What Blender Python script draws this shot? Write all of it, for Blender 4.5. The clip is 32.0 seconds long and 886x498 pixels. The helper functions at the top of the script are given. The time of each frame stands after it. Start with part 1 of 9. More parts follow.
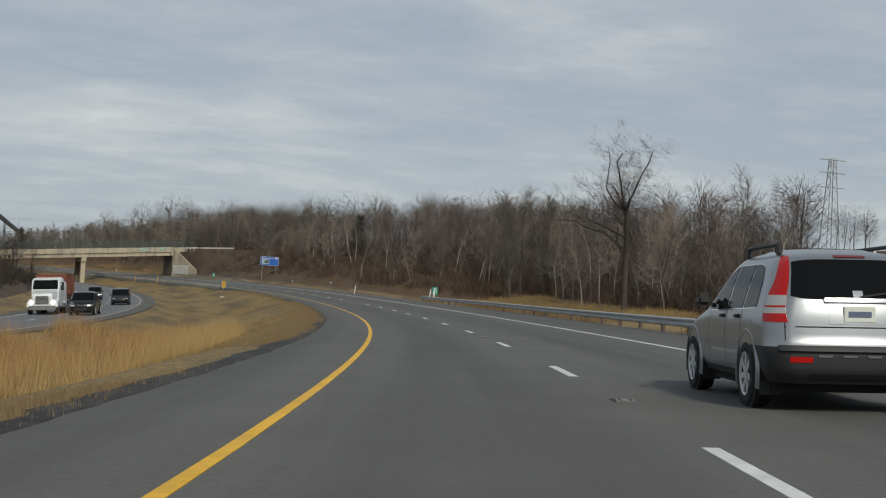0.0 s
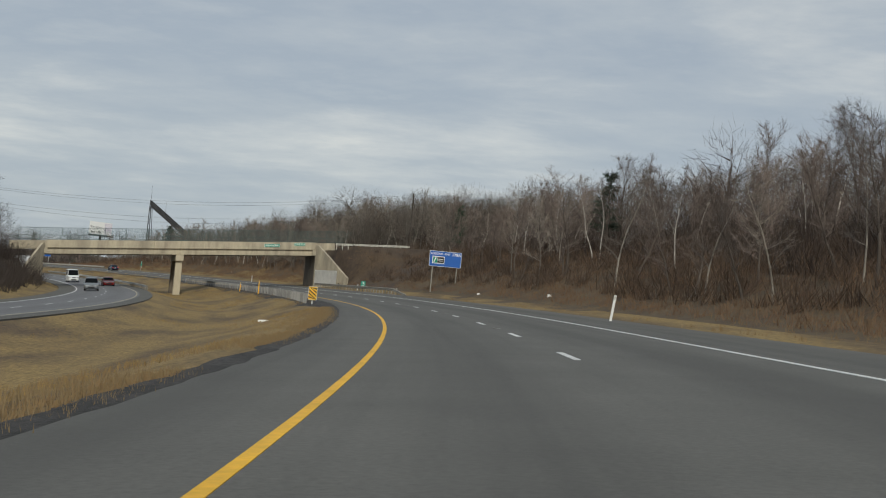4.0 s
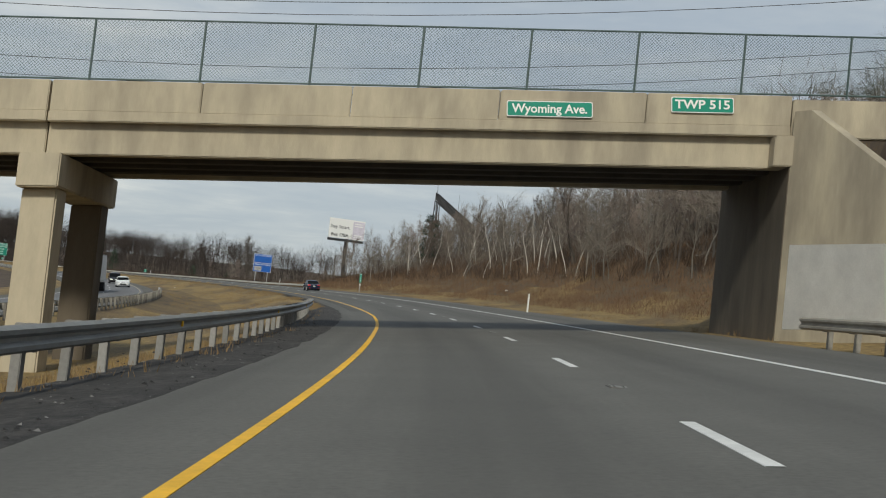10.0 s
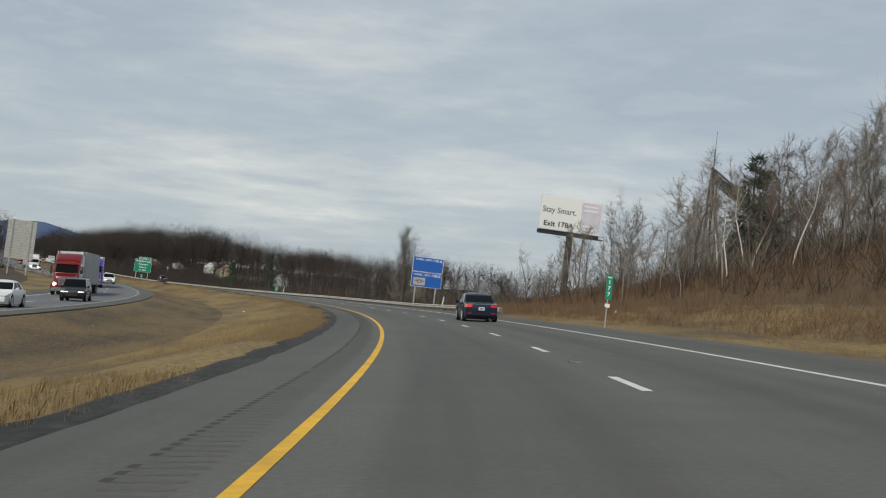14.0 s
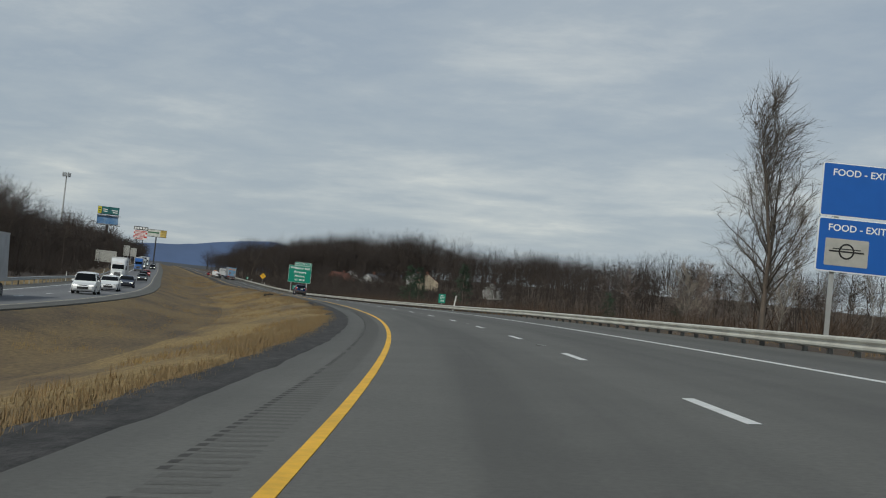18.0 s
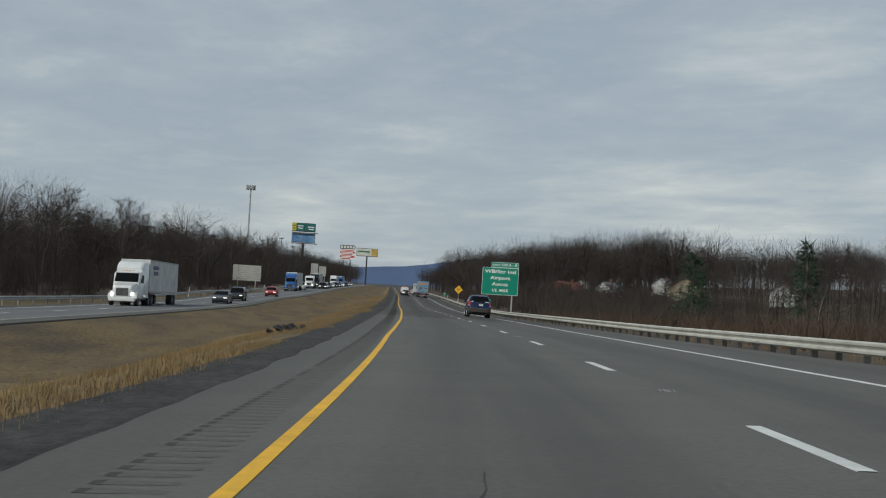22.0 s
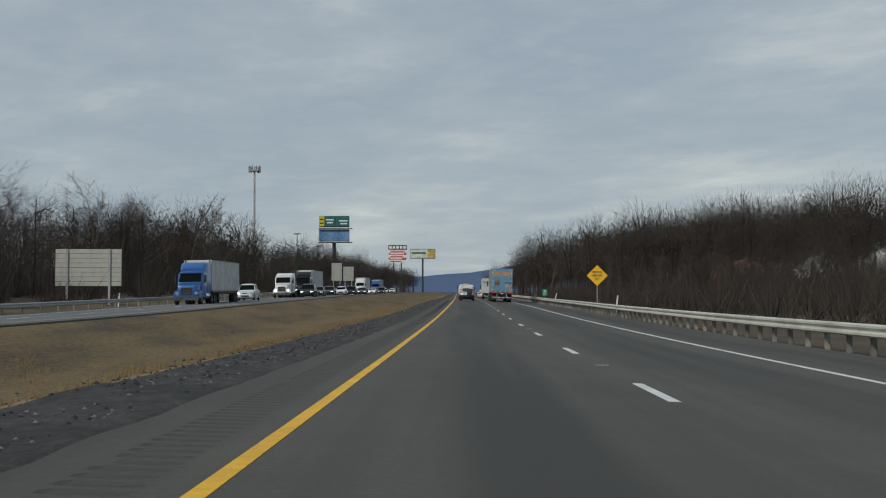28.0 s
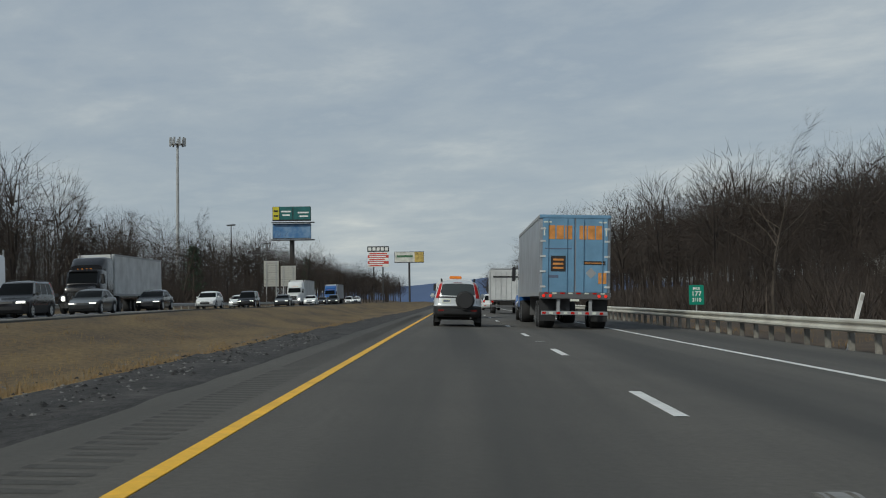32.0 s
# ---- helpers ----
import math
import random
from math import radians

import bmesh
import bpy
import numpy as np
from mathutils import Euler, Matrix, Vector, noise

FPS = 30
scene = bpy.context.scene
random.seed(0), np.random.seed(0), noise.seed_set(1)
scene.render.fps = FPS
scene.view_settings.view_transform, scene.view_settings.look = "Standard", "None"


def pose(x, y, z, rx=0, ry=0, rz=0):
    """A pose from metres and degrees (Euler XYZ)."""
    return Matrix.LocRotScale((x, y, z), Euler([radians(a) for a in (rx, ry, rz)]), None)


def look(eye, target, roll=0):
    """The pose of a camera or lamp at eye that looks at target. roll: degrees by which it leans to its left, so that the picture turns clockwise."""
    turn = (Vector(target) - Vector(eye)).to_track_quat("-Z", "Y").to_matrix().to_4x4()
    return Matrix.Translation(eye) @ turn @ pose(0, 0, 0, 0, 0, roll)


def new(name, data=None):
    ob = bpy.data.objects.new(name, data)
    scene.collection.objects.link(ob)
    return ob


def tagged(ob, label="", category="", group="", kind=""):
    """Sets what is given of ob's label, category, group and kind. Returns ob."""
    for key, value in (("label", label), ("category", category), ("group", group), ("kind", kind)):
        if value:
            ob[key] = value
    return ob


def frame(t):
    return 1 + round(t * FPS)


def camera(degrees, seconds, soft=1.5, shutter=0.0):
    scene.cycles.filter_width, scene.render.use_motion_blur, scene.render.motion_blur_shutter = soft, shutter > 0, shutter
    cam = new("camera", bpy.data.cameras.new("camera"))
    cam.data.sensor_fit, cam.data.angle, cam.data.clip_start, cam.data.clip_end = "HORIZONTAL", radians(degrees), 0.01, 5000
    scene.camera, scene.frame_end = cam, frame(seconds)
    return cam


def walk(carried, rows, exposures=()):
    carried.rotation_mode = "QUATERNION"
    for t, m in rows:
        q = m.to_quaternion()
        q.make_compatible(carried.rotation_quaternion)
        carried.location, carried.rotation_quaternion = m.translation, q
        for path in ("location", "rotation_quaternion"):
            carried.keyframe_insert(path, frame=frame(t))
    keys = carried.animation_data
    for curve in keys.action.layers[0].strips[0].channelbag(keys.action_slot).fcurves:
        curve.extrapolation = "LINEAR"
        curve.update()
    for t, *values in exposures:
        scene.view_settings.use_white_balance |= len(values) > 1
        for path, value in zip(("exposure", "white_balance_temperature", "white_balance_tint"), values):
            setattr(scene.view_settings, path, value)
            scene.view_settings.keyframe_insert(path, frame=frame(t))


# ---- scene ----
cam = camera(37.95, 32.0, soft=1.1)
walk(cam, [
    (0.0, pose(-2.50, 18.85, 1.003, 92.69, -3.48, 3.19)),
    (0.5, pose(-3.24, 33.18, 1.060, 92.48, -3.75, 4.36)),
    (1.0, pose(-4.37, 47.61, 1.124, 92.37, -4.06, 5.59)),
    (1.5, pose(-5.83, 62.41, 1.203, 92.48, -4.31, 7.09)),
    (2.0, pose(-7.63, 77.29, 1.302, 92.66, -4.53, 8.56)),
    (2.5, pose(-9.86, 92.08, 1.417, 92.84, -4.66, 9.95)),
    (3.0, pose(-12.39, 106.66, 1.552, 92.99, -4.81, 11.21)),
    (3.5, pose(-15.17, 120.98, 1.714, 93.05, -4.92, 12.30)),
    (4.0, pose(-18.22, 135.15, 1.897, 93.09, -5.04, 13.44)),
    (4.5, pose(-21.55, 149.16, 2.101, 93.11, -5.19, 14.66)),
    (5.0, pose(-25.18, 163.01, 2.325, 93.12, -5.36, 15.96)),
    (5.5, pose(-29.09, 176.68, 2.569, 93.16, -5.53, 17.29)),
    (6.0, pose(-33.28, 190.18, 2.821, 93.11, -5.70, 18.63)),
    (6.5, pose(-37.67, 203.25, 3.055, 93.12, -6.03, 19.80)),
    (7.0, pose(-42.37, 216.29, 3.287, 93.17, -6.32, 20.89)),
    (7.5, pose(-47.59, 229.85, 3.525, 93.30, -6.38, 21.98)),
    (8.0, pose(-53.20, 243.44, 3.761, 93.40, -6.34, 23.21)),
    (8.5, pose(-58.82, 256.76, 4.009, 93.34, -6.31, 24.65)),
    (9.0, pose(-64.72, 269.97, 4.255, 93.26, -6.31, 26.08)),
    (9.5, pose(-71.15, 283.05, 4.486, 93.20, -6.17, 27.69)),
    (10.0, pose(-77.87, 295.97, 4.708, 93.17, -6.10, 29.15)),
    (10.5, pose(-85.02, 308.53, 4.910, 93.13, -6.33, 30.28)),
    (11.0, pose(-92.37, 320.81, 5.112, 93.11, -6.56, 31.42)),
    (11.5, pose(-99.60, 332.78, 5.338, 93.13, -6.37, 32.56)),
    (12.0, pose(-107.12, 344.63, 5.570, 93.15, -6.17, 33.74)),
    (12.5, pose(-115.26, 356.77, 5.811, 93.27, -6.21, 35.33)),
    (13.0, pose(-123.67, 368.69, 6.054, 93.39, -6.28, 36.89)),
    (13.5, pose(-132.09, 379.85, 6.277, 93.38, -6.56, 37.98)),
    (14.0, pose(-140.70, 390.75, 6.501, 93.34, -6.80, 39.11)),
    (14.5, pose(-149.60, 401.69, 6.729, 93.25, -6.78, 40.44)),
    (15.0, pose(-158.79, 412.47, 6.946, 93.15, -6.66, 41.78)),
    (15.5, pose(-168.25, 423.09, 7.156, 93.05, -6.39, 43.10)),
    (16.0, pose(-177.95, 433.51, 7.351, 92.95, -6.12, 44.39)),
    (16.5, pose(-187.89, 443.73, 7.533, 92.86, -5.89, 45.66)),
    (17.0, pose(-198.04, 453.72, 7.700, 92.80, -5.71, 46.94)),
    (17.5, pose(-208.47, 463.45, 7.848, 92.82, -5.80, 48.13)),
    (18.0, pose(-219.08, 472.94, 7.983, 92.84, -5.89, 49.33)),
    (18.5, pose(-229.69, 482.15, 8.115, 92.65, -5.51, 50.67)),
    (19.0, pose(-240.52, 491.16, 8.242, 92.47, -5.09, 52.03)),
    (19.5, pose(-251.77, 500.06, 8.364, 92.60, -4.88, 53.39)),
    (20.0, pose(-263.28, 508.71, 8.478, 92.76, -4.70, 54.74)),
    (20.5, pose(-275.02, 517.00, 8.579, 92.77, -4.57, 56.08)),
    (21.0, pose(-286.77, 524.90, 8.678, 92.75, -4.35, 57.39)),
    (21.5, pose(-298.14, 532.34, 8.790, 92.73, -3.83, 58.56)),
    (22.0, pose(-309.54, 539.52, 8.894, 92.70, -3.35, 59.61)),
    (22.5, pose(-321.38, 546.61, 8.992, 92.65, -2.99, 60.58)),
    (23.0, pose(-333.33, 553.51, 9.089, 92.61, -2.69, 61.32)),
    (23.5, pose(-345.19, 560.22, 9.185, 92.64, -2.42, 61.63)),
    (24.0, pose(-356.95, 566.80, 9.279, 92.68, -2.05, 61.71)),
    (24.5, pose(-368.52, 573.22, 9.360, 92.76, -1.36, 61.90)),
    (25.0, pose(-380.06, 579.61, 9.441, 92.82, -0.60, 62.12)),
    (25.5, pose(-391.74, 586.02, 9.523, 92.67, -0.21, 62.47)),
    (26.0, pose(-403.58, 592.46, 9.608, 92.53, 0.12, 62.76)),
    (26.5, pose(-415.60, 598.90, 9.696, 92.55, 0.35, 62.81)),
    (27.0, pose(-427.72, 605.34, 9.790, 92.63, 0.49, 62.80)),
    (27.5, pose(-439.91, 611.79, 9.895, 92.78, 0.31, 62.72)),
    (28.0, pose(-452.14, 618.26, 10.021, 92.93, 0.03, 62.62)),
    (28.5, pose(-464.38, 624.78, 10.170, 93.06, -0.20, 62.51)),
    (29.0, pose(-476.63, 631.34, 10.341, 93.18, -0.34, 62.41)),
    (29.5, pose(-488.87, 638.03, 10.534, 93.21, 0.17, 62.32)),
    (30.0, pose(-501.17, 644.81, 10.752, 93.24, 0.68, 62.28)),
    (30.5, pose(-513.59, 651.60, 11.001, 93.40, 0.59, 62.37)),
    (31.0, pose(-526.04, 658.39, 11.278, 93.56, 0.57, 62.47)),
    (31.5, pose(-538.41, 665.16, 11.563, 93.48, 0.69, 62.44)),
    (32.0, pose(-550.78, 671.91, 11.834, 93.34, 0.83, 62.38)),
], exposures=[(0.0, -0.1, 6600, 6), (3.0, -0.1, 6600, 6), (6.0, 0.08, 6650, 5), (9.0, 0.0, 6650, 5), (11.0, 0.16, 6650, 5), (12.0, 0.27, 6650, 5), (13.2, 0.25, 6650, 5), (14.5, -0.1, 6600, 5), (17.0, -0.2, 6450, 4), (20.0, -0.2, 6400, 4), (24.0, -0.2, 6400, 3), (32.0, -0.25, 6400, 3)])

# ---------------------------------------------------------------- world, sun
SUN_AZ, SUN_EL = 200.0, 36.0          # compass-like: degrees counter-clockwise from +Y to where the light comes from
world = bpy.data.worlds.new("sky")
scene.world = world
world.use_nodes = True


def build_sky():
    nt = world.node_tree
    nt.nodes.clear()
    N, L = nt.nodes.new, nt.links.new
    out, bg = N("ShaderNodeOutputWorld"), N("ShaderNodeBackground")
    sky = N("ShaderNodeTexSky")
    sky.sky_type, sky.sun_disc = "NISHITA", False
    sky.sun_elevation, sky.sun_rotation = radians(SUN_EL), radians(-SUN_AZ)
    sky.air_density, sky.dust_density = 1.0, 1.5
    geo = N("ShaderNodeTexCoord")
    sep = N("ShaderNodeSeparateXYZ")
    L(geo.outputs["Generated"], sep.inputs[0])

    def m(op, a, b=None, clamp=False):
        n = N("ShaderNodeMath")
        n.operation, n.use_clamp = op, clamp
        for i, v in enumerate((a, b)):
            if v is None:
                continue
            if isinstance(v, (int, float)):
                n.inputs[i].default_value = v
            else:
                L(v, n.inputs[i])
        return n.outputs[0]
    zc = m("MAXIMUM", m("ADD", sep.outputs[2], 0.085), 0.03)
    comb = N("ShaderNodeCombineXYZ")
    L(m("DIVIDE", sep.outputs[0], zc), comb.inputs[0])
    L(m("DIVIDE", sep.outputs[1], zc), comb.inputs[1])
    rotn = N("ShaderNodeMapping")
    rotn.inputs["Rotation"].default_value = (0, 0, radians(-72))
    rotn.inputs["Scale"].default_value = (0.36, 0.48, 1)
    L(comb.outputs[0], rotn.inputs[0])

    def cloud(scale, detail, rough, dist):
        n = N("ShaderNodeTexNoise")
        n.inputs["Scale"].default_value, n.inputs["Detail"].default_value = scale, detail
        n.inputs["Roughness"].default_value, n.inputs["Distortion"].default_value = rough, dist
        L(rotn.outputs[0], n.inputs["Vector"])
        return n.outputs["Fac"]

    def ramp(v, stops):
        r = N("ShaderNodeValToRGB")
        while len(r.color_ramp.elements) < len(stops):
            r.color_ramp.elements.new(0.5)
        for e, (p, c) in zip(r.color_ramp.elements, stops):
            e.position, e.color = p, (*c, 1)
        L(v, r.inputs[0])
        return r.outputs[0]
    big, fine = cloud(0.8, 4, 0.55, 0.1), cloud(2.9, 8, 0.62, 0.12)
    mixv = m("ADD", m("MULTIPLY", big, 0.52), m("MULTIPLY", fine, 0.48))
    # grey-blue stratocumulus with paler breaks
    body = ramp(mixv, [(0.325, (0.90, 0.885, 0.855)), (0.40, (0.66, 0.685, 0.72)), (0.48, (0.50, 0.55, 0.625)), (0.55, (0.43, 0.49, 0.585)), (0.67, (0.61, 0.645, 0.69))])
    hz = m("SUBTRACT", 1.0, m("MULTIPLY", sep.outputs[2], 5.0), True)
    hmix = N("ShaderNodeMixRGB")
    L(m("MULTIPLY", hz, 0.35), hmix.inputs[0])
    L(body, hmix.inputs[1])
    hmix.inputs[2].default_value = (0.60, 0.645, 0.675, 1)
    skys = N("ShaderNodeMixRGB")
    skys.blend_type = "MULTIPLY"
    skys.inputs[0].default_value = 1.0
    L(sky.outputs[0], skys.inputs[1])
    skys.inputs[2].default_value = (0.10, 0.10, 0.10, 1)
    mix = N("ShaderNodeMixRGB")
    mix.inputs[0].default_value = 0.9
    L(skys.outputs[0], mix.inputs[1])
    high = N("ShaderNodeMixRGB")         # darker zenith, added above the view to weaken the skylight
    L(m("MULTIPLY", m("SUBTRACT", sep.outputs[2], 0.25, True), 1.4, True), high.inputs[0])
    L(hmix.outputs[0], high.inputs[1])
    high.inputs[2].default_value = (0.26, 0.32, 0.41, 1)
    L(high.outputs[0], mix.inputs[2])
    L(mix.outputs[0], bg.inputs[0])
    bg.inputs[1].default_value = 0.92
    L(bg.outputs[0], out.inputs[0])


build_sky()
sun = new("sun", bpy.data.lights.new("sun", "SUN"))
sun.data.energy, sun.data.angle, sun.data.color = 2.5, radians(7), (1.0, 0.95, 0.86)
_a, _e = radians(SUN_AZ), radians(SUN_EL)
sun.matrix_world = look((0, 0, 60), (math.sin(_a) * math.cos(_e), -math.cos(_a) * math.cos(_e), 60 - math.sin(_e)))

# ---------------------------------------------------------------- the road's line
DS = 2.0
S_MIN, S_MAX = -260.0, 1800.0
SS = np.arange(S_MIN, S_MAX + DS, DS)
KAPPA = np.array([2228, 2049, 1870, 1407, 1308, 1671, 1683, 1693, 1331, 1665, 1504, 1631, 1499, 1568, 1617, 1623, 1243,  171,  136,  -32,  -44,  -19,   74,   74,   16,
   -2,   -3,   -1,    0,    0,    0]) * 1e-6       # left turn per metre, every 45 m from -60
BANK = np.array([ 1.75,  2.33,  3.86,  4.09,  5.23,  5.2 ,  5.31,  4.53,  3.59, -0.16, -1.99, -1.53, -2.09, -1.05, -1.13, -1.14, -1.15])               # degrees, right side high, every 85 m from -60
GRADE = np.array([0.1 , 0.59, 1.84, 1.49, 1.71, 0.87, 0.5 , 0.57, 2.05, 1.19, 0.89, 0.82])             # per cent, every 120 m from -60
GRADE[9:] = 1.75, 1.9, 1.8
PHASE = (16.3, 28.3 , 26.33)
LANE, EDGE_R = 3.66, 3.82
_k = np.interp(SS, -60 + 45.0 * np.arange(len(KAPPA)), KAPPA)
TH = np.concatenate([[0], np.cumsum((_k[1:] + _k[:-1]) / 2 * DS)])
_i0 = int(-S_MIN / DS)
TH -= TH[_i0]
_g = np.interp(SS, -60 + 120.0 * np.arange(len(GRADE)), GRADE) / 100


def _cum(v):
    c = np.concatenate([[0], np.cumsum((v[1:] + v[:-1]) / 2 * DS)])
    return c - c[_i0]


RX, RY, RZ = _cum(-np.sin(TH)), _cum(np.cos(TH)), _cum(_g)
TB = np.tan(np.radians(np.interp(SS, -60 + 85.0 * np.arange(len(BANK)), BANK)))


def at_s(a, s):
    return np.interp(s, SS, a)


def plan(s, l):
    th = at_s(TH, s)
    return at_s(RX, s) + l * np.cos(th), at_s(RY, s) + l * np.sin(th)


def smooth(t):
    t = np.clip(t, 0, 1)
    return t * t * (3 - 2 * t)


OPP_Y = -21.7                       # yellow line of the other carriageway
OPP_OUT = -29.1


def opp_edge(s):
    return np.interp(s, [0, 480, 600, 660, 740, 790, 835, 900, 980, 1020, 1200], [-1.85, -2.15, -1.55, -1.2, -0.92, -0.7, -0.05, 0.1, 0.42, 0.65, 0.7])


def opp_slope(s):
    return np.interp(s, [0, 550, 680], [0.075, 0.075, 0.02])


def right_rise(s, l):
    """Height of the land beyond the right shoulder above the shoulder's edge."""
    S_ = [-200, 60, 130, 175, 240, 320, 338, 356, 372, 420, 500, 545, 575, 620, 760, 1000, 1300]
    r1 = np.interp(s, S_, [0.6, 0.6, 1.0, 3.0, 6.0, 7.4, 6.9, 6.9, 7.4, 7.6, 6.4, 3.6, 0.6, -1.8, -2.0, -1.2, -1.0])
    r2 = np.interp(s, S_, [3, 3, 5.0, 9.0, 12.0, 12.0, 9.0, 9.0, 13.0, 14.0, 12.0, 5.5, 0.5, -3.0, -1.5, 2.5, 3.0])
    r3 = np.interp(s, S_, [8, 8, 10, 14, 17, 17, 16, 16, 20, 22, 19, 9, 5, 3, 8.0, 12, 12])
    h = np.where(l < 25, r1 * smooth((l - 9) / 16) * 0.5 + r1 * 0.5 * np.clip((l - 9) / 16, 0, 1),
                 np.where(l < 60, r1 + (r2 - r1) * (l - 25) / 35, r2 + (r3 - r2) * np.clip((l - 60) / 140, 0, 1)))
    # fill that carries the side road to the overpass
    away = np.maximum(0, np.maximum(343.2 - s, s - 356.5))
    fill = np.maximum(0, 6.75 + 0.07 * np.clip(l - 9, 0, 25) - 0.66 * away) * smooth((l - 9.9 - 0.43 * np.clip(347 - s, 0, 9)) / 1.8)
    return np.where(l < 45, np.maximum(h, fill), h)


def left_rise(s, l):
    S_ = [-200, 100, 300, 336, 358, 390, 620, 700, 1300]
    r1 = np.interp(s, S_, [2.5, 2.5, 3.5, 7.0, 7.0, 0.0, -0.6, 0.6, 1.5])
    r2 = np.interp(s, S_, [5, 5, 6, 7.5, 7.5, -1, -2.0, 2.5, 5.0])
    d = -31.5 - l
    h = np.where(d < 14, r1 * smooth(d / 14), np.where(d < 70, r1 + (r2 - r1) * (d - 14) / 56, r2))
    return h + (-6.0 - h) * smooth((d - 110) / 170)


def ground(s, l):
    """Height of the land at (s, l)."""
    s, l = np.broadcast_arrays(np.asarray(s, float), np.asarray(l, float))
    tb, oe, os_ = at_s(TB, s), opp_edge(s), opp_slope(s)
    own = l * tb
    z_r = 9.0 * tb - 0.12 + right_rise(s, l)
    e_l = -6.2 * tb - 0.05
    e_o = oe + 1.9 * os_ - 0.1
    u = np.clip((-6.2 - l) / 13.6, 0, 1)
    med = e_l + (e_o - e_l) * smooth(u) - 1.15 * np.sin(np.pi * u) ** 1.3
    opp = oe + (l - OPP_Y) * os_
    z_l = oe + (-31.5 - OPP_Y) * os_ - 0.12 + left_rise(s, l)
    z = np.where(l > 9, z_r, np.where(l > -6.2, own, np.where(l > -19.8, med, np.where(l > -31.5, opp, z_l))))
    return z + at_s(RZ, s)


def spot(s, l, up=0.0):
    """A point of the land."""
    x, y = plan(s, l)
    return Vector((float(x), float(y), float(ground(s, l)) + up))


def heading(s):
    return math.degrees(float(at_s(TH, s)))


def stand(s, l, up=0.0, turn=0.0):
    """A pose on the land: x to the right of the road, y along it."""
    p = spot(s, l, up)
    return pose(p.x, p.y, p.z, 0, 0, heading(s) + turn)


# ---------------------------------------------------------------- materials
def material(name, color, rough=0.6, metal=0.0, grain=0.0, grain_scale=20.0, stain=0.0, stain_scale=1.5, stain_color=None, bump=0.0, bump_scale=60.0,
             coords="Object", spread=0.0, emit=0.0, coat=0.0, stretch=(1, 1, 1), spec=0.5):
    mt = bpy.data.materials.new(name)
    mt.use_nodes = True
    nt = mt.node_tree
    N, L = nt.nodes.new, nt.links.new
    b = nt.nodes["Principled BSDF"]
    b.inputs["Roughness"].default_value, b.inputs["Metallic"].default_value = rough, metal
    b.inputs["Coat Weight"].default_value = coat
    b.inputs["Specular IOR Level"].default_value = spec
    tc, mp = N("ShaderNodeTexCoord"), N("ShaderNodeMapping")
    mp.inputs["Scale"].default_value = stretch
    L(tc.outputs[coords], mp.inputs[0])
    rgb = N("ShaderNodeRGB")
    rgb.outputs[0].default_value = (*color, 1)
    col = rgb.outputs[0]

    def tex(scale, detail=4, rough_=0.6):
        n = N("ShaderNodeTexNoise")
        n.inputs["Scale"].default_value, n.inputs["Detail"].default_value, n.inputs["Roughness"].default_value = scale, detail, rough_
        L(mp.outputs[0], n.inputs["Vector"])
        return n.outputs["Fac"]

    def bright(col, fac, amount):
        hs, mr = N("ShaderNodeHueSaturation"), N("ShaderNodeMapRange")
        mr.inputs["From Min"].default_value, mr.inputs["From Max"].default_value = 0.25, 0.75
        mr.inputs["To Min"].default_value, mr.inputs["To Max"].default_value = 1 - amount, 1 + amount
        L(fac, mr.inputs["Value"])
        L(mr.outputs[0], hs.inputs["Value"])
        L(col, hs.inputs["Color"])
        return hs.outputs[0]
    if stain:
        if stain_color:
            mx, mr = N("ShaderNodeMixRGB"), N("ShaderNodeMapRange")
            mr.inputs["From Min"].default_value, mr.inputs["From Max"].default_value = 0.42, 0.66
            mr.inputs["To Max"].default_value = stain
            L(tex(stain_scale), mr.inputs["Value"])
            L(mr.outputs[0], mx.inputs[0])
            L(col, mx.inputs[1])
            mx.inputs[2].default_value = (*stain_color, 1)
            col = mx.outputs[0]
        else:
            col = bright(col, tex(stain_scale), stain)
    if grain:
        col = bright(col, tex(grain_scale, 6, 0.7), grain)
    if spread:
        oi = N("ShaderNodeObjectInfo")
        col = bright(col, oi.outputs["Random"], spread)
    L(col, b.inputs["Base Color"])
    if bump:
        bp = N("ShaderNodeBump")
        bp.inputs["Strength"].default_value, bp.inputs["Distance"].default_value = bump, 0.02
        L(tex(bump_scale, 5), bp.inputs["Height"])
        L(bp.outputs[0], b.inputs["Normal"])
    if emit:
        b.inputs["Emission Color"].default_value = (*color, 1)
        b.inputs["Emission Strength"].default_value = emit
    return mt


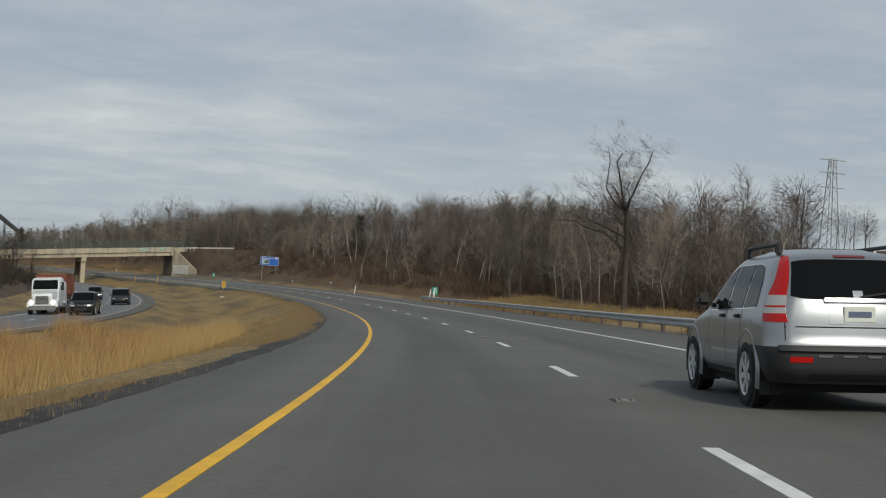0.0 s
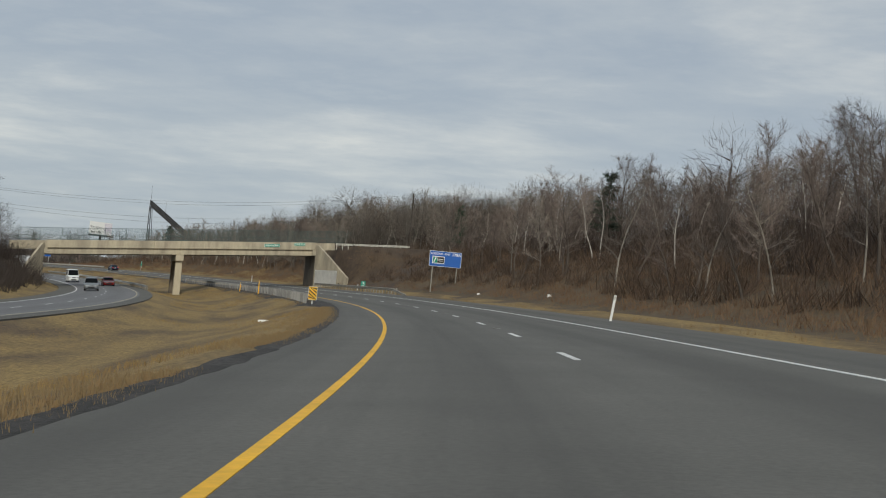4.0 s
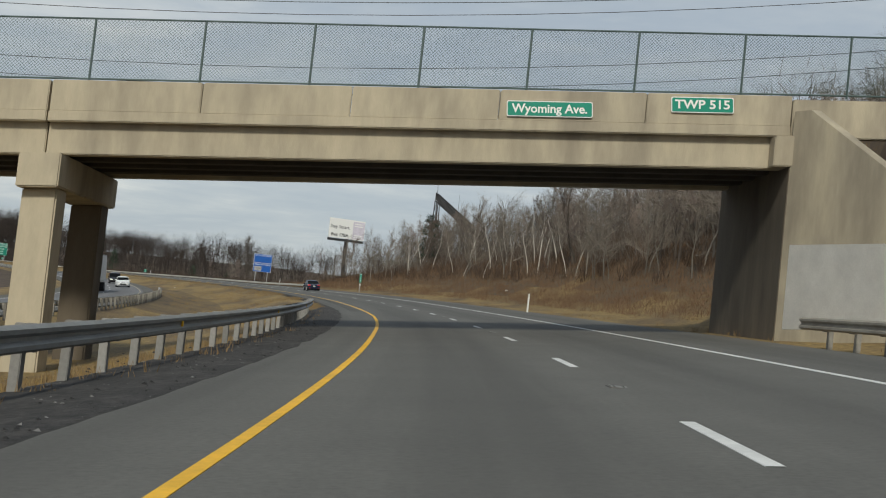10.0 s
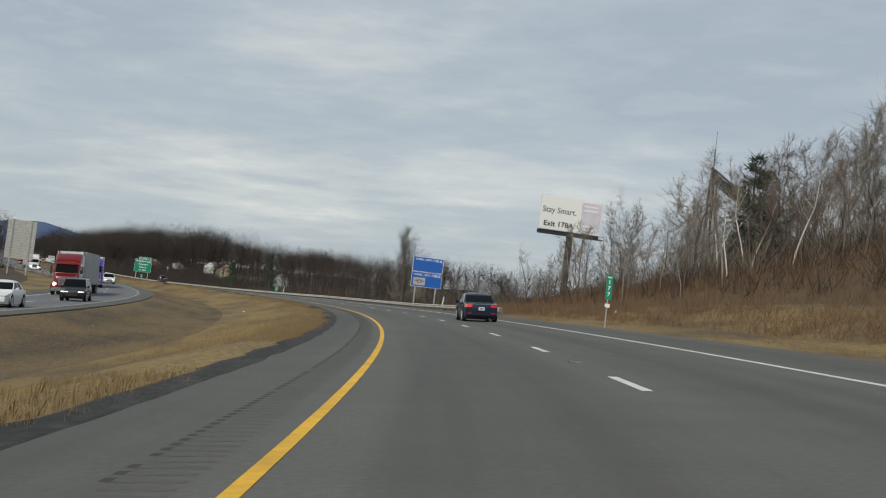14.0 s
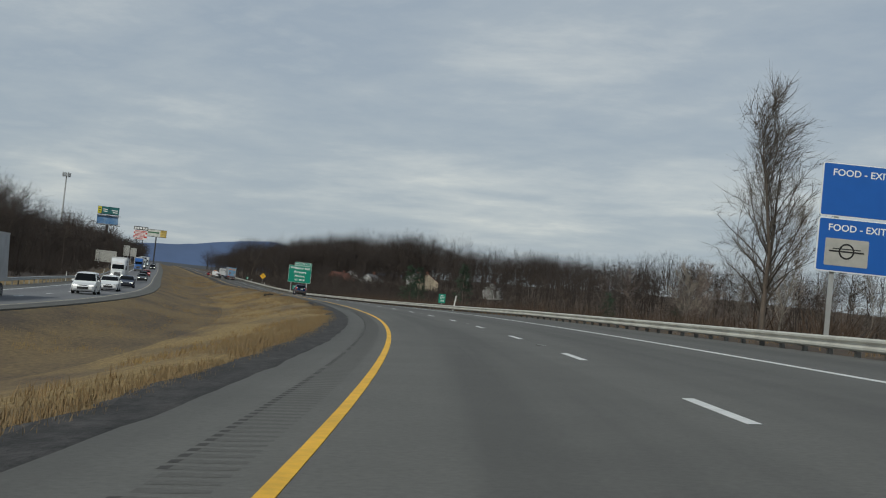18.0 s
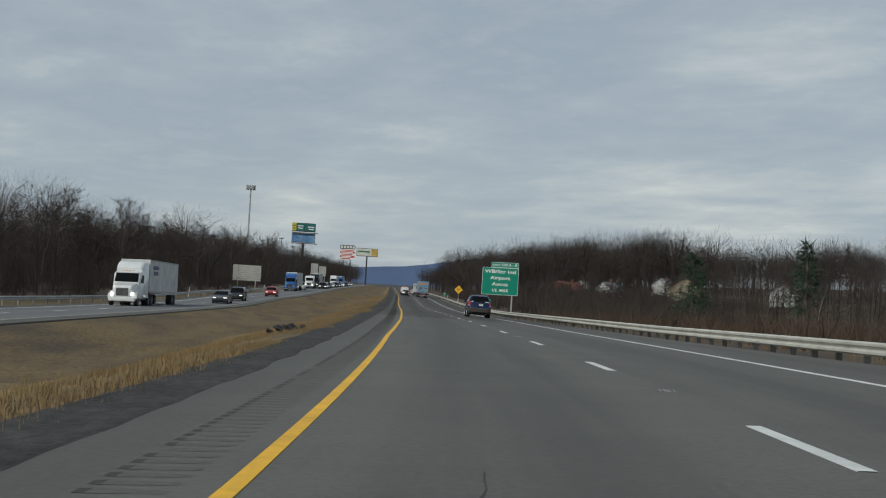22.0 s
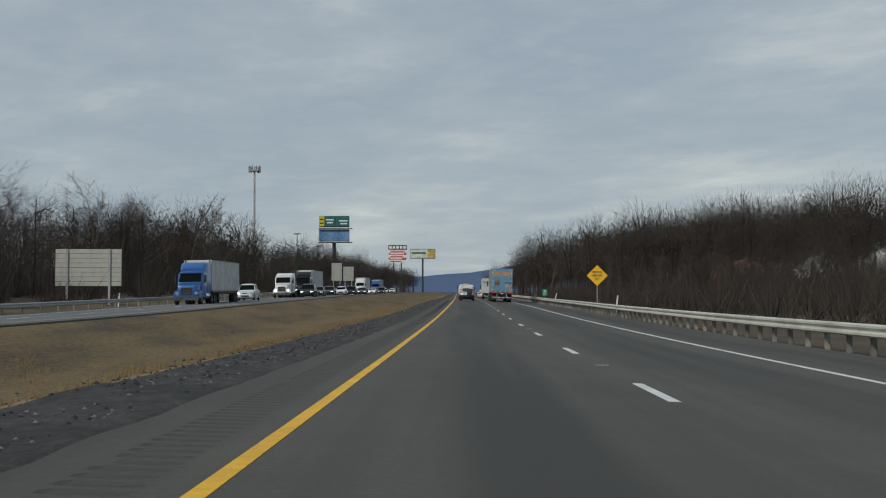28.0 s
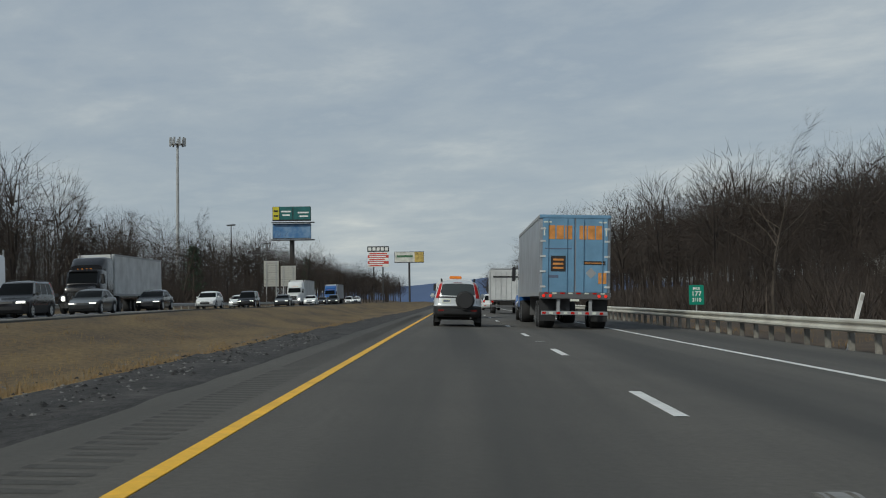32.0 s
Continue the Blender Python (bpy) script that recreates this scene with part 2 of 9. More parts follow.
def asphalt_material(name, base, dark, streak=0.55):
    """Worn asphalt: fine aggregate, patches and darker streaks down the middle of each lane (u across, v along, in metres)."""
    mt = material(name, base, 0.85, grain=0.28, grain_scale=14.0, stain=0.12, stain_scale=0.5, bump=0.25, bump_scale=45.0, coords="UV")
    nt = mt.node_tree
    N, L = nt.nodes.new, nt.links.new
    b = nt.nodes["Principled BSDF"]
    src = b.inputs["Base Color"].links[0].from_socket
    uv, sep, wv = N("ShaderNodeTexCoord"), N("ShaderNodeSeparateXYZ"), N("ShaderNodeMath")
    L(uv.outputs["UV"], sep.inputs[0])
    mu = N("ShaderNodeMath")
    mu.operation = "MULTIPLY"
    mu.inputs[1].default_value = 2 * math.pi / LANE
    L(sep.outputs[0], mu.inputs[0])
    wv.operation = "COSINE"
    L(mu.outputs[0], wv.inputs[0])
    ns, mp = N("ShaderNodeTexNoise"), N("ShaderNodeMapping")
    mp.inputs["Scale"].default_value = (1.3, 0.03, 1)
    L(uv.outputs["UV"], mp.inputs[0])
    L(mp.outputs[0], ns.inputs["Vector"])
    ns.inputs["Scale"].default_value, ns.inputs["Detail"].default_value = 1.0, 4
    su = N("ShaderNodeMath")
    su.operation = "MULTIPLY_ADD"
    L(wv.outputs[0], su.inputs[0])
    su.inputs[1].default_value = -0.16
    L(ns.outputs["Fac"], su.inputs[2])
    mr = N("ShaderNodeMapRange")
    mr.inputs["From Min"].default_value, mr.inputs["From Max"].default_value = 0.35, 0.72
    L(su.outputs[0], mr.inputs["Value"])
    mx = N("ShaderNodeMixRGB")
    mx.blend_type = "MIX"
    mult = N("ShaderNodeMath")
    mult.operation = "MULTIPLY"
    mult.inputs[1].default_value = streak
    L(mr.outputs[0], mult.inputs[0])
    L(mult.outputs[0], mx.inputs[0])
    L(src, mx.inputs[1])
    mx.inputs[2].default_value = (*dark, 1)
    L(mx.outputs[0], b.inputs["Base Color"])
    return mt


M = {
    "asphalt": asphalt_material("asphalt", (0.118, 0.115, 0.104), (0.058, 0.056, 0.051)),
    "marker": material("worn_marker_steel", (0.21, 0.205, 0.195), 0.5, 0.2, grain=0.2),
    "scuff": material("scuffed_asphalt", (0.135, 0.13, 0.12), 0.9, grain=0.5, grain_scale=12),
    "crack": material("tar_crack", (0.042, 0.040, 0.038), 0.8, grain=0.3),
    # Grime, with the shade below the deck worked into the same dark tone.
    "concrete_grimy_shaded": material("grimy_shaded_concrete", (0.135, 0.110, 0.080), 0.9, grain=0.15, grain_scale=3, stain=0.7, stain_scale=0.5, stain_color=(0.055, 0.046, 0.035), bump=0.25, bump_scale=30, stretch=(1, 1, 0.3)),
    "asphalt_new": asphalt_material("brownish_asphalt", (0.086, 0.079, 0.069), (0.036, 0.034, 0.031), 0.8),
    "asphalt_shoulder": material("asphalt_shoulder", (0.103, 0.100, 0.090), 0.9, grain=0.35, grain_scale=10, stain=0.3, stain_scale=0.4, bump=0.3, coords="UV"),
    "asphalt_opp": asphalt_material("asphalt_far_side", (0.16, 0.16, 0.165), (0.11, 0.11, 0.115)),
    "rumble": material("rumble_groove", (0.100, 0.097, 0.088), 0.95, grain=0.3),
    "rumble_new": material("rumble_groove_brown", (0.062, 0.058, 0.052), 0.95, grain=0.3),
    "notch": material("rumble_groove_end", (0.045, 0.042, 0.038), 0.95, grain=0.3),
    "rail_grey": material("grimy_grey_rail", (0.25, 0.255, 0.25), 0.5, 0.3, grain=0.12, grain_scale=6, stain=0.5, stain_scale=0.9, stain_color=(0.15, 0.145, 0.135)),
    "rail_dull": material("dull_weathered_rail", (0.33, 0.305, 0.26), 0.65, 0.1, grain=0.12, stain=0.6, stain_scale=0.8, stain_color=(0.19, 0.165, 0.13)),
    "gravel": material("gravel", (0.026, 0.024, 0.023), 0.95, grain=0.85, grain_scale=7, stain=0.8, stain_scale=1.5, stain_color=(0.060, 0.055, 0.052), bump=1.0, bump_scale=22, coords="UV", stretch=(1, 0.45, 1)),
    "yellow": material("yellow_paint", (0.80, 0.44, 0.012), 0.6, grain=0.15, grain_scale=8, stain=0.18, stain_scale=1.2, coords="Object"),
    "white": material("white_paint", (0.68, 0.68, 0.66), 0.6, grain=0.12, grain_scale=9, stain=0.2, stain_scale=1.2, coords="Object"),
    "straw": material("dry_grass_ground", (0.235, 0.160, 0.058), 0.95, grain=0.65, grain_scale=7.0, stain=0.95, stain_scale=0.34, stain_color=(0.095, 0.062, 0.032), bump=1.0, bump_scale=7, coords="UV", stretch=(1, 0.22, 1)),
    "straw_dull": material("dull_brown_grass_ground", (0.15, 0.100, 0.041), 0.95, grain=0.65, grain_scale=7.0, stain=0.95, stain_scale=0.34, stain_color=(0.062, 0.042, 0.023), bump=1.0, bump_scale=7, coords="UV", stretch=(1, 0.22, 1)),
    "litter": material("leaf_litter_ground", (0.052, 0.034, 0.021), 0.95, grain=0.45, grain_scale=2.0, stain=0.55, stain_scale=0.14, stain_color=(0.12, 0.078, 0.04), bump=0.8, bump_scale=6, coords="UV"),
    "far_land": material("far_land", (0.09, 0.065, 0.045), 0.95, grain=0.3, grain_scale=0.02, stain=0.3, stain_scale=0.004),
    "concrete": material("weathered_concrete", (0.45, 0.39, 0.285), 0.85, grain=0.12, grain_scale=3, stain=0.75, stain_scale=0.55, stain_color=(0.23, 0.20, 0.155), bump=0.25, bump_scale=30, stretch=(1, 1, 0.3)),
    # Same concrete with the shade under the deck put into its colour.
    "concrete_shaded": material("shaded_deck_concrete", (0.055, 0.049, 0.042), 0.9, grain=0.2, grain_scale=3, stain=0.3, stain_scale=0.6),
    "patch": material("painted_over_patch", (0.80, 0.79, 0.76), 0.8, grain=0.06, stain=0.1),
    "galv": material("galvanised_steel", (0.42, 0.43, 0.43), 0.5, 0.35, grain=0.12, grain_scale=6, stain=0.5, stain_scale=0.8, stain_color=(0.27, 0.255, 0.23)),
    "rail_white": material("weathered_pale_rail", (0.60, 0.585, 0.52), 0.6, 0.15, grain=0.1, stain=0.5, stain_scale=0.7, stain_color=(0.34, 0.31, 0.27)),
    "post_wood": material("grey_rail_post", (0.20, 0.188, 0.165), 0.85, grain=0.3, grain_scale=8, spread=0.3),
    "green_steel": material("dark_green_fence", (0.055, 0.09, 0.085), 0.5, grain=0.1),
    "steel_dark": material("dark_steel", (0.05, 0.05, 0.052), 0.55, 0.4, grain=0.1),
    "sign_green": material("green_sign_sheet", (0.0, 0.235, 0.155), 0.45, grain=0.03, stain=0.05),
    "sign_blue": material("blue_sign_sheet", (0.012, 0.105, 0.42), 0.45, grain=0.03, stain=0.05),
    "sign_white": material("white_sign_legend", (0.80, 0.80, 0.78), 0.5),
    "sign_yellow": material("yellow_sign_sheet", (0.85, 0.47, 0.02), 0.5, grain=0.03),
    "sign_black": material("black_legend", (0.012, 0.012, 0.012), 0.6),
    "aluminium": material("sign_back_aluminium", (0.47, 0.46, 0.42), 0.45, 0.3, grain=0.06, stain=0.15),
    "bark": material("grey_bark", (0.092, 0.074, 0.060), 0.9, grain=0.3, grain_scale=6, spread=0.25, stretch=(1, 1, 0.3)),
    "bark_dark": material("dark_brown_bark", (0.055, 0.044, 0.036), 0.9, grain=0.3, grain_scale=6, spread=0.2, stretch=(1, 1, 0.3)),
    "bark_pale": material("pale_grey_bark", (0.205, 0.183, 0.154), 0.9, grain=0.35, grain_scale=6, spread=0.3, stretch=(1, 1, 0.3)),
    # Half the russet tone: shade inside the woods is in this colour.
    "thicket": material("shaded_brown_thicket", (0.066, 0.047, 0.037), 0.95, spread=0.3),
    "birch": material("pale_birch_bark", (0.52, 0.48, 0.42), 0.8, grain=0.35, grain_scale=5, spread=0.15),
    "twig": material("bare_brown_twigs", (0.145, 0.113, 0.096), 0.9, spread=0.4),
    "twig_dim": material("bare_grey_twigs", (0.115, 0.098, 0.082), 0.9, spread=0.2),
    # The same twigs with the dense woods' shade put into their colour.
    "twig_shaded": material("bare_shaded_twigs", (0.050, 0.038, 0.031), 0.9, spread=0.35),
    "twig_tan": material("tan_far_twigs", (0.160, 0.133, 0.107), 0.9, spread=0.35),
    "twig_russet": material("russet_far_twigs", (0.128, 0.098, 0.084), 0.9, spread=0.3),
    "twig_pale": material("bare_pale_twigs", (0.195, 0.166, 0.139), 0.9, spread=0.25),
    # Near-black: the woods' self-shadow is worked into this twig colour.
    "twig_far": material("shaded_far_twigs", (0.036, 0.027, 0.022), 0.9, spread=0.2),
    "brush": material("reddish_brush", (0.105, 0.069, 0.047), 0.95, spread=0.3),
    "weeds": material("rusty_weeds", (0.130, 0.080, 0.046), 0.95, spread=0.3),
    "bank": material("rusty_grass_bank", (0.100, 0.070, 0.037), 0.95, grain=0.4, grain_scale=2.4, stain=0.7, stain_scale=0.2, stain_color=(0.052, 0.032, 0.019), bump=0.8, bump_scale=6, coords="UV"),
    "galv_post": material("pale_steel_post", (0.238, 0.231, 0.217), 0.6, 0.1, grain=0.15, spread=0.2),
    "grass": material("dry_grass_blades", (0.29, 0.195, 0.07), 0.9),
    "grass_mix": material("worn_grass_blades", (0.215, 0.155, 0.08), 0.9),
    "reed": material("pale_reed_stems", (0.42, 0.28, 0.115), 0.9),
    "reed_top": material("rusty_reed_plumes", (0.26, 0.125, 0.042), 0.95),
    "faded_yellow": material("faded_yellow_paint", (0.46, 0.40, 0.26), 0.7, stain=0.3),
    "grass_dark": material("brown_grass_blades", (0.22, 0.145, 0.068), 0.9),
    "pine": material("pine_needles", (0.028, 0.05, 0.028), 0.85, grain=0.3, spread=0.2),
    "hill": material("hazy_blue_hill", (0.075, 0.115, 0.215), 1.0, grain=0.08, grain_scale=0.01),
}


# ---------------------------------------------------------------- mesh helpers
def mesh_of(name, verts, faces, mat=None, uvs=None, smooth_=False):
    me = bpy.data.meshes.new(name)
    me.from_pydata([tuple(map(float, v)) for v in verts], [], faces)
    if uvs is not None:
        lay = me.uv_layers.new(name="UVMap")
        vi = np.empty(len(me.loops), int)
        me.loops.foreach_get("vertex_index", vi)
        lay.data.foreach_set("uv", np.asarray(uvs, float)[vi].ravel())
    if mat is not None:
        for m_ in mat if isinstance(mat, (list, tuple)) else [mat]:
            me.materials.append(m_)
    if smooth_:
        me.shade_smooth()
    return me


def thing(name, label, category, group="", kind="", m=None, data=None):
    ob = tagged(new(name, data), label, category, group, kind)
    if m is not None:
        ob.matrix_basis = m
    return ob


def part(name, bm, mat, parent, label="", smooth_=False):
    """One mesh object under a thing or a part, from a bmesh in the parent's space, or from a mesh."""
    if isinstance(bm, bmesh.types.BMesh):
        me = bpy.data.meshes.new(name)
        bm.to_mesh(me)
        bm.free()
        me.materials.append(mat)
        if smooth_:
            me.shade_smooth()
            me.set_sharp_from_angle(angle=radians(38))
    else:
        me = bm
    ob = new(name, me)
    ob.parent = parent
    if label:
        ob["label"] = label
    return ob


def box(x0, x1, y0, y1, z0, z1, bevel=0.0, bm=None):
    own = bm is None
    bm = bm or bmesh.new()
    r = bmesh.ops.create_cube(bm, size=1, matrix=Matrix.Translation(((x0 + x1) / 2, (y0 + y1) / 2, (z0 + z1) / 2)) @ Matrix.Diagonal((x1 - x0, y1 - y0, z1 - z0, 1)))
    if bevel:
        es = list({e for v in r["verts"] for e in v.link_edges})
        bmesh.ops.bevel(bm, geom=es, offset=bevel, segments=2, affect="EDGES")
    return bm


def rod(p, q, r0, r1=None, n=8, bm=None):
    bm = bm or bmesh.new()
    p, q = Vector(p), Vector(q)
    d = q - p
    m_ = Matrix.Translation((p + q) / 2) @ d.to_track_quat("Z", "Y").to_matrix().to_4x4()
    bmesh.ops.create_cone(bm, cap_ends=True, segments=n, radius1=r0, radius2=r0 if r1 is None else r1, depth=d.length, matrix=m_)
    return bm


def prism(outline, y0, y1, bm=None, axis="y"):
    """An outline of (a, b) pairs pushed along an axis: (a, y, b) for y, (x, a, b) for x, (a, b, z) for z."""
    bm = bm or bmesh.new()
    put = {"y": lambda a, b, c: (a, c, b), "x": lambda a, b, c: (c, a, b), "z": lambda a, b, c: (a, b, c)}[axis]
    v0 = [bm.verts.new(put(a, b, y0)) for a, b in outline]
    v1 = [bm.verts.new(put(a, b, y1)) for a, b in outline]
    n = len(outline)
    for i in range(n):
        bm.faces.new((v0[i], v0[(i + 1) % n], v1[(i + 1) % n], v1[i]))
    bm.faces.new(v0[::-1])
    bm.faces.new(v1)
    bmesh.ops.recalc_face_normals(bm, faces=bm.faces)
    return bm


def ribbon(s0, s1, step, ls, height, wander=None):
    """Vertices, faces and (l, s) coordinates of a strip along the road; height(s, l) gives z."""
    n = max(2, int(round((s1 - s0) / step)) + 1)
    s = np.linspace(s0, s1, n)
    ls = np.asarray(ls, float)
    sg, lg = np.meshgrid(s, ls, indexing="ij")
    if wander:
        lg = lg + wander(sg)
    x, y = plan(sg, lg)
    z = height(sg, lg)
    v = np.stack([x, y, z], -1).reshape(-1, 3)
    k = len(ls)
    f = [(i * k + j, i * k + j + 1, (i + 1) * k + j + 1, (i + 1) * k + j) for i in range(n - 1) for j in range(k - 1)]
    return v, f, np.stack([lg, sg], -1).reshape(-1, 2)


def slab(name, s0, s1, ls, top, thick, mat, step=6.0, wander=None):
    """A paved strip with sides down to thick below its top."""
    ls = list(ls)
    n_in = len(ls)

    def h(s, l):
        z = top(s, l)
        z = np.array(z)
        z[:, 0] -= thick
        z[:, -1] -= thick
        return z
    v, f, uv = ribbon(s0, s1, step, [ls[0] - 0.001] + ls + [ls[-1] + 0.001], h, wander)
    return mesh_of(name, v, f, mat, uv)


def letters(text, size, mat, depth=0.004, bold=0.0, align="CENTER"):
    """Raised lettering as a mesh in the xz plane, facing -y."""
    cu = bpy.data.curves.new("letters", "FONT")
    cu.body, cu.size, cu.extrude, cu.offset, cu.align_x, cu.align_y = text, size, depth, bold, align, "CENTER"
    cu.resolution_u = 3
    ob = bpy.data.objects.new("letters", cu)
    scene.collection.objects.link(ob)
    me = bpy.data.meshes.new_from_object(ob.evaluated_get(bpy.context.evaluated_depsgraph_get()))
    bpy.data.objects.remove(ob)
    bpy.data.curves.remove(cu)
    me.transform(Matrix.Rotation(radians(90), 4, "X"))
    me.materials.clear()
    me.materials.append(mat)
    me.name = "lettering"
    return me


def legend(parent, text, x, z, size, mat, y=-0.02, bold=0.0, name="lettering", width=None):
    me = letters(text, size, mat, bold=bold)
    if width:
        w = max(v.co.x for v in me.vertices) - min(v.co.x for v in me.vertices)
        me.transform(Matrix.Diagonal((width / w, 1, 1, 1)))
    # one part for each word: letters that stand close belong together
    bm = bmesh.new()
    bm.from_mesh(me)
    glyphs, seen = [], set()
    for v in bm.verts:
        if v.index in seen:
            continue
        stack, ids = [v], {v.index}
        while stack:
            for e in stack.pop().link_edges:
                for o in e.verts:
                    if o.index not in ids:
                        ids.add(o.index)
                        stack.append(o)
        seen |= ids
        xs = [me.vertices[i].co.x for i in ids]
        glyphs.append((min(xs), max(xs), ids))
    bm.free()
    words, end = [], None
    for x0, x1, ids in sorted(glyphs, key=lambda g: g[0]):
        if end is None or x0 - end > 0.17 * size:
            words.append(set())
            end = x1
        words[-1] |= ids
        end = max(end, x1)
    for ids in words:
        bm = bmesh.new()
        bm.from_mesh(me)
        bmesh.ops.delete(bm, geom=[v for v in bm.verts if v.index not in ids], context="VERTS")
        ob = part(name, bm, mat, parent)
        ob.location = (x, y, z)
    return ob


def round_panel(w, h, r, y0, y1, x=0.0, z=0.0):
    pts = []
    for cx, cz, a0 in ((w / 2 - r, h / 2 - r, 0), (-w / 2 + r, h / 2 - r, 90), (-w / 2 + r, -h / 2 + r, 180), (w / 2 - r, -h / 2 + r, 270)):
        for k in range(5):
            a = radians(a0 + k * 22.5)
            pts.append((x + cx + r * math.cos(a), z + cz + r * math.sin(a)))
    return prism(pts, y0, y1)


# ---------------------------------------------------------------- land
def build_land():
    rng = np.random.default_rng(5)
    ls = [-330, -260, -200,  -150, -110, -85, -68, -56, -48, -43, -39, -36, -33.5, -31.6, -31.4, -29, -25, -21.7, -19.8, -18.4, -16.8, -15, -13, -11, -9.4, -8, -7, -6.2, -4.5, 0, 5, 7.0, 9, 10.5,
          12, 14, 16.5, 20, 25, 32, 42, 60, 90, 140, 200, 300, 450]

    def h(s, l):
        z = ground(s, l)
        road_ = ((l > -6.3) & (l < 7.2)) | ((l < -19.7) & (l > -31.5))
        wob = np.array([[noise.noise((a * 0.11, b * 0.16, 0)) * 0.14 + noise.noise((a * 0.035, b * 0.05, 4)) * 0.26 for a, b in zip(r1, r2)] for r1, r2 in zip(s, l)])
        far = np.clip((np.abs(l + 6) - 30) / 200, 0, 1) * 3
        edge = np.clip(np.minimum(np.abs(l + 6.2), np.abs(l + 19.8)) / 4, 0, 1) * ((l < -6.2) & (l > -19.8)) + np.clip((l - 8) / 10, 0, 1) * (l > 8) + np.clip((-33 - l) / 8, 0, 1) * (l < -33)
        z = z + wob * edge * (1 + far)
        return np.where(road_, z - 0.07, z)
    v, f, uv = ribbon(S_MIN, S_MAX, 5.0, ls, h)
    me = mesh_of("ground", v, f, [M["straw"], M["litter"], M["bank"], M["straw_dull"]], uv)
    k = len(ls) - 1
    lm = [(ls[j] + ls[j + 1]) / 2 for j in range(k)]
    idx = []
    n_rows = len(f) // k
    for i in range(n_rows):
        s = S_MIN + 5.0 * i
        for j in range(k):
            l = lm[j]
            wood = (7 < l < 17 and s > 560) or (l > 13 + 4 * noise.noise((s * 0.05, 3, 1)) and s < 560) or l > 17 or l < -35
            if 352 > s > 140 and 8.5 < l < 24:
                wood = l > 10.2 + 1.6 * noise.noise((s * 0.09, 5, 2))
            bank_ = 9.0 < l < 21 and 140 < s < 570 and not 306 < s + 6 * noise.noise((s * 0.3, l * 0.4, 8)) < 350
            dull = (7 < l < 17 and s > 520) or (s > 735 + 30 * noise.noise((l * 0.3, 2, 2)) and not -8.4 < l < -6) or (-19.9 < l < -13 - 2 * noise.noise((s * 0.02, 7, 1)) and s > 400)
            idx.append(2 if bank_ and wood else 1 if wood else 3 if dull else 0)
    me.polygons.foreach_set("material_index", idx)
    me.shade_smooth()
    thing("ground", "dry straw-coloured winter grass and brown leaf litter on rolling roadside land", "ground", kind="structure", data=me)
    # the land far off
    ring, pts, fc = 48, [(-300, 600, -7.0)], []
    for i in range(ring):
        a = 2 * math.pi * i / ring
        pts.append((-300 + 4600 * math.cos(a), 600 + 4600 * math.sin(a), -7.0))
    fc = [(0, 1 + i, 1 + (i + 1) % ring) for i in range(ring)]
    thing("ground_far", "brown wooded valley floor stretching to the horizon", "ground", kind="structure", data=mesh_of("ground_far", pts, fc, M["far_land"]))


def yellow_at(s):
    """Where the painted yellow line runs, wandering a little."""
    return np.interp(s, [0, 55, 114, 258, 288, 317, 345, 373, 403, 516, 657, 686, 712, 766, 848], [-3.66, -3.63, -3.63, -3.655, -3.55, -3.555, -3.64, -3.48, -3.63, -3.66, -3.645, -3.81, -3.64, -3.585, -3.63])


def own_top(s, l):
    return at_s(RZ, s) + l * at_s(TB, s)


def opp_top(s, l):
    return at_s(RZ, s) + opp_edge(s) + (l - OPP_Y) * opp_slope(s) + 0.02


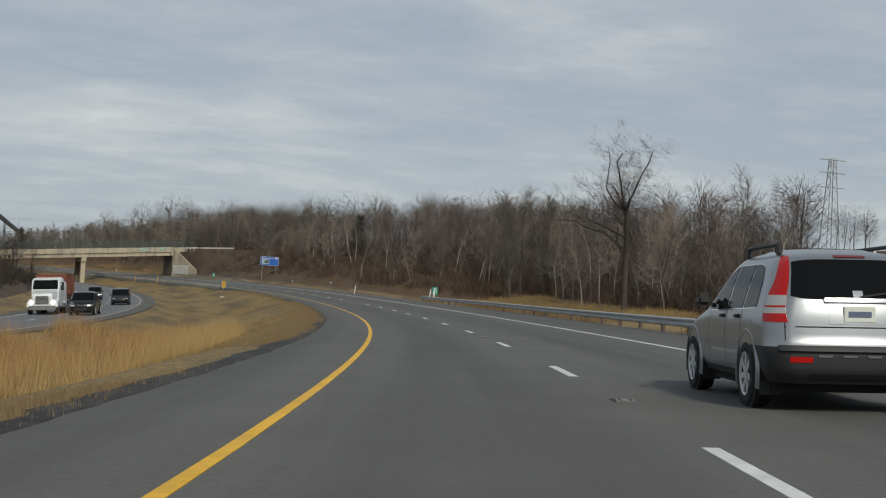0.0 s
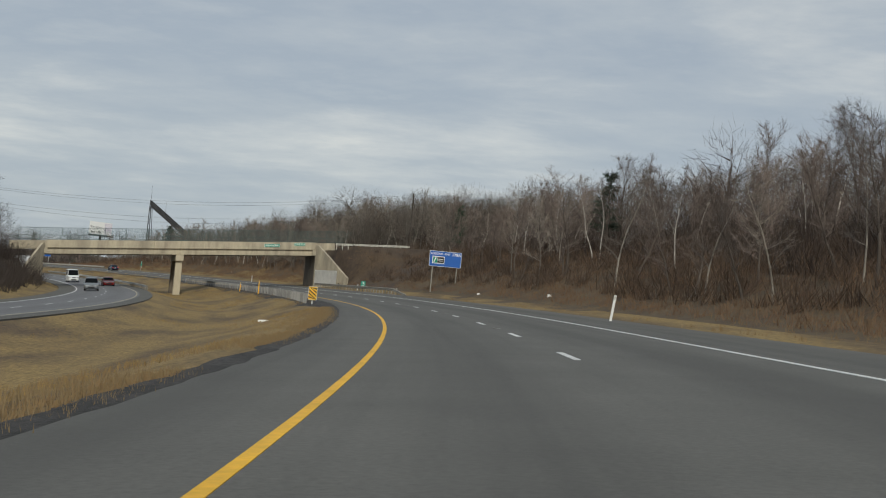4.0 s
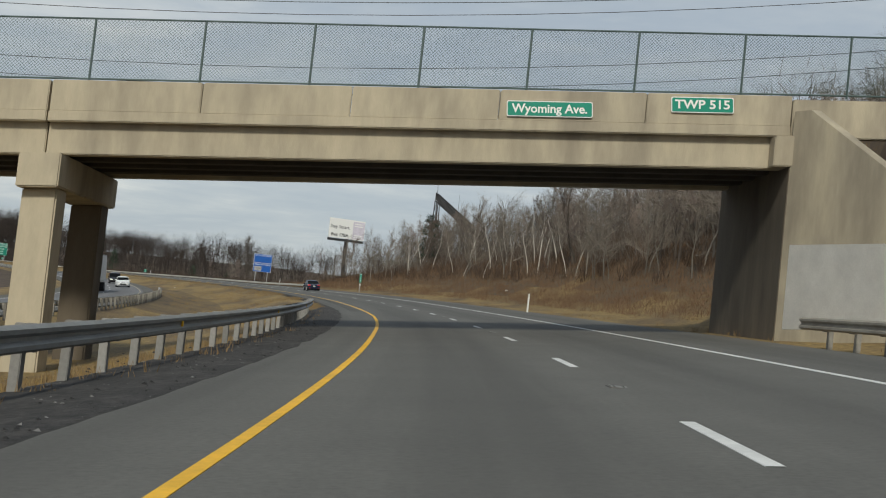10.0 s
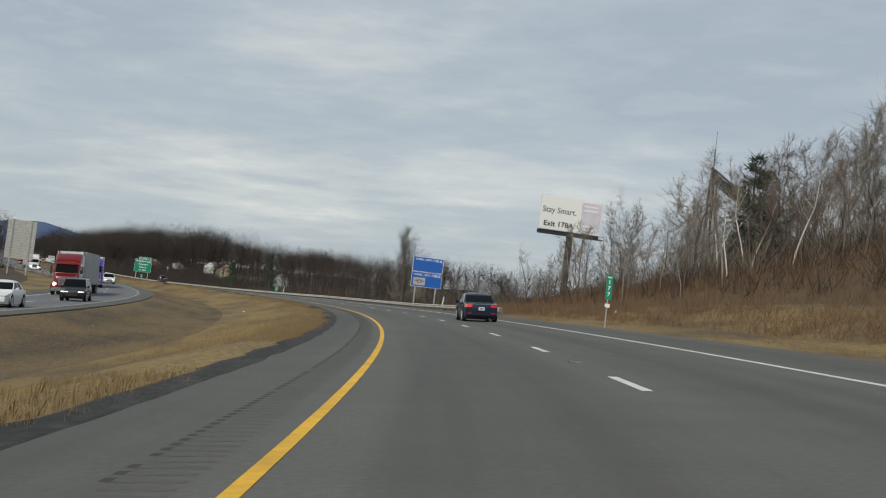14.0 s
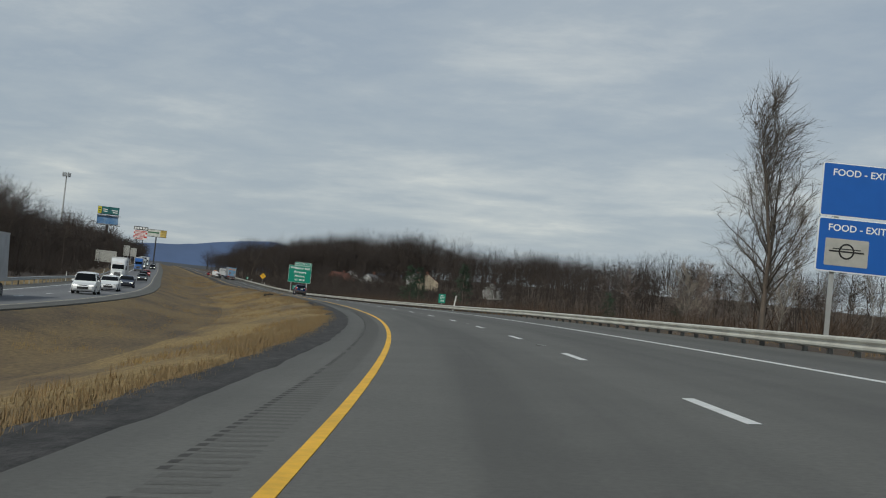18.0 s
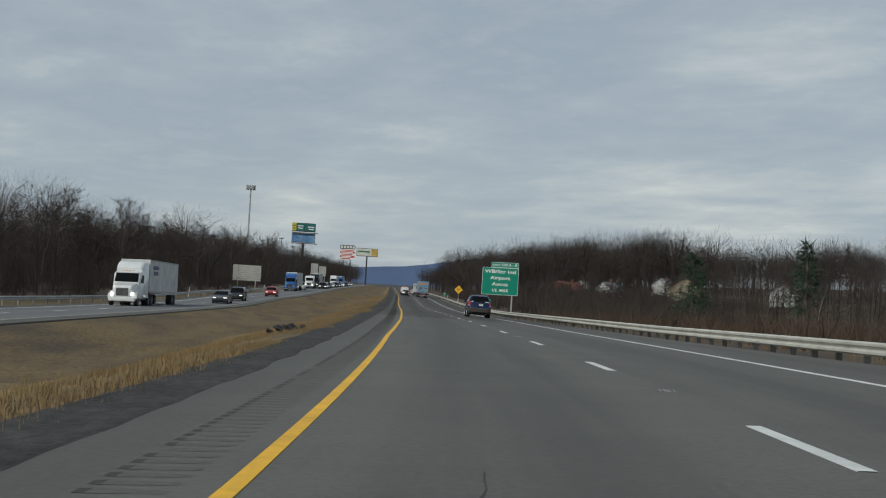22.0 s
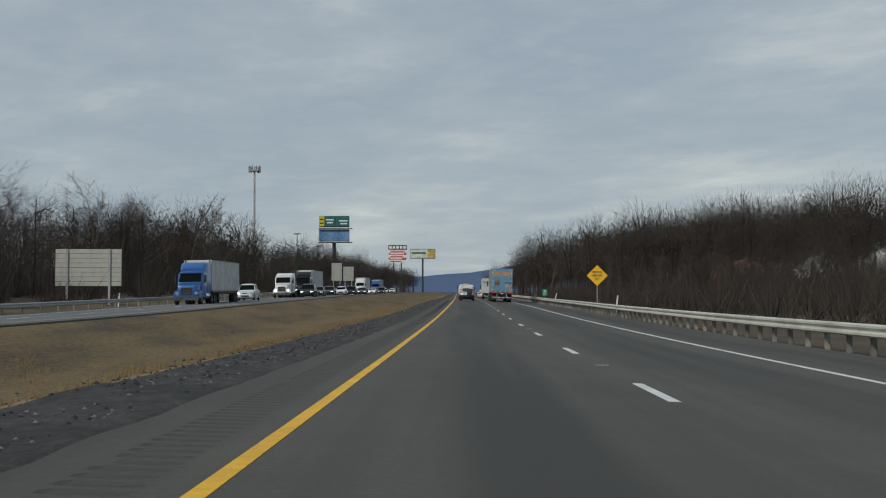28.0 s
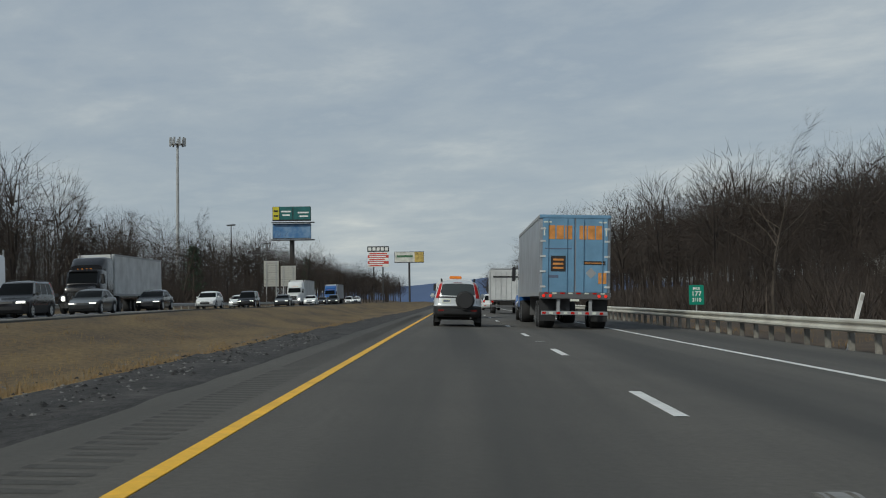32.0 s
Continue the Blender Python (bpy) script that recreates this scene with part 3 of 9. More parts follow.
def build_roads():
    road = thing("road", "worn grey asphalt motorway carriageway with painted lane lines", "road", kind="structure", data=slab("road", S_MIN, 727.0, np.linspace(-3.9, 4.1, 9), own_top, 0.15, M["asphalt"]))
    part("newer_paving", slab("newer_paving", 727.06, S_MAX, np.linspace(-3.9, 4.1, 9), own_top, 0.15, M["asphalt_new"]), None, road, "darker brownish asphalt past a paving joint")
    for s0_, s1_, mt in ((S_MIN, 727.0, "asphalt"), (727.06, S_MAX, "asphalt_new")):
        part("shoulder", slab("shoulder", s0_, s1_, np.linspace(-5.5, -3.88, 3), lambda s, l: own_top(s, l) - 0.006, 0.15, M[mt]), None, road)
    for s0_, s1_, mt in ((S_MIN, 727.0, "asphalt"), (727.06, S_MAX, "asphalt_new")):
        part("shoulder", slab("shoulder", s0_, s1_, np.linspace(4.08, 7.1, 4), lambda s, l: own_top(s, l) - 0.006, 0.15, M[mt]), None, road)
    for s0_, s1_, hw_ in ((S_MIN, 727.0, 0.058), (727.06, S_MAX, 0.060)):
        part("edge_line", slab("edge_line", s0_, s1_, [-hw_, hw_], lambda s, l: own_top(s, l) + 0.006, 0.006, M["yellow"], 3.0, yellow_at), None, road, "solid yellow edge line")
    part("edge_line", slab("edge_line", S_MIN, S_MAX, [EDGE_R - 0.065, EDGE_R + 0.065], lambda s, l: own_top(s, l) + 0.006, 0.006, M["white"]), None, road, "solid white edge line")
    s_join = 727.0

    def dash_at(s):
        return float(np.interp(s, (95, 135, 640, 665, 725, 728), (-0.22, 0, 0, 0.15, 0.15, 0)))
    for i in range(-18, 110):
        ph = PHASE[0] if i * 12.192 < 125 else PHASE[1] if i * 12.192 + PHASE[1] < s_join else PHASE[2]
        e = i * 12.192 + ph
        o = dash_at(e)
        part("lane_dash", slab("lane_dash", e - 3.048, e, [o - 0.065, o + 0.065], lambda s, l: own_top(s, l) + 0.006, 0.006, M["white"], 3.1), None, road)
        ref = 33.3 if e < 125 else 203.2 if e < s_join else 859.8
        turn_ = (e + 4.57 - ref) / 24.384
        if abs(turn_ - round(turn_)) < 0.25 and 0 < e < 1000:
            c = e + 4.57
            mk = thing("pavement_marker", "worn pale steel pavement marker set in the lane line", "road marker", "pavement markers", m=pose(*map(float, plan(c, 0.02 + dash_at(c))), float(own_top(c, 0.0)), 0, 0, heading(c)))
            part("casting", prism([(-0.20, 0.002), (-0.07, 0.016), (0.07, 0.016), (0.20, 0.002), (0.20, -0.03), (-0.20, -0.03)], -0.045, 0.045, axis="x"), M["marker"], mk)
            part("casting", prism([(-0.20, 0.002), (-0.05, 0.02), (0.05, 0.02), (0.20, 0.002), (0.20, -0.03), (-0.20, -0.03)], 0.075, 0.10, axis="x"), M["marker"], mk)
            part("casting", prism([(-0.20, 0.002), (-0.05, 0.02), (0.05, 0.02), (0.20, 0.002), (0.20, -0.03), (-0.20, -0.03)], -0.10, -0.075, axis="x"), M["marker"], mk)
            part("scuff", box(-0.12, 0.12, -0.26, 0.24, -0.03, 0.004), M["scuff"], mk, "pale scuffed patch of asphalt")
    part("lane_dash", slab("lane_dash", s_join - 1.6, s_join - 0.4, [-0.065, 0.065], lambda s, l: own_top(s, l) + 0.006, 0.006, M["white"], 3.1), None, road)
    opp = thing("road", "pale grey asphalt carriageway of the opposite direction", "road", kind="structure", data=slab("road", S_MIN, S_MAX, np.linspace(OPP_OUT - 0.3, OPP_Y + 0.3, 9), opp_top, 0.15, M["asphalt_opp"]))
    part("shoulder", slab("shoulder", S_MIN, S_MAX, np.linspace(OPP_Y + 0.31, OPP_Y + 1.7, 3), lambda s, l: opp_top(s, l) - 0.006, 0.15, M["asphalt_shoulder"]), None, opp)
    part("shoulder", slab("shoulder", S_MIN, S_MAX, np.linspace(OPP_OUT - 2.4, OPP_OUT - 0.31, 3), lambda s, l: opp_top(s, l) - 0.006, 0.15, M["asphalt_shoulder"]), None, opp)
    part("edge_line", slab("edge_line", S_MIN, S_MAX, [OPP_Y - 0.05, OPP_Y + 0.05], lambda s, l: opp_top(s, l) + 0.006, 0.006, M["faded_yellow"]), None, opp, "faded pale yellow edge line")
    part("edge_line", slab("edge_line", S_MIN, S_MAX, [OPP_OUT - 0.07, OPP_OUT + 0.07], lambda s, l: opp_top(s, l) + 0.006, 0.006, M["white"]), None, opp, "solid white edge line")
    for i in range(-14, 110):
        e = i * 12.192 + 4
        part("lane_dash", slab("lane_dash", e - 3.048, e, [OPP_Y - LANE - 0.065, OPP_Y - LANE + 0.065], lambda s, l: opp_top(s, l) + 0.006, 0.006, M["white"], 3.1), None, opp)
    # cracks and tar seams
    rc = np.random.default_rng(77)
    for k, (c0, lc, ln) in enumerate([(560, -2.1, 7), (650, -2.3, 9), (118, 1.7, 12), (262, 1.9, 9), (366, -2.0, 8), (846, 1.9, 14), (880, -2.2, 9), (452, 1.6, 10), (630, 1.9, 8)]):
        sn_ = np.arange(c0, c0 + ln, 0.35)
        wob = np.cumsum(rc.normal(0, 0.012, len(sn_)))
        wob -= np.linspace(0, wob[-1], len(wob))
        wd = 0.003 + 0.006 * rc.random(len(sn_))
        va, fa = [], []
        for i_, (a_, w_, d_) in enumerate(zip(sn_, wob, wd)):
            for q_ in (-d_, d_):
                x, y = plan(a_, lc + w_ + q_)
                va.append((x, y, own_top(a_, lc + w_ + q_) + 0.003))
            if i_:
                o_ = 2 * i_
                fa.append((o_ - 2, o_ - 1, o_ + 1, o_))
        part("crack", mesh_of("crack", va, fa, M["crack"]), None, road, "dark tar-filled crack")
    for c0 in (333.5, 359.5, 714.6, 726.9):
        va, fa = [], []
        ls_ = np.arange(-5.3, 7.0, 0.4)
        jo = np.cumsum(rc.normal(0, 0.02, len(ls_)))
        for i_, (l_, j_) in enumerate(zip(ls_, jo)):
            for q_ in (-0.007, 0.007):
                x, y = plan(c0 + j_ + q_, l_)
                va.append((x, y, own_top(c0 + j_ + q_, l_) + 0.003))
            if i_:
                o_ = 2 * i_
                fa.append((o_ - 2, o_, o_ + 1, o_ - 1))
        part("crack", mesh_of("crack", va, fa, M["crack"]), None, road, "dark crack across the lanes")
    # gravel beside the paved edge
    sn = np.arange(S_MIN, S_MAX, 0.8)
    wide = np.where(sn > 745, 0.9 * smooth((sn - 745) / 60), 0) + 2.2 * smooth((sn - 222) / 14) * smooth((396 - sn) / 12)
    wide = wide + np.array([0.32 * noise.noise((a_ * 0.35, 1, 7)) + 0.25 * noise.noise((a_ * 1.3, 4, 7)) for a_ in sn])
    jag = np.array([0.10 * noise.noise((a_ * 0.5, 2, 5)) + 0.06 * noise.noise((a_ * 1.7, 6, 5)) for a_ in sn])
    inner = np.interp(sn, [200, 236, 385, 410, 520, 570, 740, 790], [-5.42, -5.0, -5.0, -5.36, -5.32, -5.0, -5.0, -4.78]) + jag
    wide = np.maximum(wide, -0.25)
    cols = [inner, inner - 0.10, np.minimum(inner - 0.14, -5.58), -5.80 - 0.5 * wide, -6.05 - wide]
    v, uv = [], []
    for j, lc in enumerate(cols):
        x, y = plan(sn, lc)
        zc = (own_top(sn, lc) - 0.014, own_top(sn, lc) + 0.003, own_top(sn, lc) + 0.002, np.maximum(own_top(sn, lc) - 0.05, ground(sn, lc) + 0.02), ground(sn, lc) - 0.05)[j]
        v.append(np.stack([x, y, zc], -1))
        uv.append(np.stack([lc, sn], -1))
    v, uv = np.stack(v, 1).reshape(-1, 3), np.stack(uv, 1).reshape(-1, 2)
    f = [(i * 5 + j, i * 5 + j + 1, i * 5 + j + 6, i * 5 + j + 5) for i in range(len(sn) - 1) for j in range(4)]
    thing("gravel_verge", "dark grey gravel and road grit beside the paved edge", "verge", kind="structure", data=mesh_of("gravel_verge", v, f, M["gravel"], uv))
    # rumble grooves in the left shoulder
    vs, fs, mi = [], [], []
    for s in np.arange(384, 1010, 0.305):
        for pts, k in ((((0, -4.36), (0.03, -3.95), (0.15, -3.95), (0.19, -4.36)), 0 if s < 727 else 1), (((0.01, -4.43), (0.0, -4.36), (0.19, -4.36), (0.16, -4.43)), 2)):
            if k == 2 and noise.noise((s * 0.9, 3, 3)) < -0.25:
                continue
            o = len(vs)
            for ds, l in pts:
                x, y = plan(s + ds, l)
                vs.append((x, y, own_top(s + ds, l) - 0.0045))
            fs.append((o, o + 1, o + 2, o + 3))
            mi.append(k)
    me = mesh_of("rumble_strip", vs, fs, [M["rumble"], M["rumble_new"], M["notch"]])
    me.polygons.foreach_set("material_index", mi)
    thing("rumble_strip", "row of dark milled rumble grooves in the paved shoulder", "rumble strip", kind="stuff", data=me)


build_land()
build_roads()


# ---------------------------------------------------------------- the overpass
BR_S = 347.0
_bth = float(at_s(TH, BR_S))
_btb = float(at_s(TB, BR_S))
_bo = Vector((float(at_s(RX, BR_S)), float(at_s(RY, BR_S)), float(at_s(RZ, BR_S))))


def bp(l, v, z):
    """A point of the overpass: l to the right, v along the motorway, z above its tilted plane."""
    return _bo + Vector((l * math.cos(_bth) - v * math.sin(_bth), l * math.sin(_bth) + v * math.cos(_bth), z + l * _btb))


def bridge_part(name, corners_l, corners_v, z0, z1, mat, parent, label="", bevel=0.03):
    bm = box(corners_l[0], corners_l[1], corners_v[0], corners_v[1], z0, z1, bevel)
    for v in bm.verts:
        v.co = bp(*v.co)
    return part(name, bm, mat, parent, label)


L_AB, R_AB, PIER, BW = -34.0, 7.9, -13.65, 7.2


def build_bridge():
    br = thing("overpass", "weathered tan concrete road overpass with two spans on a central pier", "bridge", kind="structure")
    C, D = M["concrete"], M["concrete_shaded"]
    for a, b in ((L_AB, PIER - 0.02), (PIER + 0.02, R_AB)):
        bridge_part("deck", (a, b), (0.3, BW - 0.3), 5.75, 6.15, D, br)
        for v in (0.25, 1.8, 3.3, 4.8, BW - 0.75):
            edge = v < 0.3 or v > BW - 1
            # Inner girders get the colour with shade in it, edge girders plain concrete.
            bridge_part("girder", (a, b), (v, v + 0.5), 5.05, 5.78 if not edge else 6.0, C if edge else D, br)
        for v in (0.0, BW - 0.35):
            n = 5
            for i in range(n):
                x0, x1 = a + (b - a) * i / n, a + (b - a) * (i + 1) / n
                p = bridge_part("parapet_panel", (x0 + 0.012, x1 - 0.012), (v, v + 0.35), 6.28, 7.2, C, br)
            bridge_part("kerb_band", (a, b), (v - 0.05, v + 0.42), 5.98, 6.30, C, br)
    # parapets run on past the abutments
    for a, b in ((R_AB + 0.03, R_AB + 3.2), (L_AB - 5.2, L_AB - 0.03)):
        for v in (0.0, BW - 0.35):
            bridge_part("parapet_panel", (a, b), (v, v + 0.35), 5.95, 7.1, C, br)
    # pier
    bridge_part("pier_cap", (PIER - 0.6, PIER + 0.6), (-0.25, BW + 0.25), 4.05, 5.04, C, br, bevel=0.04)
    for v in (0.15, BW - 1.35):
        bm = box(PIER - 0.5, PIER + 0.5, v, v + 1.1, -2.2, 4.06, 0.05)
        for w in bm.verts:
            w.co = bp(PIER + (w.co.x - PIER) * (1 + 0.012 * (4 - w.co.z)), w.co.y, w.co.z)
        # Rear column takes the tone that holds both grime and shade.
        part("pier_column", bm, C if v < 1 else M["concrete_grimy_shaded"], br)
    # abutments with splayed wing walls
    for side, l0 in ((1, R_AB), (-1, L_AB)):
        a, b = sorted((l0, l0 + side * 1.4))
        bridge_part("abutment", (a, b), (-0.25, BW + 0.25), -3.2, 5.9, M["concrete_grimy_shaded"], br)
        bridge_part("end_post", (min(l0 - side * 0.5, l0 + side * 0.9), max(l0 - side * 0.5, l0 + side * 0.9)), (-0.32, 0.35), 5.06 if side > 0 else 5.06, 5.97, C, br)
        for v0, sg in ((-0.24, -1), (BW + 0.24, 1)):
            bm = bmesh.new()
            d = Vector((0.40 * side, sg * 0.92, 0))
            nrm = Vector((0.92 * side, -sg * 0.40, 0)) * 0.35
            base = Vector((l0 + side * 0.02, v0, 0))
            rise = [(0, 6.7), (0.7, 6.65), (8.4, 1.7), (8.9, 1.4)]
            top = [(u, z) for u, z in rise] + [(8.9, -3.2), (0, -3.2)]
            f0 = [bm.verts.new(bp(*(base + d * u + Vector((0, 0, z))))) for u, z in top]
            f1 = [bm.verts.new(bp(*(base + d * u + nrm + Vector((0, 0, z))))) for u, z in top]
            n = len(top)
            for i in range(n):
                bm.faces.new((f0[i], f0[(i + 1) % n], f1[(i + 1) % n], f1[i]))
            bm.faces.new(f0)
            bm.faces.new(f1[::-1])
            bmesh.ops.recalc_face_normals(bm, faces=bm.faces)
            part("wing_wall", bm, C, br)
            if side > 0 and sg < 0:
                bm = bmesh.new()
                q = [base + d * u - nrm * 0.02 + Vector((0, 0, z)) for u, z in ((0.3, 0.3), (6.2, 0.35), (6.2, 2.55), (0.3, 2.75))]
                bm.faces.new([bm.verts.new(bp(*p)) for p in q])
                bmesh.ops.solidify(bm, geom=bm.faces[:], thickness=0.006)
                part("painted_patch", bm, M["patch"], br, "pale grey paint over old scrawl")
    # fences
    fence = thing("bridge_fence", "dark green steel pedestrian fence along the overpass parapet", "fence")
    for v, hgt in ((0.18, 1.85), (BW - 0.18, 0.95)):
        l = -38.0
        while l < 12.5:
            bm = rod(bp(l, v, 7.18), bp(l, v, 7.2 + hgt), 0.035, n=6)
            part("fence_post", bm, M["green_steel"], fence)
            l += 3.17
        for z in ((7.27, 7.2 + hgt) if hgt > 1 else (7.5, 7.2 + hgt)):
            part("fence_rail", rod(bp(-38.0, v, z), bp(12.5, v, z), 0.028, n=6), M["green_steel"], fence)
    vs, fs = [], []
    for k in range(0, 505):
        for sgn in (0, 1):
            l0 = -38 + k * 0.1
            l1 = l0 + (1.75 if sgn else -1.75)
            p, q = bp(l0, 0.18, 7.28), bp(l1, 0.18, 9.04)
            o = len(vs)
            w = Vector((0.008 * math.cos(_bth), 0.008 * math.sin(_bth), 0))
            vs += [p - w, p + w, q + w, q - w]
            fs.append((o, o + 1, o + 2, o + 3))
    tagged(part("wire_mesh", mesh_of("wire_mesh", vs, fs, M["green_steel"]), None, fence, "fine diamond wire mesh"), kind="stuff")
    for text, la, lb, zt in (("Wyoming Ave.", -0.5, 2.02, 6.88), ("TWP 515", 4.3, 6.15, 7.1)):
        w = lb - la
        sg_ = thing("overpass_sign", "small green sign with white legend fixed to the overpass parapet", "road sign")
        c = bp((la + lb) / 2, -0.06, zt - 0.24)
        sg_.matrix_basis = pose(c.x, c.y, c.z, 0, -math.degrees(math.atan(_btb)), math.degrees(_bth))
        part("border", round_panel(w, 0.46, 0.05, -0.012, 0.04), M["sign_white"], sg_)
        part("panel", round_panel(w - 0.05, 0.41, 0.04, -0.018, 0.0), M["sign_green"], sg_)
        legend(sg_, text, 0, 0.0, 0.36, M["sign_white"], -0.022, 0.008, width=w * 0.88)


# ---------------------------------------------------------------- guard rails
W_BEAM = [(0.00, 0.155), (0.075, 0.115), (0.075, 0.065), (0.012, 0.02), (0.012, -0.02), (0.075, -0.065), (0.075, -0.115), (0.00, -0.155)]


def guard_rail(label, s0, s1, l, mat, face=1, top=0.70, step=1.905, blocks=True, lf=None, post="post_wood", bury=0.0, sag=None):
    """A steel beam on posts along the road; face +1 turns the beam to the right, -1 to the left."""
    lat = lf or (lambda s: l + 0 * s)
    g = thing("guard_rail", label, "guard rail")
    n = int((s1 - s0) / 2) + 1
    s = np.linspace(s0, s1, n)
    vs, fs = [], []
    k = len(W_BEAM)
    for i, si in enumerate(s):
        for (o, z) in W_BEAM + [(o - 0.012, z) for o, z in W_BEAM[::-1]]:
            ll = lat(si) + face * (o - 0.02)
            x, y = plan(si, ll)
            vs.append((x, y, float(ground(si, lat(si))) + top - 0.16 + z - (0.62 * max(0.0, 1 - (si - s0) / bury) if bury else 0.0) - (float(sag(si)) if sag else 0.0)))
    kk = 2 * k
    for i in range(n - 1):
        for j in range(kk):
            fs.append((i * kk + j, i * kk + (j + 1) % kk, (i + 1) * kk + (j + 1) % kk, (i + 1) * kk + j))
    fs += [tuple(range(kk)), tuple((n - 1) * kk + j for j in range(kk - 1, -1, -1))]
    me = mesh_of("beam", vs, fs, mat)
    part("beam", me, None, g, "corrugated steel beam")
    a, b = (-0.28, -0.16) if face > 0 else (0.16, 0.28)
    pm = box(a, b, -0.08, 0.08, -0.5, top - 0.02, 0.01)
    pme = bpy.data.meshes.new("post")
    pm.to_mesh(pme)
    pm.free()
    pme.materials.append(M[post])
    bme = None
    if blocks:
        bb = box(min(-0.16 * face, -0.03 * face), max(-0.16 * face, -0.03 * face), -0.07, 0.07, top - 0.33, top - 0.01, 0.01)
        bme = bpy.data.meshes.new("spacer_block")
        bb.to_mesh(bme)
        bb.free()
        bme.materials.append(M[post])
    si = s0 + 0.3 + bury * 0.7
    while si < s1:
        m_ = stand(si, float(lat(si)), -float(sag(si)) if sag else 0.0, random.uniform(-2, 2))
        p = part("post", pme, None, g)
        p.matrix_basis = m_ @ pose(0, 0, 0, 0, random.uniform(-1.5, 1.5), 0)
        if bme and si < s0 + 160:
            q = part("spacer_block", bme, None, g)
            q.matrix_basis = m_
        si += step
    return g


def build_rails():
    g = guard_rail("long weathered grey steel guard rail in the grassy median", 236.0, 386.0, -6.62, M["rail_grey"], 1, 0.78, post="galv_post")
    for k in range(9):
        q = part("reflector", box(0.0, 0.03, -0.05, 0.05, 0.57, 0.67, 0.008), M["sign_yellow"], g, "small yellow rail reflector")
        q.matrix_basis = stand(247.0 + 17.0 * k, -6.60, 0.0)
    guard_rail("galvanised steel guard rail on square posts beside the paved shoulder", -60, 150.0, 6.9, M["galv"], -1, 0.72, 3.81, post="bark", sag=lambda s: 0.15)
    guard_rail("short galvanised steel guard rail leading to the overpass abutment", 279, 342.5, 7.3, M["rail_dull"], -1, 0.72, bury=9.0)
    guard_rail("long pale weathered steel guard rail beside the paved shoulder", 516, 1080, 6.95, M["rail_white"], -1, 0.74, sag=lambda s: np.interp(s, [516, 560, 640, 700, 780, 830], [0.1, 0.28, 0.28, 0.22, 0.12, 0.0]))
    guard_rail("galvanised steel guard rail beyond the opposite carriageway", 590, 1150, -31.4, M["galv"], 1, 0.72, 3.81, False)
    guard_rail("galvanised steel guard rail in the median beside the opposite carriageway", 330, 470, -19.6, M["galv"], -1, 0.75)


# ---------------------------------------------------------------- signs
def posts_for(sg, xs, z_top, r=0.07, y=0.09, deep=1.2, mat="galv", wide=0.09):
    for x in xs:
        bm = box(x - wide / 2, x + wide / 2, y, y + 0.11, -deep, z_top, 0.01)
        part("post", bm, M[mat], sg)


def board(sg, w, h, x, z, mat, border="sign_white", r=0.12, edge=0.045):
    part("border", round_panel(w, h, r, -0.02, 0.05, x, z), M[border], sg)
    part("panel", round_panel(w - 2 * edge, h - 2 * edge, max(0.02, r - edge), -0.028, 0.0, x, z), M[mat], sg)


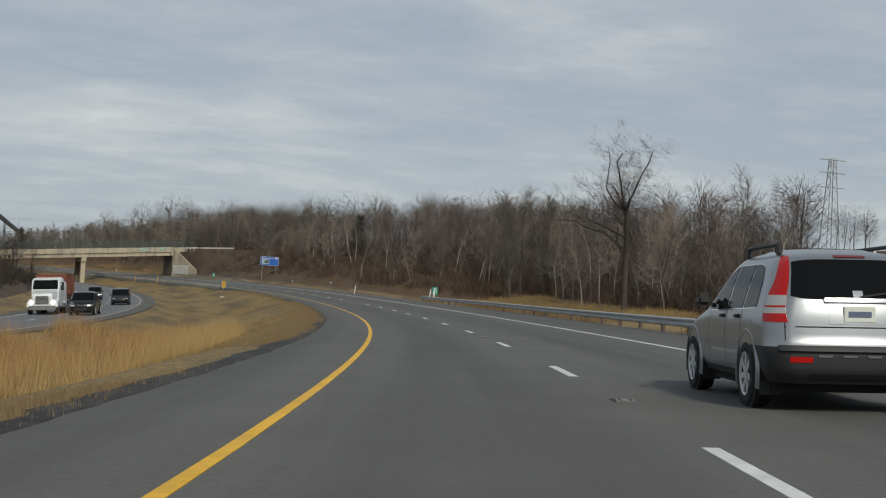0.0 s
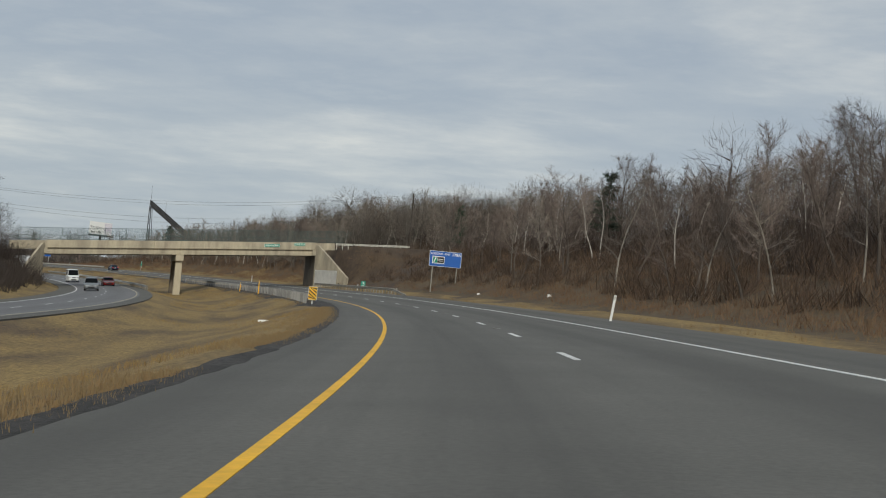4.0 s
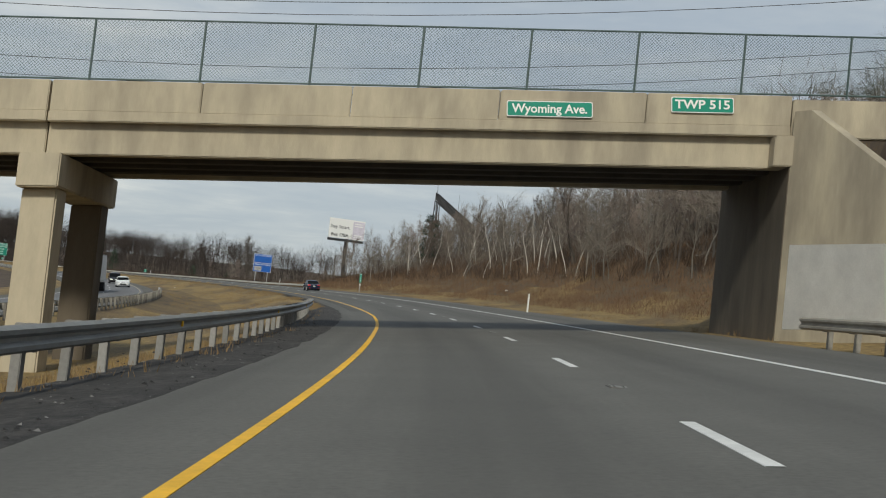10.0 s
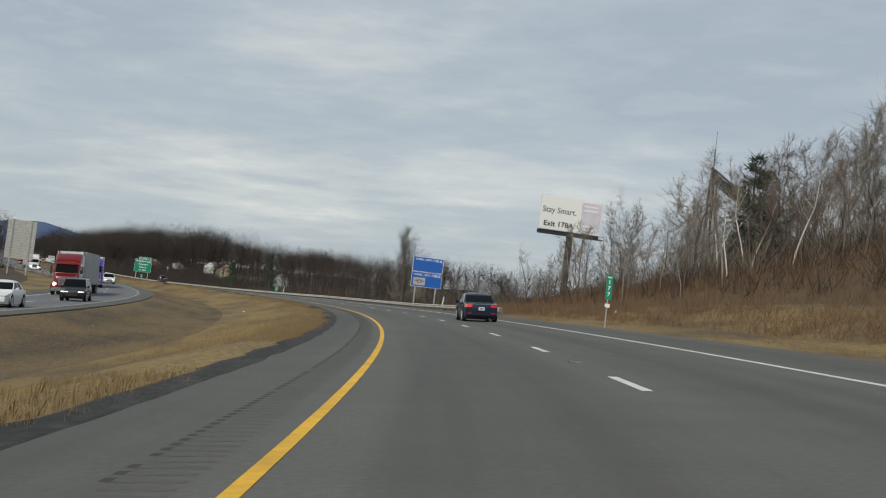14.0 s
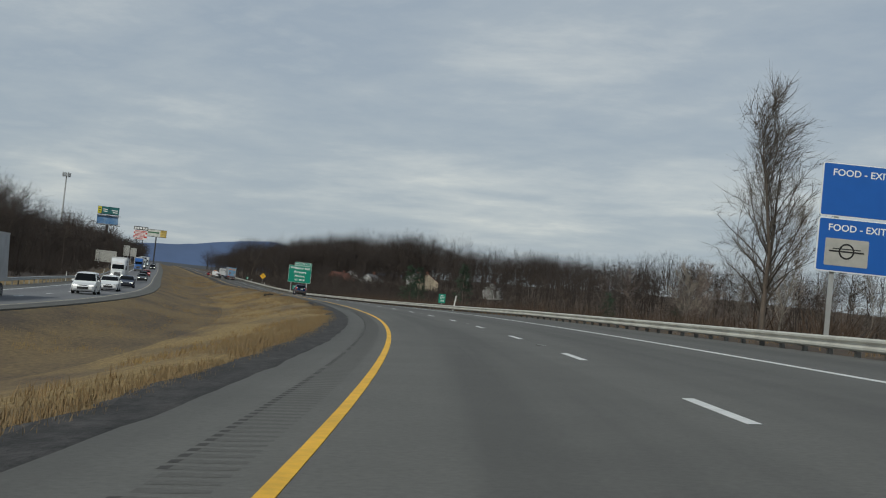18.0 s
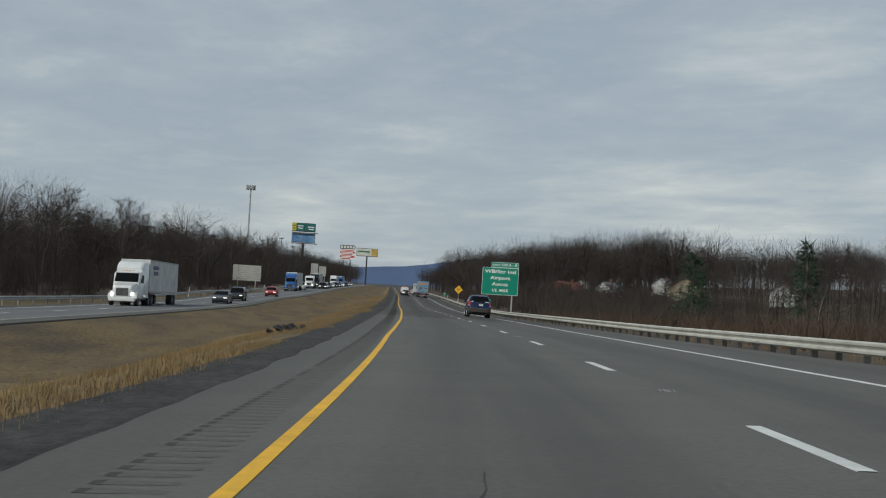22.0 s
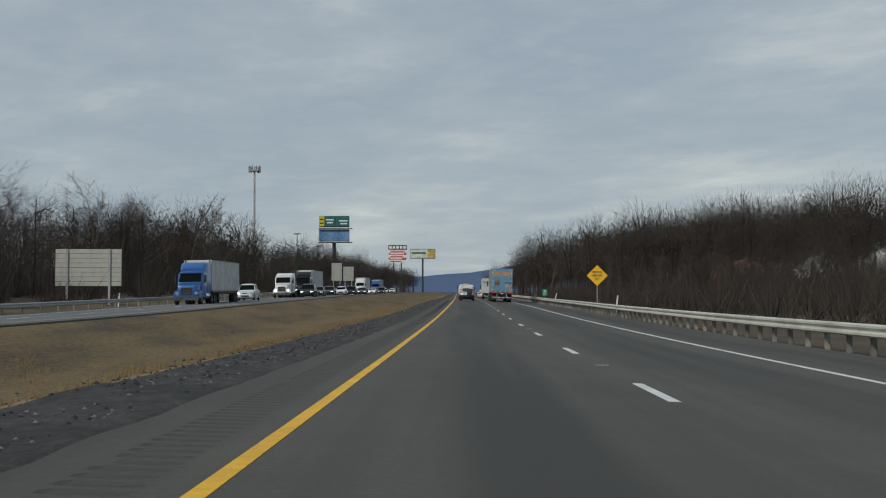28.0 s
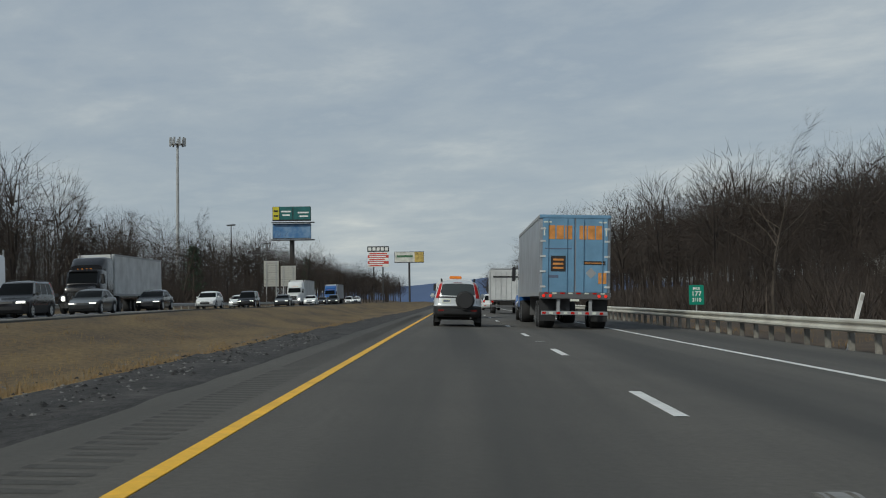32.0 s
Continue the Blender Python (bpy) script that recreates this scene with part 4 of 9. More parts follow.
def build_signs():
    # lodging
    z0 = 3.0
    sg = thing("lodging_sign", "large blue service sign with white legend and logo on posts", "road sign", m=stand(283.6, 12.4, float(own_top(283.6, 12.4) - ground(283.6, 12.4)) + 0.80, -4) @ Matrix.Scale(0.81, 4))
    posts_for(sg, (-1.75, 1.75), 5.0, deep=2.2, wide=0.16, mat="post_wood")
    board(sg, 4.6, 2.2, 0, 4.05, "sign_blue")
    legend(sg, "LODGING - EXIT", -0.72, 4.75, 0.40, M["sign_white"], -0.033, 0.006, width=2.75)
    legend(sg, "178A", 1.55, 4.75, 0.56, M["sign_white"], -0.033, 0.008, width=1.2)
    part("logo_panel", round_panel(1.75, 1.05, 0.03, -0.04, -0.02, -1.0, 3.88), M["sign_white"], sg, "white logo panel")
    part("logo_field", box(-1.78, -1.15, -0.05, -0.035, 3.45, 4.3), M["sign_green"], sg, "green half of the logo")
    part("logo_mark", prism([(-1.70, 3.55), (-1.55, 3.55), (-1.3, 4.2), (-1.45, 4.2)], -0.056, -0.045), M["sign_white"], sg)
    part("logo_field", box(-1.12, -0.2, -0.05, -0.035, 3.45, 4.3), M["sign_black"], sg, "dark half of the logo")
    part("logo_bar", box(-1.0, -0.32, -0.056, -0.045, 3.95, 4.02), M["sign_white"], sg)
    part("logo_bar", box(-1.0, -0.32, -0.056, -0.045, 3.72, 3.78), M["sign_white"], sg)
    # food, two panels
    sg = thing("food_sign", "tall pair of blue service signs with white legends on posts", "road sign", m=stand(581.0, 12.4, float(own_top(581.0, 12.4) - ground(581.0, 12.4)) + 0.95, -3) @ Matrix.Scale(0.80, 4))
    g0 = 0.0
    posts_for(sg, (-1.6, 1.6), 5.9 + g0, deep=3.0, wide=0.2)
    for z, t in ((5.2 + g0, "178 A"), (2.85 + g0, "178 B")):
        board(sg, 4.75, 2.28, 0, z, "sign_blue")
        legend(sg, "FOOD - EXIT", -0.72, z + 0.72, 0.40, M["sign_white"], -0.033, 0.006, width=2.45)
        legend(sg, t, 1.4, z + 0.72, 0.52, M["sign_white"], -0.033, 0.008, width=1.35)
    part("logo_panel", round_panel(1.85, 1.15, 0.05, -0.04, -0.02, -1.1, 2.55 + g0), M["aluminium"], sg, "pale logo panel")
    bm = bmesh.new()
    bmesh.ops.create_circle(bm, cap_ends=False, segments=20, radius=0.34, matrix=Matrix.Translation((-1.1, -0.045, 2.6 + g0)) @ Matrix.Rotation(radians(90), 4, "X"))
    ring = [e for e in bm.edges]
    r = bmesh.ops.extrude_edge_only(bm, edges=ring)
    for v in r["geom"]:
        if isinstance(v, bmesh.types.BMVert):
            v.co.x, v.co.z = -1.1 + (v.co.x + 1.1) * 0.78, 2.6 + g0 + (v.co.z - 2.6 - g0) * 0.78
    part("logo_ring", bm, M["sign_black"], sg)
    part("logo_bar", box(-1.85, -0.35, -0.056, -0.045, 2.56 + g0, 2.62 + g0), M["sign_black"], sg)
    part("logo_bar", box(-1.7, -0.5, -0.056, -0.045, 2.68 + g0, 2.72 + g0), M["sign_black"], sg)
    # airport
    sg = thing("exit_sign", "very large green exit sign with white legend and top tab", "road sign", m=stand(833.3, 10.5, 0, -2) @ Matrix.Scale(0.93, 4))
    h0 = float(own_top(833.3, 10.5) - ground(833.3, 10.5)) + 0.15
    posts_for(sg, (-1.9, 1.9), 6.0 + h0, deep=3.0, wide=0.22)
    board(sg, 5.5, 4.15, 0, 4.75 + h0, "sign_green", r=0.18)
    board(sg, 4.15, 0.82, 0.65, 7.25 + h0, "sign_green", r=0.1)
    legend(sg, "EXITS", -0.65, 7.22 + h0, 0.38, M["sign_white"], -0.033, 0.008, width=1.1)
    legend(sg, "178 A - B", 1.28, 7.25 + h0, 0.55, M["sign_white"], -0.033, 0.012, width=2.3)
    for t, z, sz, w in (("WB/Scr Intl", 6.2, 0.75, 4.75), ("Airport", 5.25, 0.75, 3.05), ("Avoca", 4.3, 0.75, 2.45), ("1/2  MILE", 3.35, 0.56, 2.45)):
        legend(sg, t, 0, z + h0, sz, M["sign_white"], -0.033, 0.016, width=w)
    # bridge may be icy
    sg = thing("warning_sign", "yellow diamond warning sign with black legend behind the guard rail", "road sign", m=stand(922.4, 8.8, 0, -2))
    h0 = float(own_top(922.4, 8.8) - ground(922.4, 8.9)) + 0.2
    posts_for(sg, (0,), 3.0 + h0, deep=3, wide=0.07)
    part("panel", prism([(0, 1.82 + h0), (0.88, 2.7 + h0), (0, 3.58 + h0), (-0.88, 2.7 + h0)], -0.02, 0.01), M["sign_yellow"], sg)
    for t, z, w in (("BRIDGE", 2.98, 0.78), ("MAY BE", 2.7, 0.78), ("ICY", 2.42, 0.36)):
        legend(sg, t, 0, z + h0, 0.24, M["sign_black"], -0.024, 0.006, width=w)
    # mile markers
    for s, l, top_, lines in ((156.0, 9.4, 1.37, ("MILE", "176", "8/10")), (313.2, 8.5, 1.32, ("MILE", "176", "9/10")), (656.5, 6.75, 1.46, ("MILE", "177", "1/10")),
                              (817.6, 7.9, 1.86, ("MILE", "177", "2/10")), (980.4, 8.1, 1.77, ("MILE", "177", "3/10"))):
        sg = thing("mile_marker", "small green mile marker with white legend on a slim post", "road sign", "mile markers", m=stand(s, l, 0, -3))
        h0 = float(own_top(s, l) - ground(s, l)) + top_
        posts_for(sg, (0,), h0 - 0.1, deep=1.0, wide=0.05, y=0.02)
        w, h = 0.62, 0.82
        part("panel", round_panel(w, h, 0.04, -0.012, 0.01, 0, h0 - h / 2), M["sign_green"], sg)
        for t, dz, sz in ((lines[0], 0.15, 0.14), (lines[1], 0.37, 0.28), (lines[2], 0.63, 0.22)):
            legend(sg, t, 0, h0 - dz, sz, M["sign_white"], -0.016, 0.004)
    sg = thing("mile_marker", "tall narrow green mile marker with stacked numerals on a slim post", "road sign", "mile markers", m=stand(486.7, 7.7, 0, -3))
    h0 = float(own_top(486.7, 7.7) - ground(486.7, 7.7)) + 2.56
    posts_for(sg, (0,), h0 - 0.1, deep=1.0, wide=0.05, y=0.02)
    part("panel", round_panel(0.3, 1.2, 0.04, -0.012, 0.01, 0, h0 - 0.6), M["sign_green"], sg)
    for t, dz, sz in (("MILE", 0.12, 0.10), ("1", 0.36, 0.3), ("7", 0.66, 0.3), ("7", 0.96, 0.3)):
        legend(sg, t, 0, h0 - dz, sz, M["sign_white"], -0.016, 0.004)
    part("tag", box(-0.12, 0.12, -0.01, 0.01, h0 - 1.6, h0 - 1.42), M["sign_white"], sg)
    # chevron object marker at the nose of the median rail
    sg = thing("object_marker", "yellow object marker with black diagonal stripes at the guard rail's nose", "road sign", m=stand(232.9, -6.5, 0, -4))
    posts_for(sg, (0,), 0.9, deep=0.6, wide=0.1)
    part("border", box(-0.33, 0.33, -0.01, 0.012, 0.32, 1.32, 0.006), M["aluminium"], sg)
    part("panel", box(-0.30, 0.30, -0.016, 0.0, 0.35, 1.29, 0.004), M["sign_yellow"], sg)
    for k in range(-1, 5):
        z = 0.30 + k * 0.26
        pts = [(-0.29, z + 0.46), (-0.29, z + 0.58), (0.29, z + 0.12), (0.29, z)]
        pts = [(a, min(1.28, max(0.36, b))) for a, b in pts]
        if len({round(b, 3) for _, b in pts}) > 2:
            part("stripe", prism(pts, -0.022, -0.012), M["sign_black"], sg)
    # delineator posts
    dl = [(193.0, 6.4, 1.15, "white"), (149.3, 7.6, 1.25, "white"), (150.2, 8.2, 1.25, "white"), (390.5, 6.9, 1.15, "white"), (547.5, 7.6, 1.3, "white"), (655.0, 7.6, 1.4, "white"), (313.8, 7.9, 0.9, "white"),
          (899.0, 7.6, 1.3, "white"), (298.0, -7.3, 1.6, "yellow"), (320.0, -7.4, 1.2, "yellow"), (816.5, 7.7, 1.4, "white"), (958.0, 7.6, 1.4, "white"), (827.6, -32.3, 1.3, "white"), (925.1, -32.3, 1.3, "white"), (720.0, -32.3, 1.3, "white")]
    for s, l, h, c in dl:
        d = thing("delineator", ("yellow" if c == "yellow" else "white") + " flexible delineator post beside the road", "delineator", "delineators", m=stand(s, l, 0) @ pose(0, 0, 0, 0, 16 if s == 958.0 else random.uniform(-1.5, 1.5) if c == "yellow" else random.uniform(-3, 8), 0))
        part("post", box(-0.055, 0.055, -0.015, 0.015, -0.3, h, 0.01), M["sign_yellow" if c == "yellow" else "white"], d)
        part("reflector", box(-0.035, 0.035, -0.02, -0.012, h - 0.2, h - 0.05), M["aluminium"], d)
    # backs of the signs of the other direction
    for s, l, w, h, z, zt in ((931.5, -36.8, 6.0, 3.4, 0, 5.0), (1176.5, -37.2, 2.9, 5.0, 0, 8.6), (1176.5, -33.9, 2.9, 4.0, 0, 7.6), (655.0, -37.5, 4.6, 6.5, 0, 8.5)):
        sg = thing("sign_back", "bare aluminium back of a large road sign on two posts", "road sign", "sign backs", m=stand(s, l, 0, 3))
        base = float(at_s(RZ, s) - ground(s, l)) + float(opp_edge(s)) * 0.9
        zt = zt + base
        posts_for(sg, (-w * 0.32, w * 0.32), zt, y=-0.14, deep=1.5, wide=0.2)
        n = int(h / 0.42)
        for i in range(n):
            part("slat", box(-w / 2, w / 2, -0.02, 0.03, zt - h + i * h / n + 0.012, zt - h + (i + 1) * h / n - 0.012, 0.008), M["aluminium"], sg)
    # billboard on a monopole
    sg = thing("billboard", "white roadside billboard with dark legend on a single tall pole", "billboard")
    c = spot(576.5, 28.5)
    zb = float(at_s(RZ, 576.5)) + 16.2
    sg.matrix_basis = pose(c.x, c.y, zb, 0, 0, heading(576.5) + 3)
    drop = c.z - zb
    part("pole", rod((0.3, 0.5, drop - 1), (0.3, 0.5, -1.3), 0.42, n=14), M["steel_dark"], sg)
    part("face", box(-4.0, 4.0, -0.05, 0.25, -4.1, 0.0, 0.02), M["sign_white"], sg)
    part("face_panel", box(1.3, 3.9, -0.08, -0.04, -3.9, -0.3), material("pale_lilac_panel", (0.62, 0.58, 0.66), 0.6, stain=0.1), sg, "pale lilac panel of the billboard")
    for z in (-0.75, -1.25, -3.2, -3.6):
        part("bar", box(1.6, 3.5, -0.10, -0.07, z - 0.09, z + 0.09), M["sign_white"], sg)
    legend(sg, "Stay Smart.", -1.55, -1.75, 1.0, material("grey_legend", (0.10, 0.10, 0.11), 0.6), -0.06, 0.01, width=4.4)
    legend(sg, "Exit 178A", -1.55, -3.45, 0.9, M["sign_black"], -0.06, 0.02, width=3.9)
    part("catwalk", box(-4.2, 4.2, -0.9, 0.0, -4.75, -4.65), M["steel_dark"], sg)
    part("catwalk_rail", rod((-4.2, -0.9, -4.3), (4.2, -0.9, -4.3), 0.03), M["steel_dark"], sg)
    part("header_beam", box(-4.0, 4.0, 0.25, 0.6, -4.6, -4.2), M["steel_dark"], sg)


# ---------------------------------------------------------------- trees
def tree_segments(rng, height, spread, lean, limbs, fork, twig_n, base_clear, twig_r=0.0075):
    """Tapered limbs of a bare tree as rows (p, q, r0, r1, level)."""
    segs = []
    r_b = (height * 0.0105 + 0.03) * (1.0 if spread > 0.26 else 0.62)
    pts = [np.zeros(3)]
    d = np.array([rng.normal(0, lean), rng.normal(0, lean), 1.0])
    n = 7
    for i in range(n):
        d = d + np.array([rng.normal(0, 0.08), rng.normal(0, 0.08), 0.04])
        d /= np.linalg.norm(d)
        pts.append(pts[-1] + d * height * 0.9 / n)
    rr = [r_b * (1 - 0.94 * (i / n) ** 0.8) for i in range(n + 1)]
    for i in range(n):
        segs.append((pts[i], pts[i + 1], rr[i], rr[i + 1], 0))

    def trunk_at(u):
        x = u * n
        i = min(n - 1, int(x))
        return pts[i] + (pts[i + 1] - pts[i]) * (x - i), rr[i] + (rr[i + 1] - rr[i]) * (x - i)
    ends = []
    for k in range(limbs):
        u = base_clear + (0.97 - base_clear) * (k + rng.random()) / limbs
        p, r = trunk_at(u)
        az = k * 2.4 + rng.normal(0, 0.4)
        w_ = (u - base_clear) / (1 - base_clear)
        tilt = (1.05 - 0.75 * w_ + rng.normal(0, 0.12)) * (0.5 if limbs > 16 else 1.0)
        ln = height * spread * (0.45 + 1.15 * math.sqrt(max(0.05, 1 - ((w_ - 0.35) / 0.75) ** 2))) * rng.uniform(0.75, 1.15) * 0.72
        d = np.array([math.cos(az) * math.sin(tilt), math.sin(az) * math.sin(tilt), math.cos(tilt)])
        m = 4
        q0, r0 = p, r * 0.6
        for j in range(m):
            d = d + np.array([rng.normal(0, 0.24), rng.normal(0, 0.24), 0.12 + rng.normal(0, 0.14)])
            d /= np.linalg.norm(d)
            q1 = q0 + d * ln / m
            r1 = r0 * 0.70
            segs.append((q0, q1, r0, r1, 1))
            for _ in range(fork):
                e = d + rng.normal(0, 0.58, 3) + np.array([0, 0, 0.18])
                e /= np.linalg.norm(e)
                f0 = q0 + (q1 - q0) * rng.random()
                l2 = ln * rng.uniform(0.28, 0.55) * (1 - 0.1 * j)
                f1 = f0 + e * l2 * 0.55
                e2 = e + rng.normal(0, 0.34, 3) + np.array([0, 0, 0.15])
                e2 /= np.linalg.norm(e2)
                f2 = f1 + e2 * l2 * 0.5
                segs.append((f0, f1, min(0.018, max(0.010, r1 * 0.34)), 0.008, 2))
                segs.append((f1, f2, 0.009, 0.004, 2))
                ends.append((f0, f1, e, l2))
                ends.append((f1, f2, e2, l2))
            q0, r0 = q1, r1
        ends.append((q0 - d * ln / m, q0, d, ln * 0.4))
    for _ in range(twig_n):
        a, b, e, l2 = ends[rng.integers(len(ends))]
        p = a + (b - a) * rng.random()
        w = e * 0.8 + rng.normal(0, 0.5, 3) + np.array([0, 0, 0.25])
        w /= np.linalg.norm(w)
        segs.append((p, p + w * rng.uniform(0.4, 1.1) * (0.5 + height * 0.035), twig_r * rng.uniform(0.7, 1.3), 0.004, 3))
    return segs


def gnarled_segments(rng, height):
    """Limbs of an old oak: crooked, forking again and again, with short spurs."""
    segs = []

    def grow(p, d, ln, r, lv):
        m = 5 if lv < 2 else 4
        for j in range(m):
            d = d + rng.normal(0, 0.20 if lv == 0 else 0.34, 3) * (0.35 if lv == 0 else 1) + np.array([0, 0, 0.10 if lv else 0.2])
            d /= np.linalg.norm(d)
            q, r1 = p + d * ln / m, r * (0.93 if lv == 0 else 0.80)
            segs.append((p, q, r, r1, min(lv, 2) if lv < 3 else 3))
            if lv < 4 and (lv > 0 or j >= 2):
                for _ in range(2 if lv != 3 else 3):
                    side = rng.normal(0, 1, 3)
                    side -= d * side.dot(d)
                    side /= np.linalg.norm(side)
                    e = d * rng.uniform(0.35, 0.8) + side * 0.85 + np.array([0, 0, 0.12])
                    e /= np.linalg.norm(e)
                    long_ = {0: 0.40, 1: 0.20, 2: 0.095, 3: 0.042}[lv] * height * rng.uniform(0.65, 1.15)
                    grow(p + (q - p) * rng.random(), e, long_, max(0.0075, r1 * (0.55 if lv < 2 else 0.45)), lv + 1)
            p, r = q, r1
    grow(np.zeros(3), np.array([0.02, 0.03, 1.0]), height * 0.60, 0.165, 0)
    top = segs[[i for i, g in enumerate(segs) if g[4] == 0][-1]]
    for az in (0.4, 2.3, 4.4):
        grow(top[1], np.array([math.cos(az) * 0.45, math.sin(az) * 0.45, 0.9]), height * 0.36, 0.085, 1)
    return segs


def tubes(segs, sides):
    vs, fs = [], []
    for p, q, r0, r1, lv in segs:
        n = sides[lv]
        d = q - p
        d = d / (np.linalg.norm(d) + 1e-9)
        a = np.cross(d, [0.31, 0.87, 0.37])
        a /= np.linalg.norm(a) + 1e-9
        b = np.cross(d, a)
        o = len(vs)
        if n == 2:          # a flat blade
            vs += [p - a * r0, p + a * r0, q]
            fs.append((o, o + 1, o + 2))
            continue
        for c, r in ((p, r0), (q, r1)):
            for k in range(n):
                t = 2 * math.pi * k / n
                vs.append(c + (a * math.cos(t) + b * math.sin(t)) * r)
        for k in range(n):
            fs.append((o + k, o + (k + 1) % n, o + n + (k + 1) % n, o + n + k))
    return vs, fs


def tree_kind(seed, height, spread, lean, limbs, fork, twig_n, base_clear, bark, twig):
    rng = np.random.default_rng(seed)
    segs = gnarled_segments(rng, height) if fork == 0 else tree_segments(rng, height, spread, lean, limbs, fork, twig_n, base_clear)
    v, f = tubes([s for s in segs if s[4] == 0], {0: 7})
    v[0:7] = [p - np.array([0, 0, 0.7]) for p in v[0:7]]
    trunk = mesh_of("trunk", v, f, M[bark], smooth_=True)
    v, f = tubes([s for s in segs if s[4] > 0], {1: 3, 2: 2, 3: 2})
    crown = mesh_of("crown", v, f, M[twig])
    crown.materials.append(M[bark])
    crown.polygons.foreach_set("material_index", [1 if len(p.vertices) == 4 else 0 for p in crown.polygons])
    return trunk, crown


KINDS = []


def open_bank(s, l):
    """Grassy bank without trees below the side road, before the woods begin."""
    return (s < 205) & (l > np.interp(s, (55, 80, 100, 120, 140, 160, 180, 205), (8, 18, 26, 34, 44, 55, 66, 82)))


def build_trees():
    rng = np.random.default_rng(21)
    specs = [("oak", 0.36, 0.03, 15, 4, 2600, 0.26, "bark", "twig"), ("oak", 0.32, 0.05, 14, 4, 2600, 0.32, "bark", "twig"), ("maple", 0.28, 0.03, 15, 4, 2000, 0.22, "bark", "twig"),
             ("maple", 0.25, 0.06, 13, 4, 1800, 0.25, "bark_pale", "twig_pale"), ("ash", 0.23, 0.04, 13, 4, 1800, 0.25, "bark_pale", "twig_pale"), ("birch", 0.16, 0.12, 12, 3, 700, 0.42, "birch", "twig"),
             ("birch", 0.17, 0.2, 11, 3, 650, 0.4, "birch", "twig_pale"), ("poplar", 0.21, 0.03, 17, 4, 1200, 0.16, "bark_pale", "twig_pale"), ("ash", 0.27, 0.08, 14, 4, 1900, 0.2, "bark", "twig"), ("oak", 0.40, 0, 0, 0, 0, 0, "bark_dark", "bark_dark"),
             ("poplar", 0.27, 0.02, 26, 5, 3200, 0.14, "bark", "twig_dim")]
    for i, sp in enumerate(specs):
        KINDS.append((sp[0], *tree_kind(100 + i, 10.0, *sp[1:])))
    # Copies of the crowns whose twig colour holds the dense woods' shade.
    shaded_crowns = []
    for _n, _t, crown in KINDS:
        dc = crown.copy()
        dc.materials[0] = M["twig_shaded"]
        shaded_crowns.append(dc)
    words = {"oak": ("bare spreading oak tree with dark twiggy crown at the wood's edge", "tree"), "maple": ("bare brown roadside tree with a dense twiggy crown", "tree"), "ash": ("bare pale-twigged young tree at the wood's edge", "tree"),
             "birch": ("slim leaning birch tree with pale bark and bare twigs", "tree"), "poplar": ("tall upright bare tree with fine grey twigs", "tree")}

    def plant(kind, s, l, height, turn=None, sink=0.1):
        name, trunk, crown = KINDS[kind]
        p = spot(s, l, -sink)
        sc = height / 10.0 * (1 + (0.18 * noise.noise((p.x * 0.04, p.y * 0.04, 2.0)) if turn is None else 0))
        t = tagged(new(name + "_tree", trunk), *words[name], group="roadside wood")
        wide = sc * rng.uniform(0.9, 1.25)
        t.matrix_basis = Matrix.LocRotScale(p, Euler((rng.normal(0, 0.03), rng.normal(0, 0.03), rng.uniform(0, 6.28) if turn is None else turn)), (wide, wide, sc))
        c = new("crown", shaded_crowns[kind] if s > 680 else crown)
        c.parent = t
        return t

    def wood(n, s0, s1, l0, l1, h0, h1, kinds, density=1.0):
        for _ in range(n):
            s = rng.uniform(s0, s1)
            l = l0 + (l1 - l0) * rng.random() ** 1.4
            if open_bank(s, l):
                continue
            plant(int(rng.choice(kinds)), s, l, rng.uniform(h0, h1))
    # the lone tree and its neighbours
    plant(9, 109, 16.0, 12.3, 2.2)
    plant(4, 104, 22.5, 9.6, 1.0)
    plant(3, 106, 24.0, 9.0, 2.0)
    plant(4, 118, 22.0, 7.5)
    for s, l, h in ((134, 17.5, 9.2), (136, 19, 8.6), (131, 18.5, 8.4)):
        plant(7, s, l, h)
    for s, l, h in ((151, 16.5, 10.2), (153, 18.0, 10.5), (156, 17.0, 9.6), (150, 19.5, 9.8)):
        plant(10, s, l, h)
    wood(90, 60, 185, 19.5, 42, 6.2, 8.8, [1, 2, 3, 4, 8, 2, 8, 1, 5])
    wood(110, 165, 304, 15, 45, 6, 9, [2, 3, 8, 1, 4, 2, 8, 5, 6])
    wood(30, 378, 432, 17, 38, 6.8, 9.2, [2, 8, 3, 1])
    wood(26, 358, 392, 18, 40, 7.6, 10.6, [2, 3, 8, 4, 7])
    wood(20, 300, 340, 26, 46, 6.4, 8.8, [2, 3, 8, 4, 5])
    wood(105, 362, 462, 15.5, 46, 5.6, 8.4, [3, 4, 5, 7, 6, 3, 4, 5])
    wood(55, 460, 520, 15.5, 46, 5.2, 7.8, [3, 4, 5, 7, 6, 3, 4])
    wood(45, 480, 565, 19, 44, 5.6, 8.2, [3, 4, 8, 2, 7, 5])
    wood(45, 485, 575, 24, 50, 6, 9, [3, 4, 7, 8, 2])
    wood(44, 590, 760, 24, 62, 4, 6.5, [1, 2, 8, 2, 3])
    wood(75, 905, 1080, 18, 50, 4, 5.8, [0, 1, 2, 8, 2])
    wood(10, 596, 640, 20, 30, 3.5, 5.5, [3, 4, 7])
    wood(80, 700, 1120, -62, -37, 9, 13, [0, 1, 2, 8, 4])
    wood(30, 60, 320, -60, -40, 8, 11, [1, 2, 8])
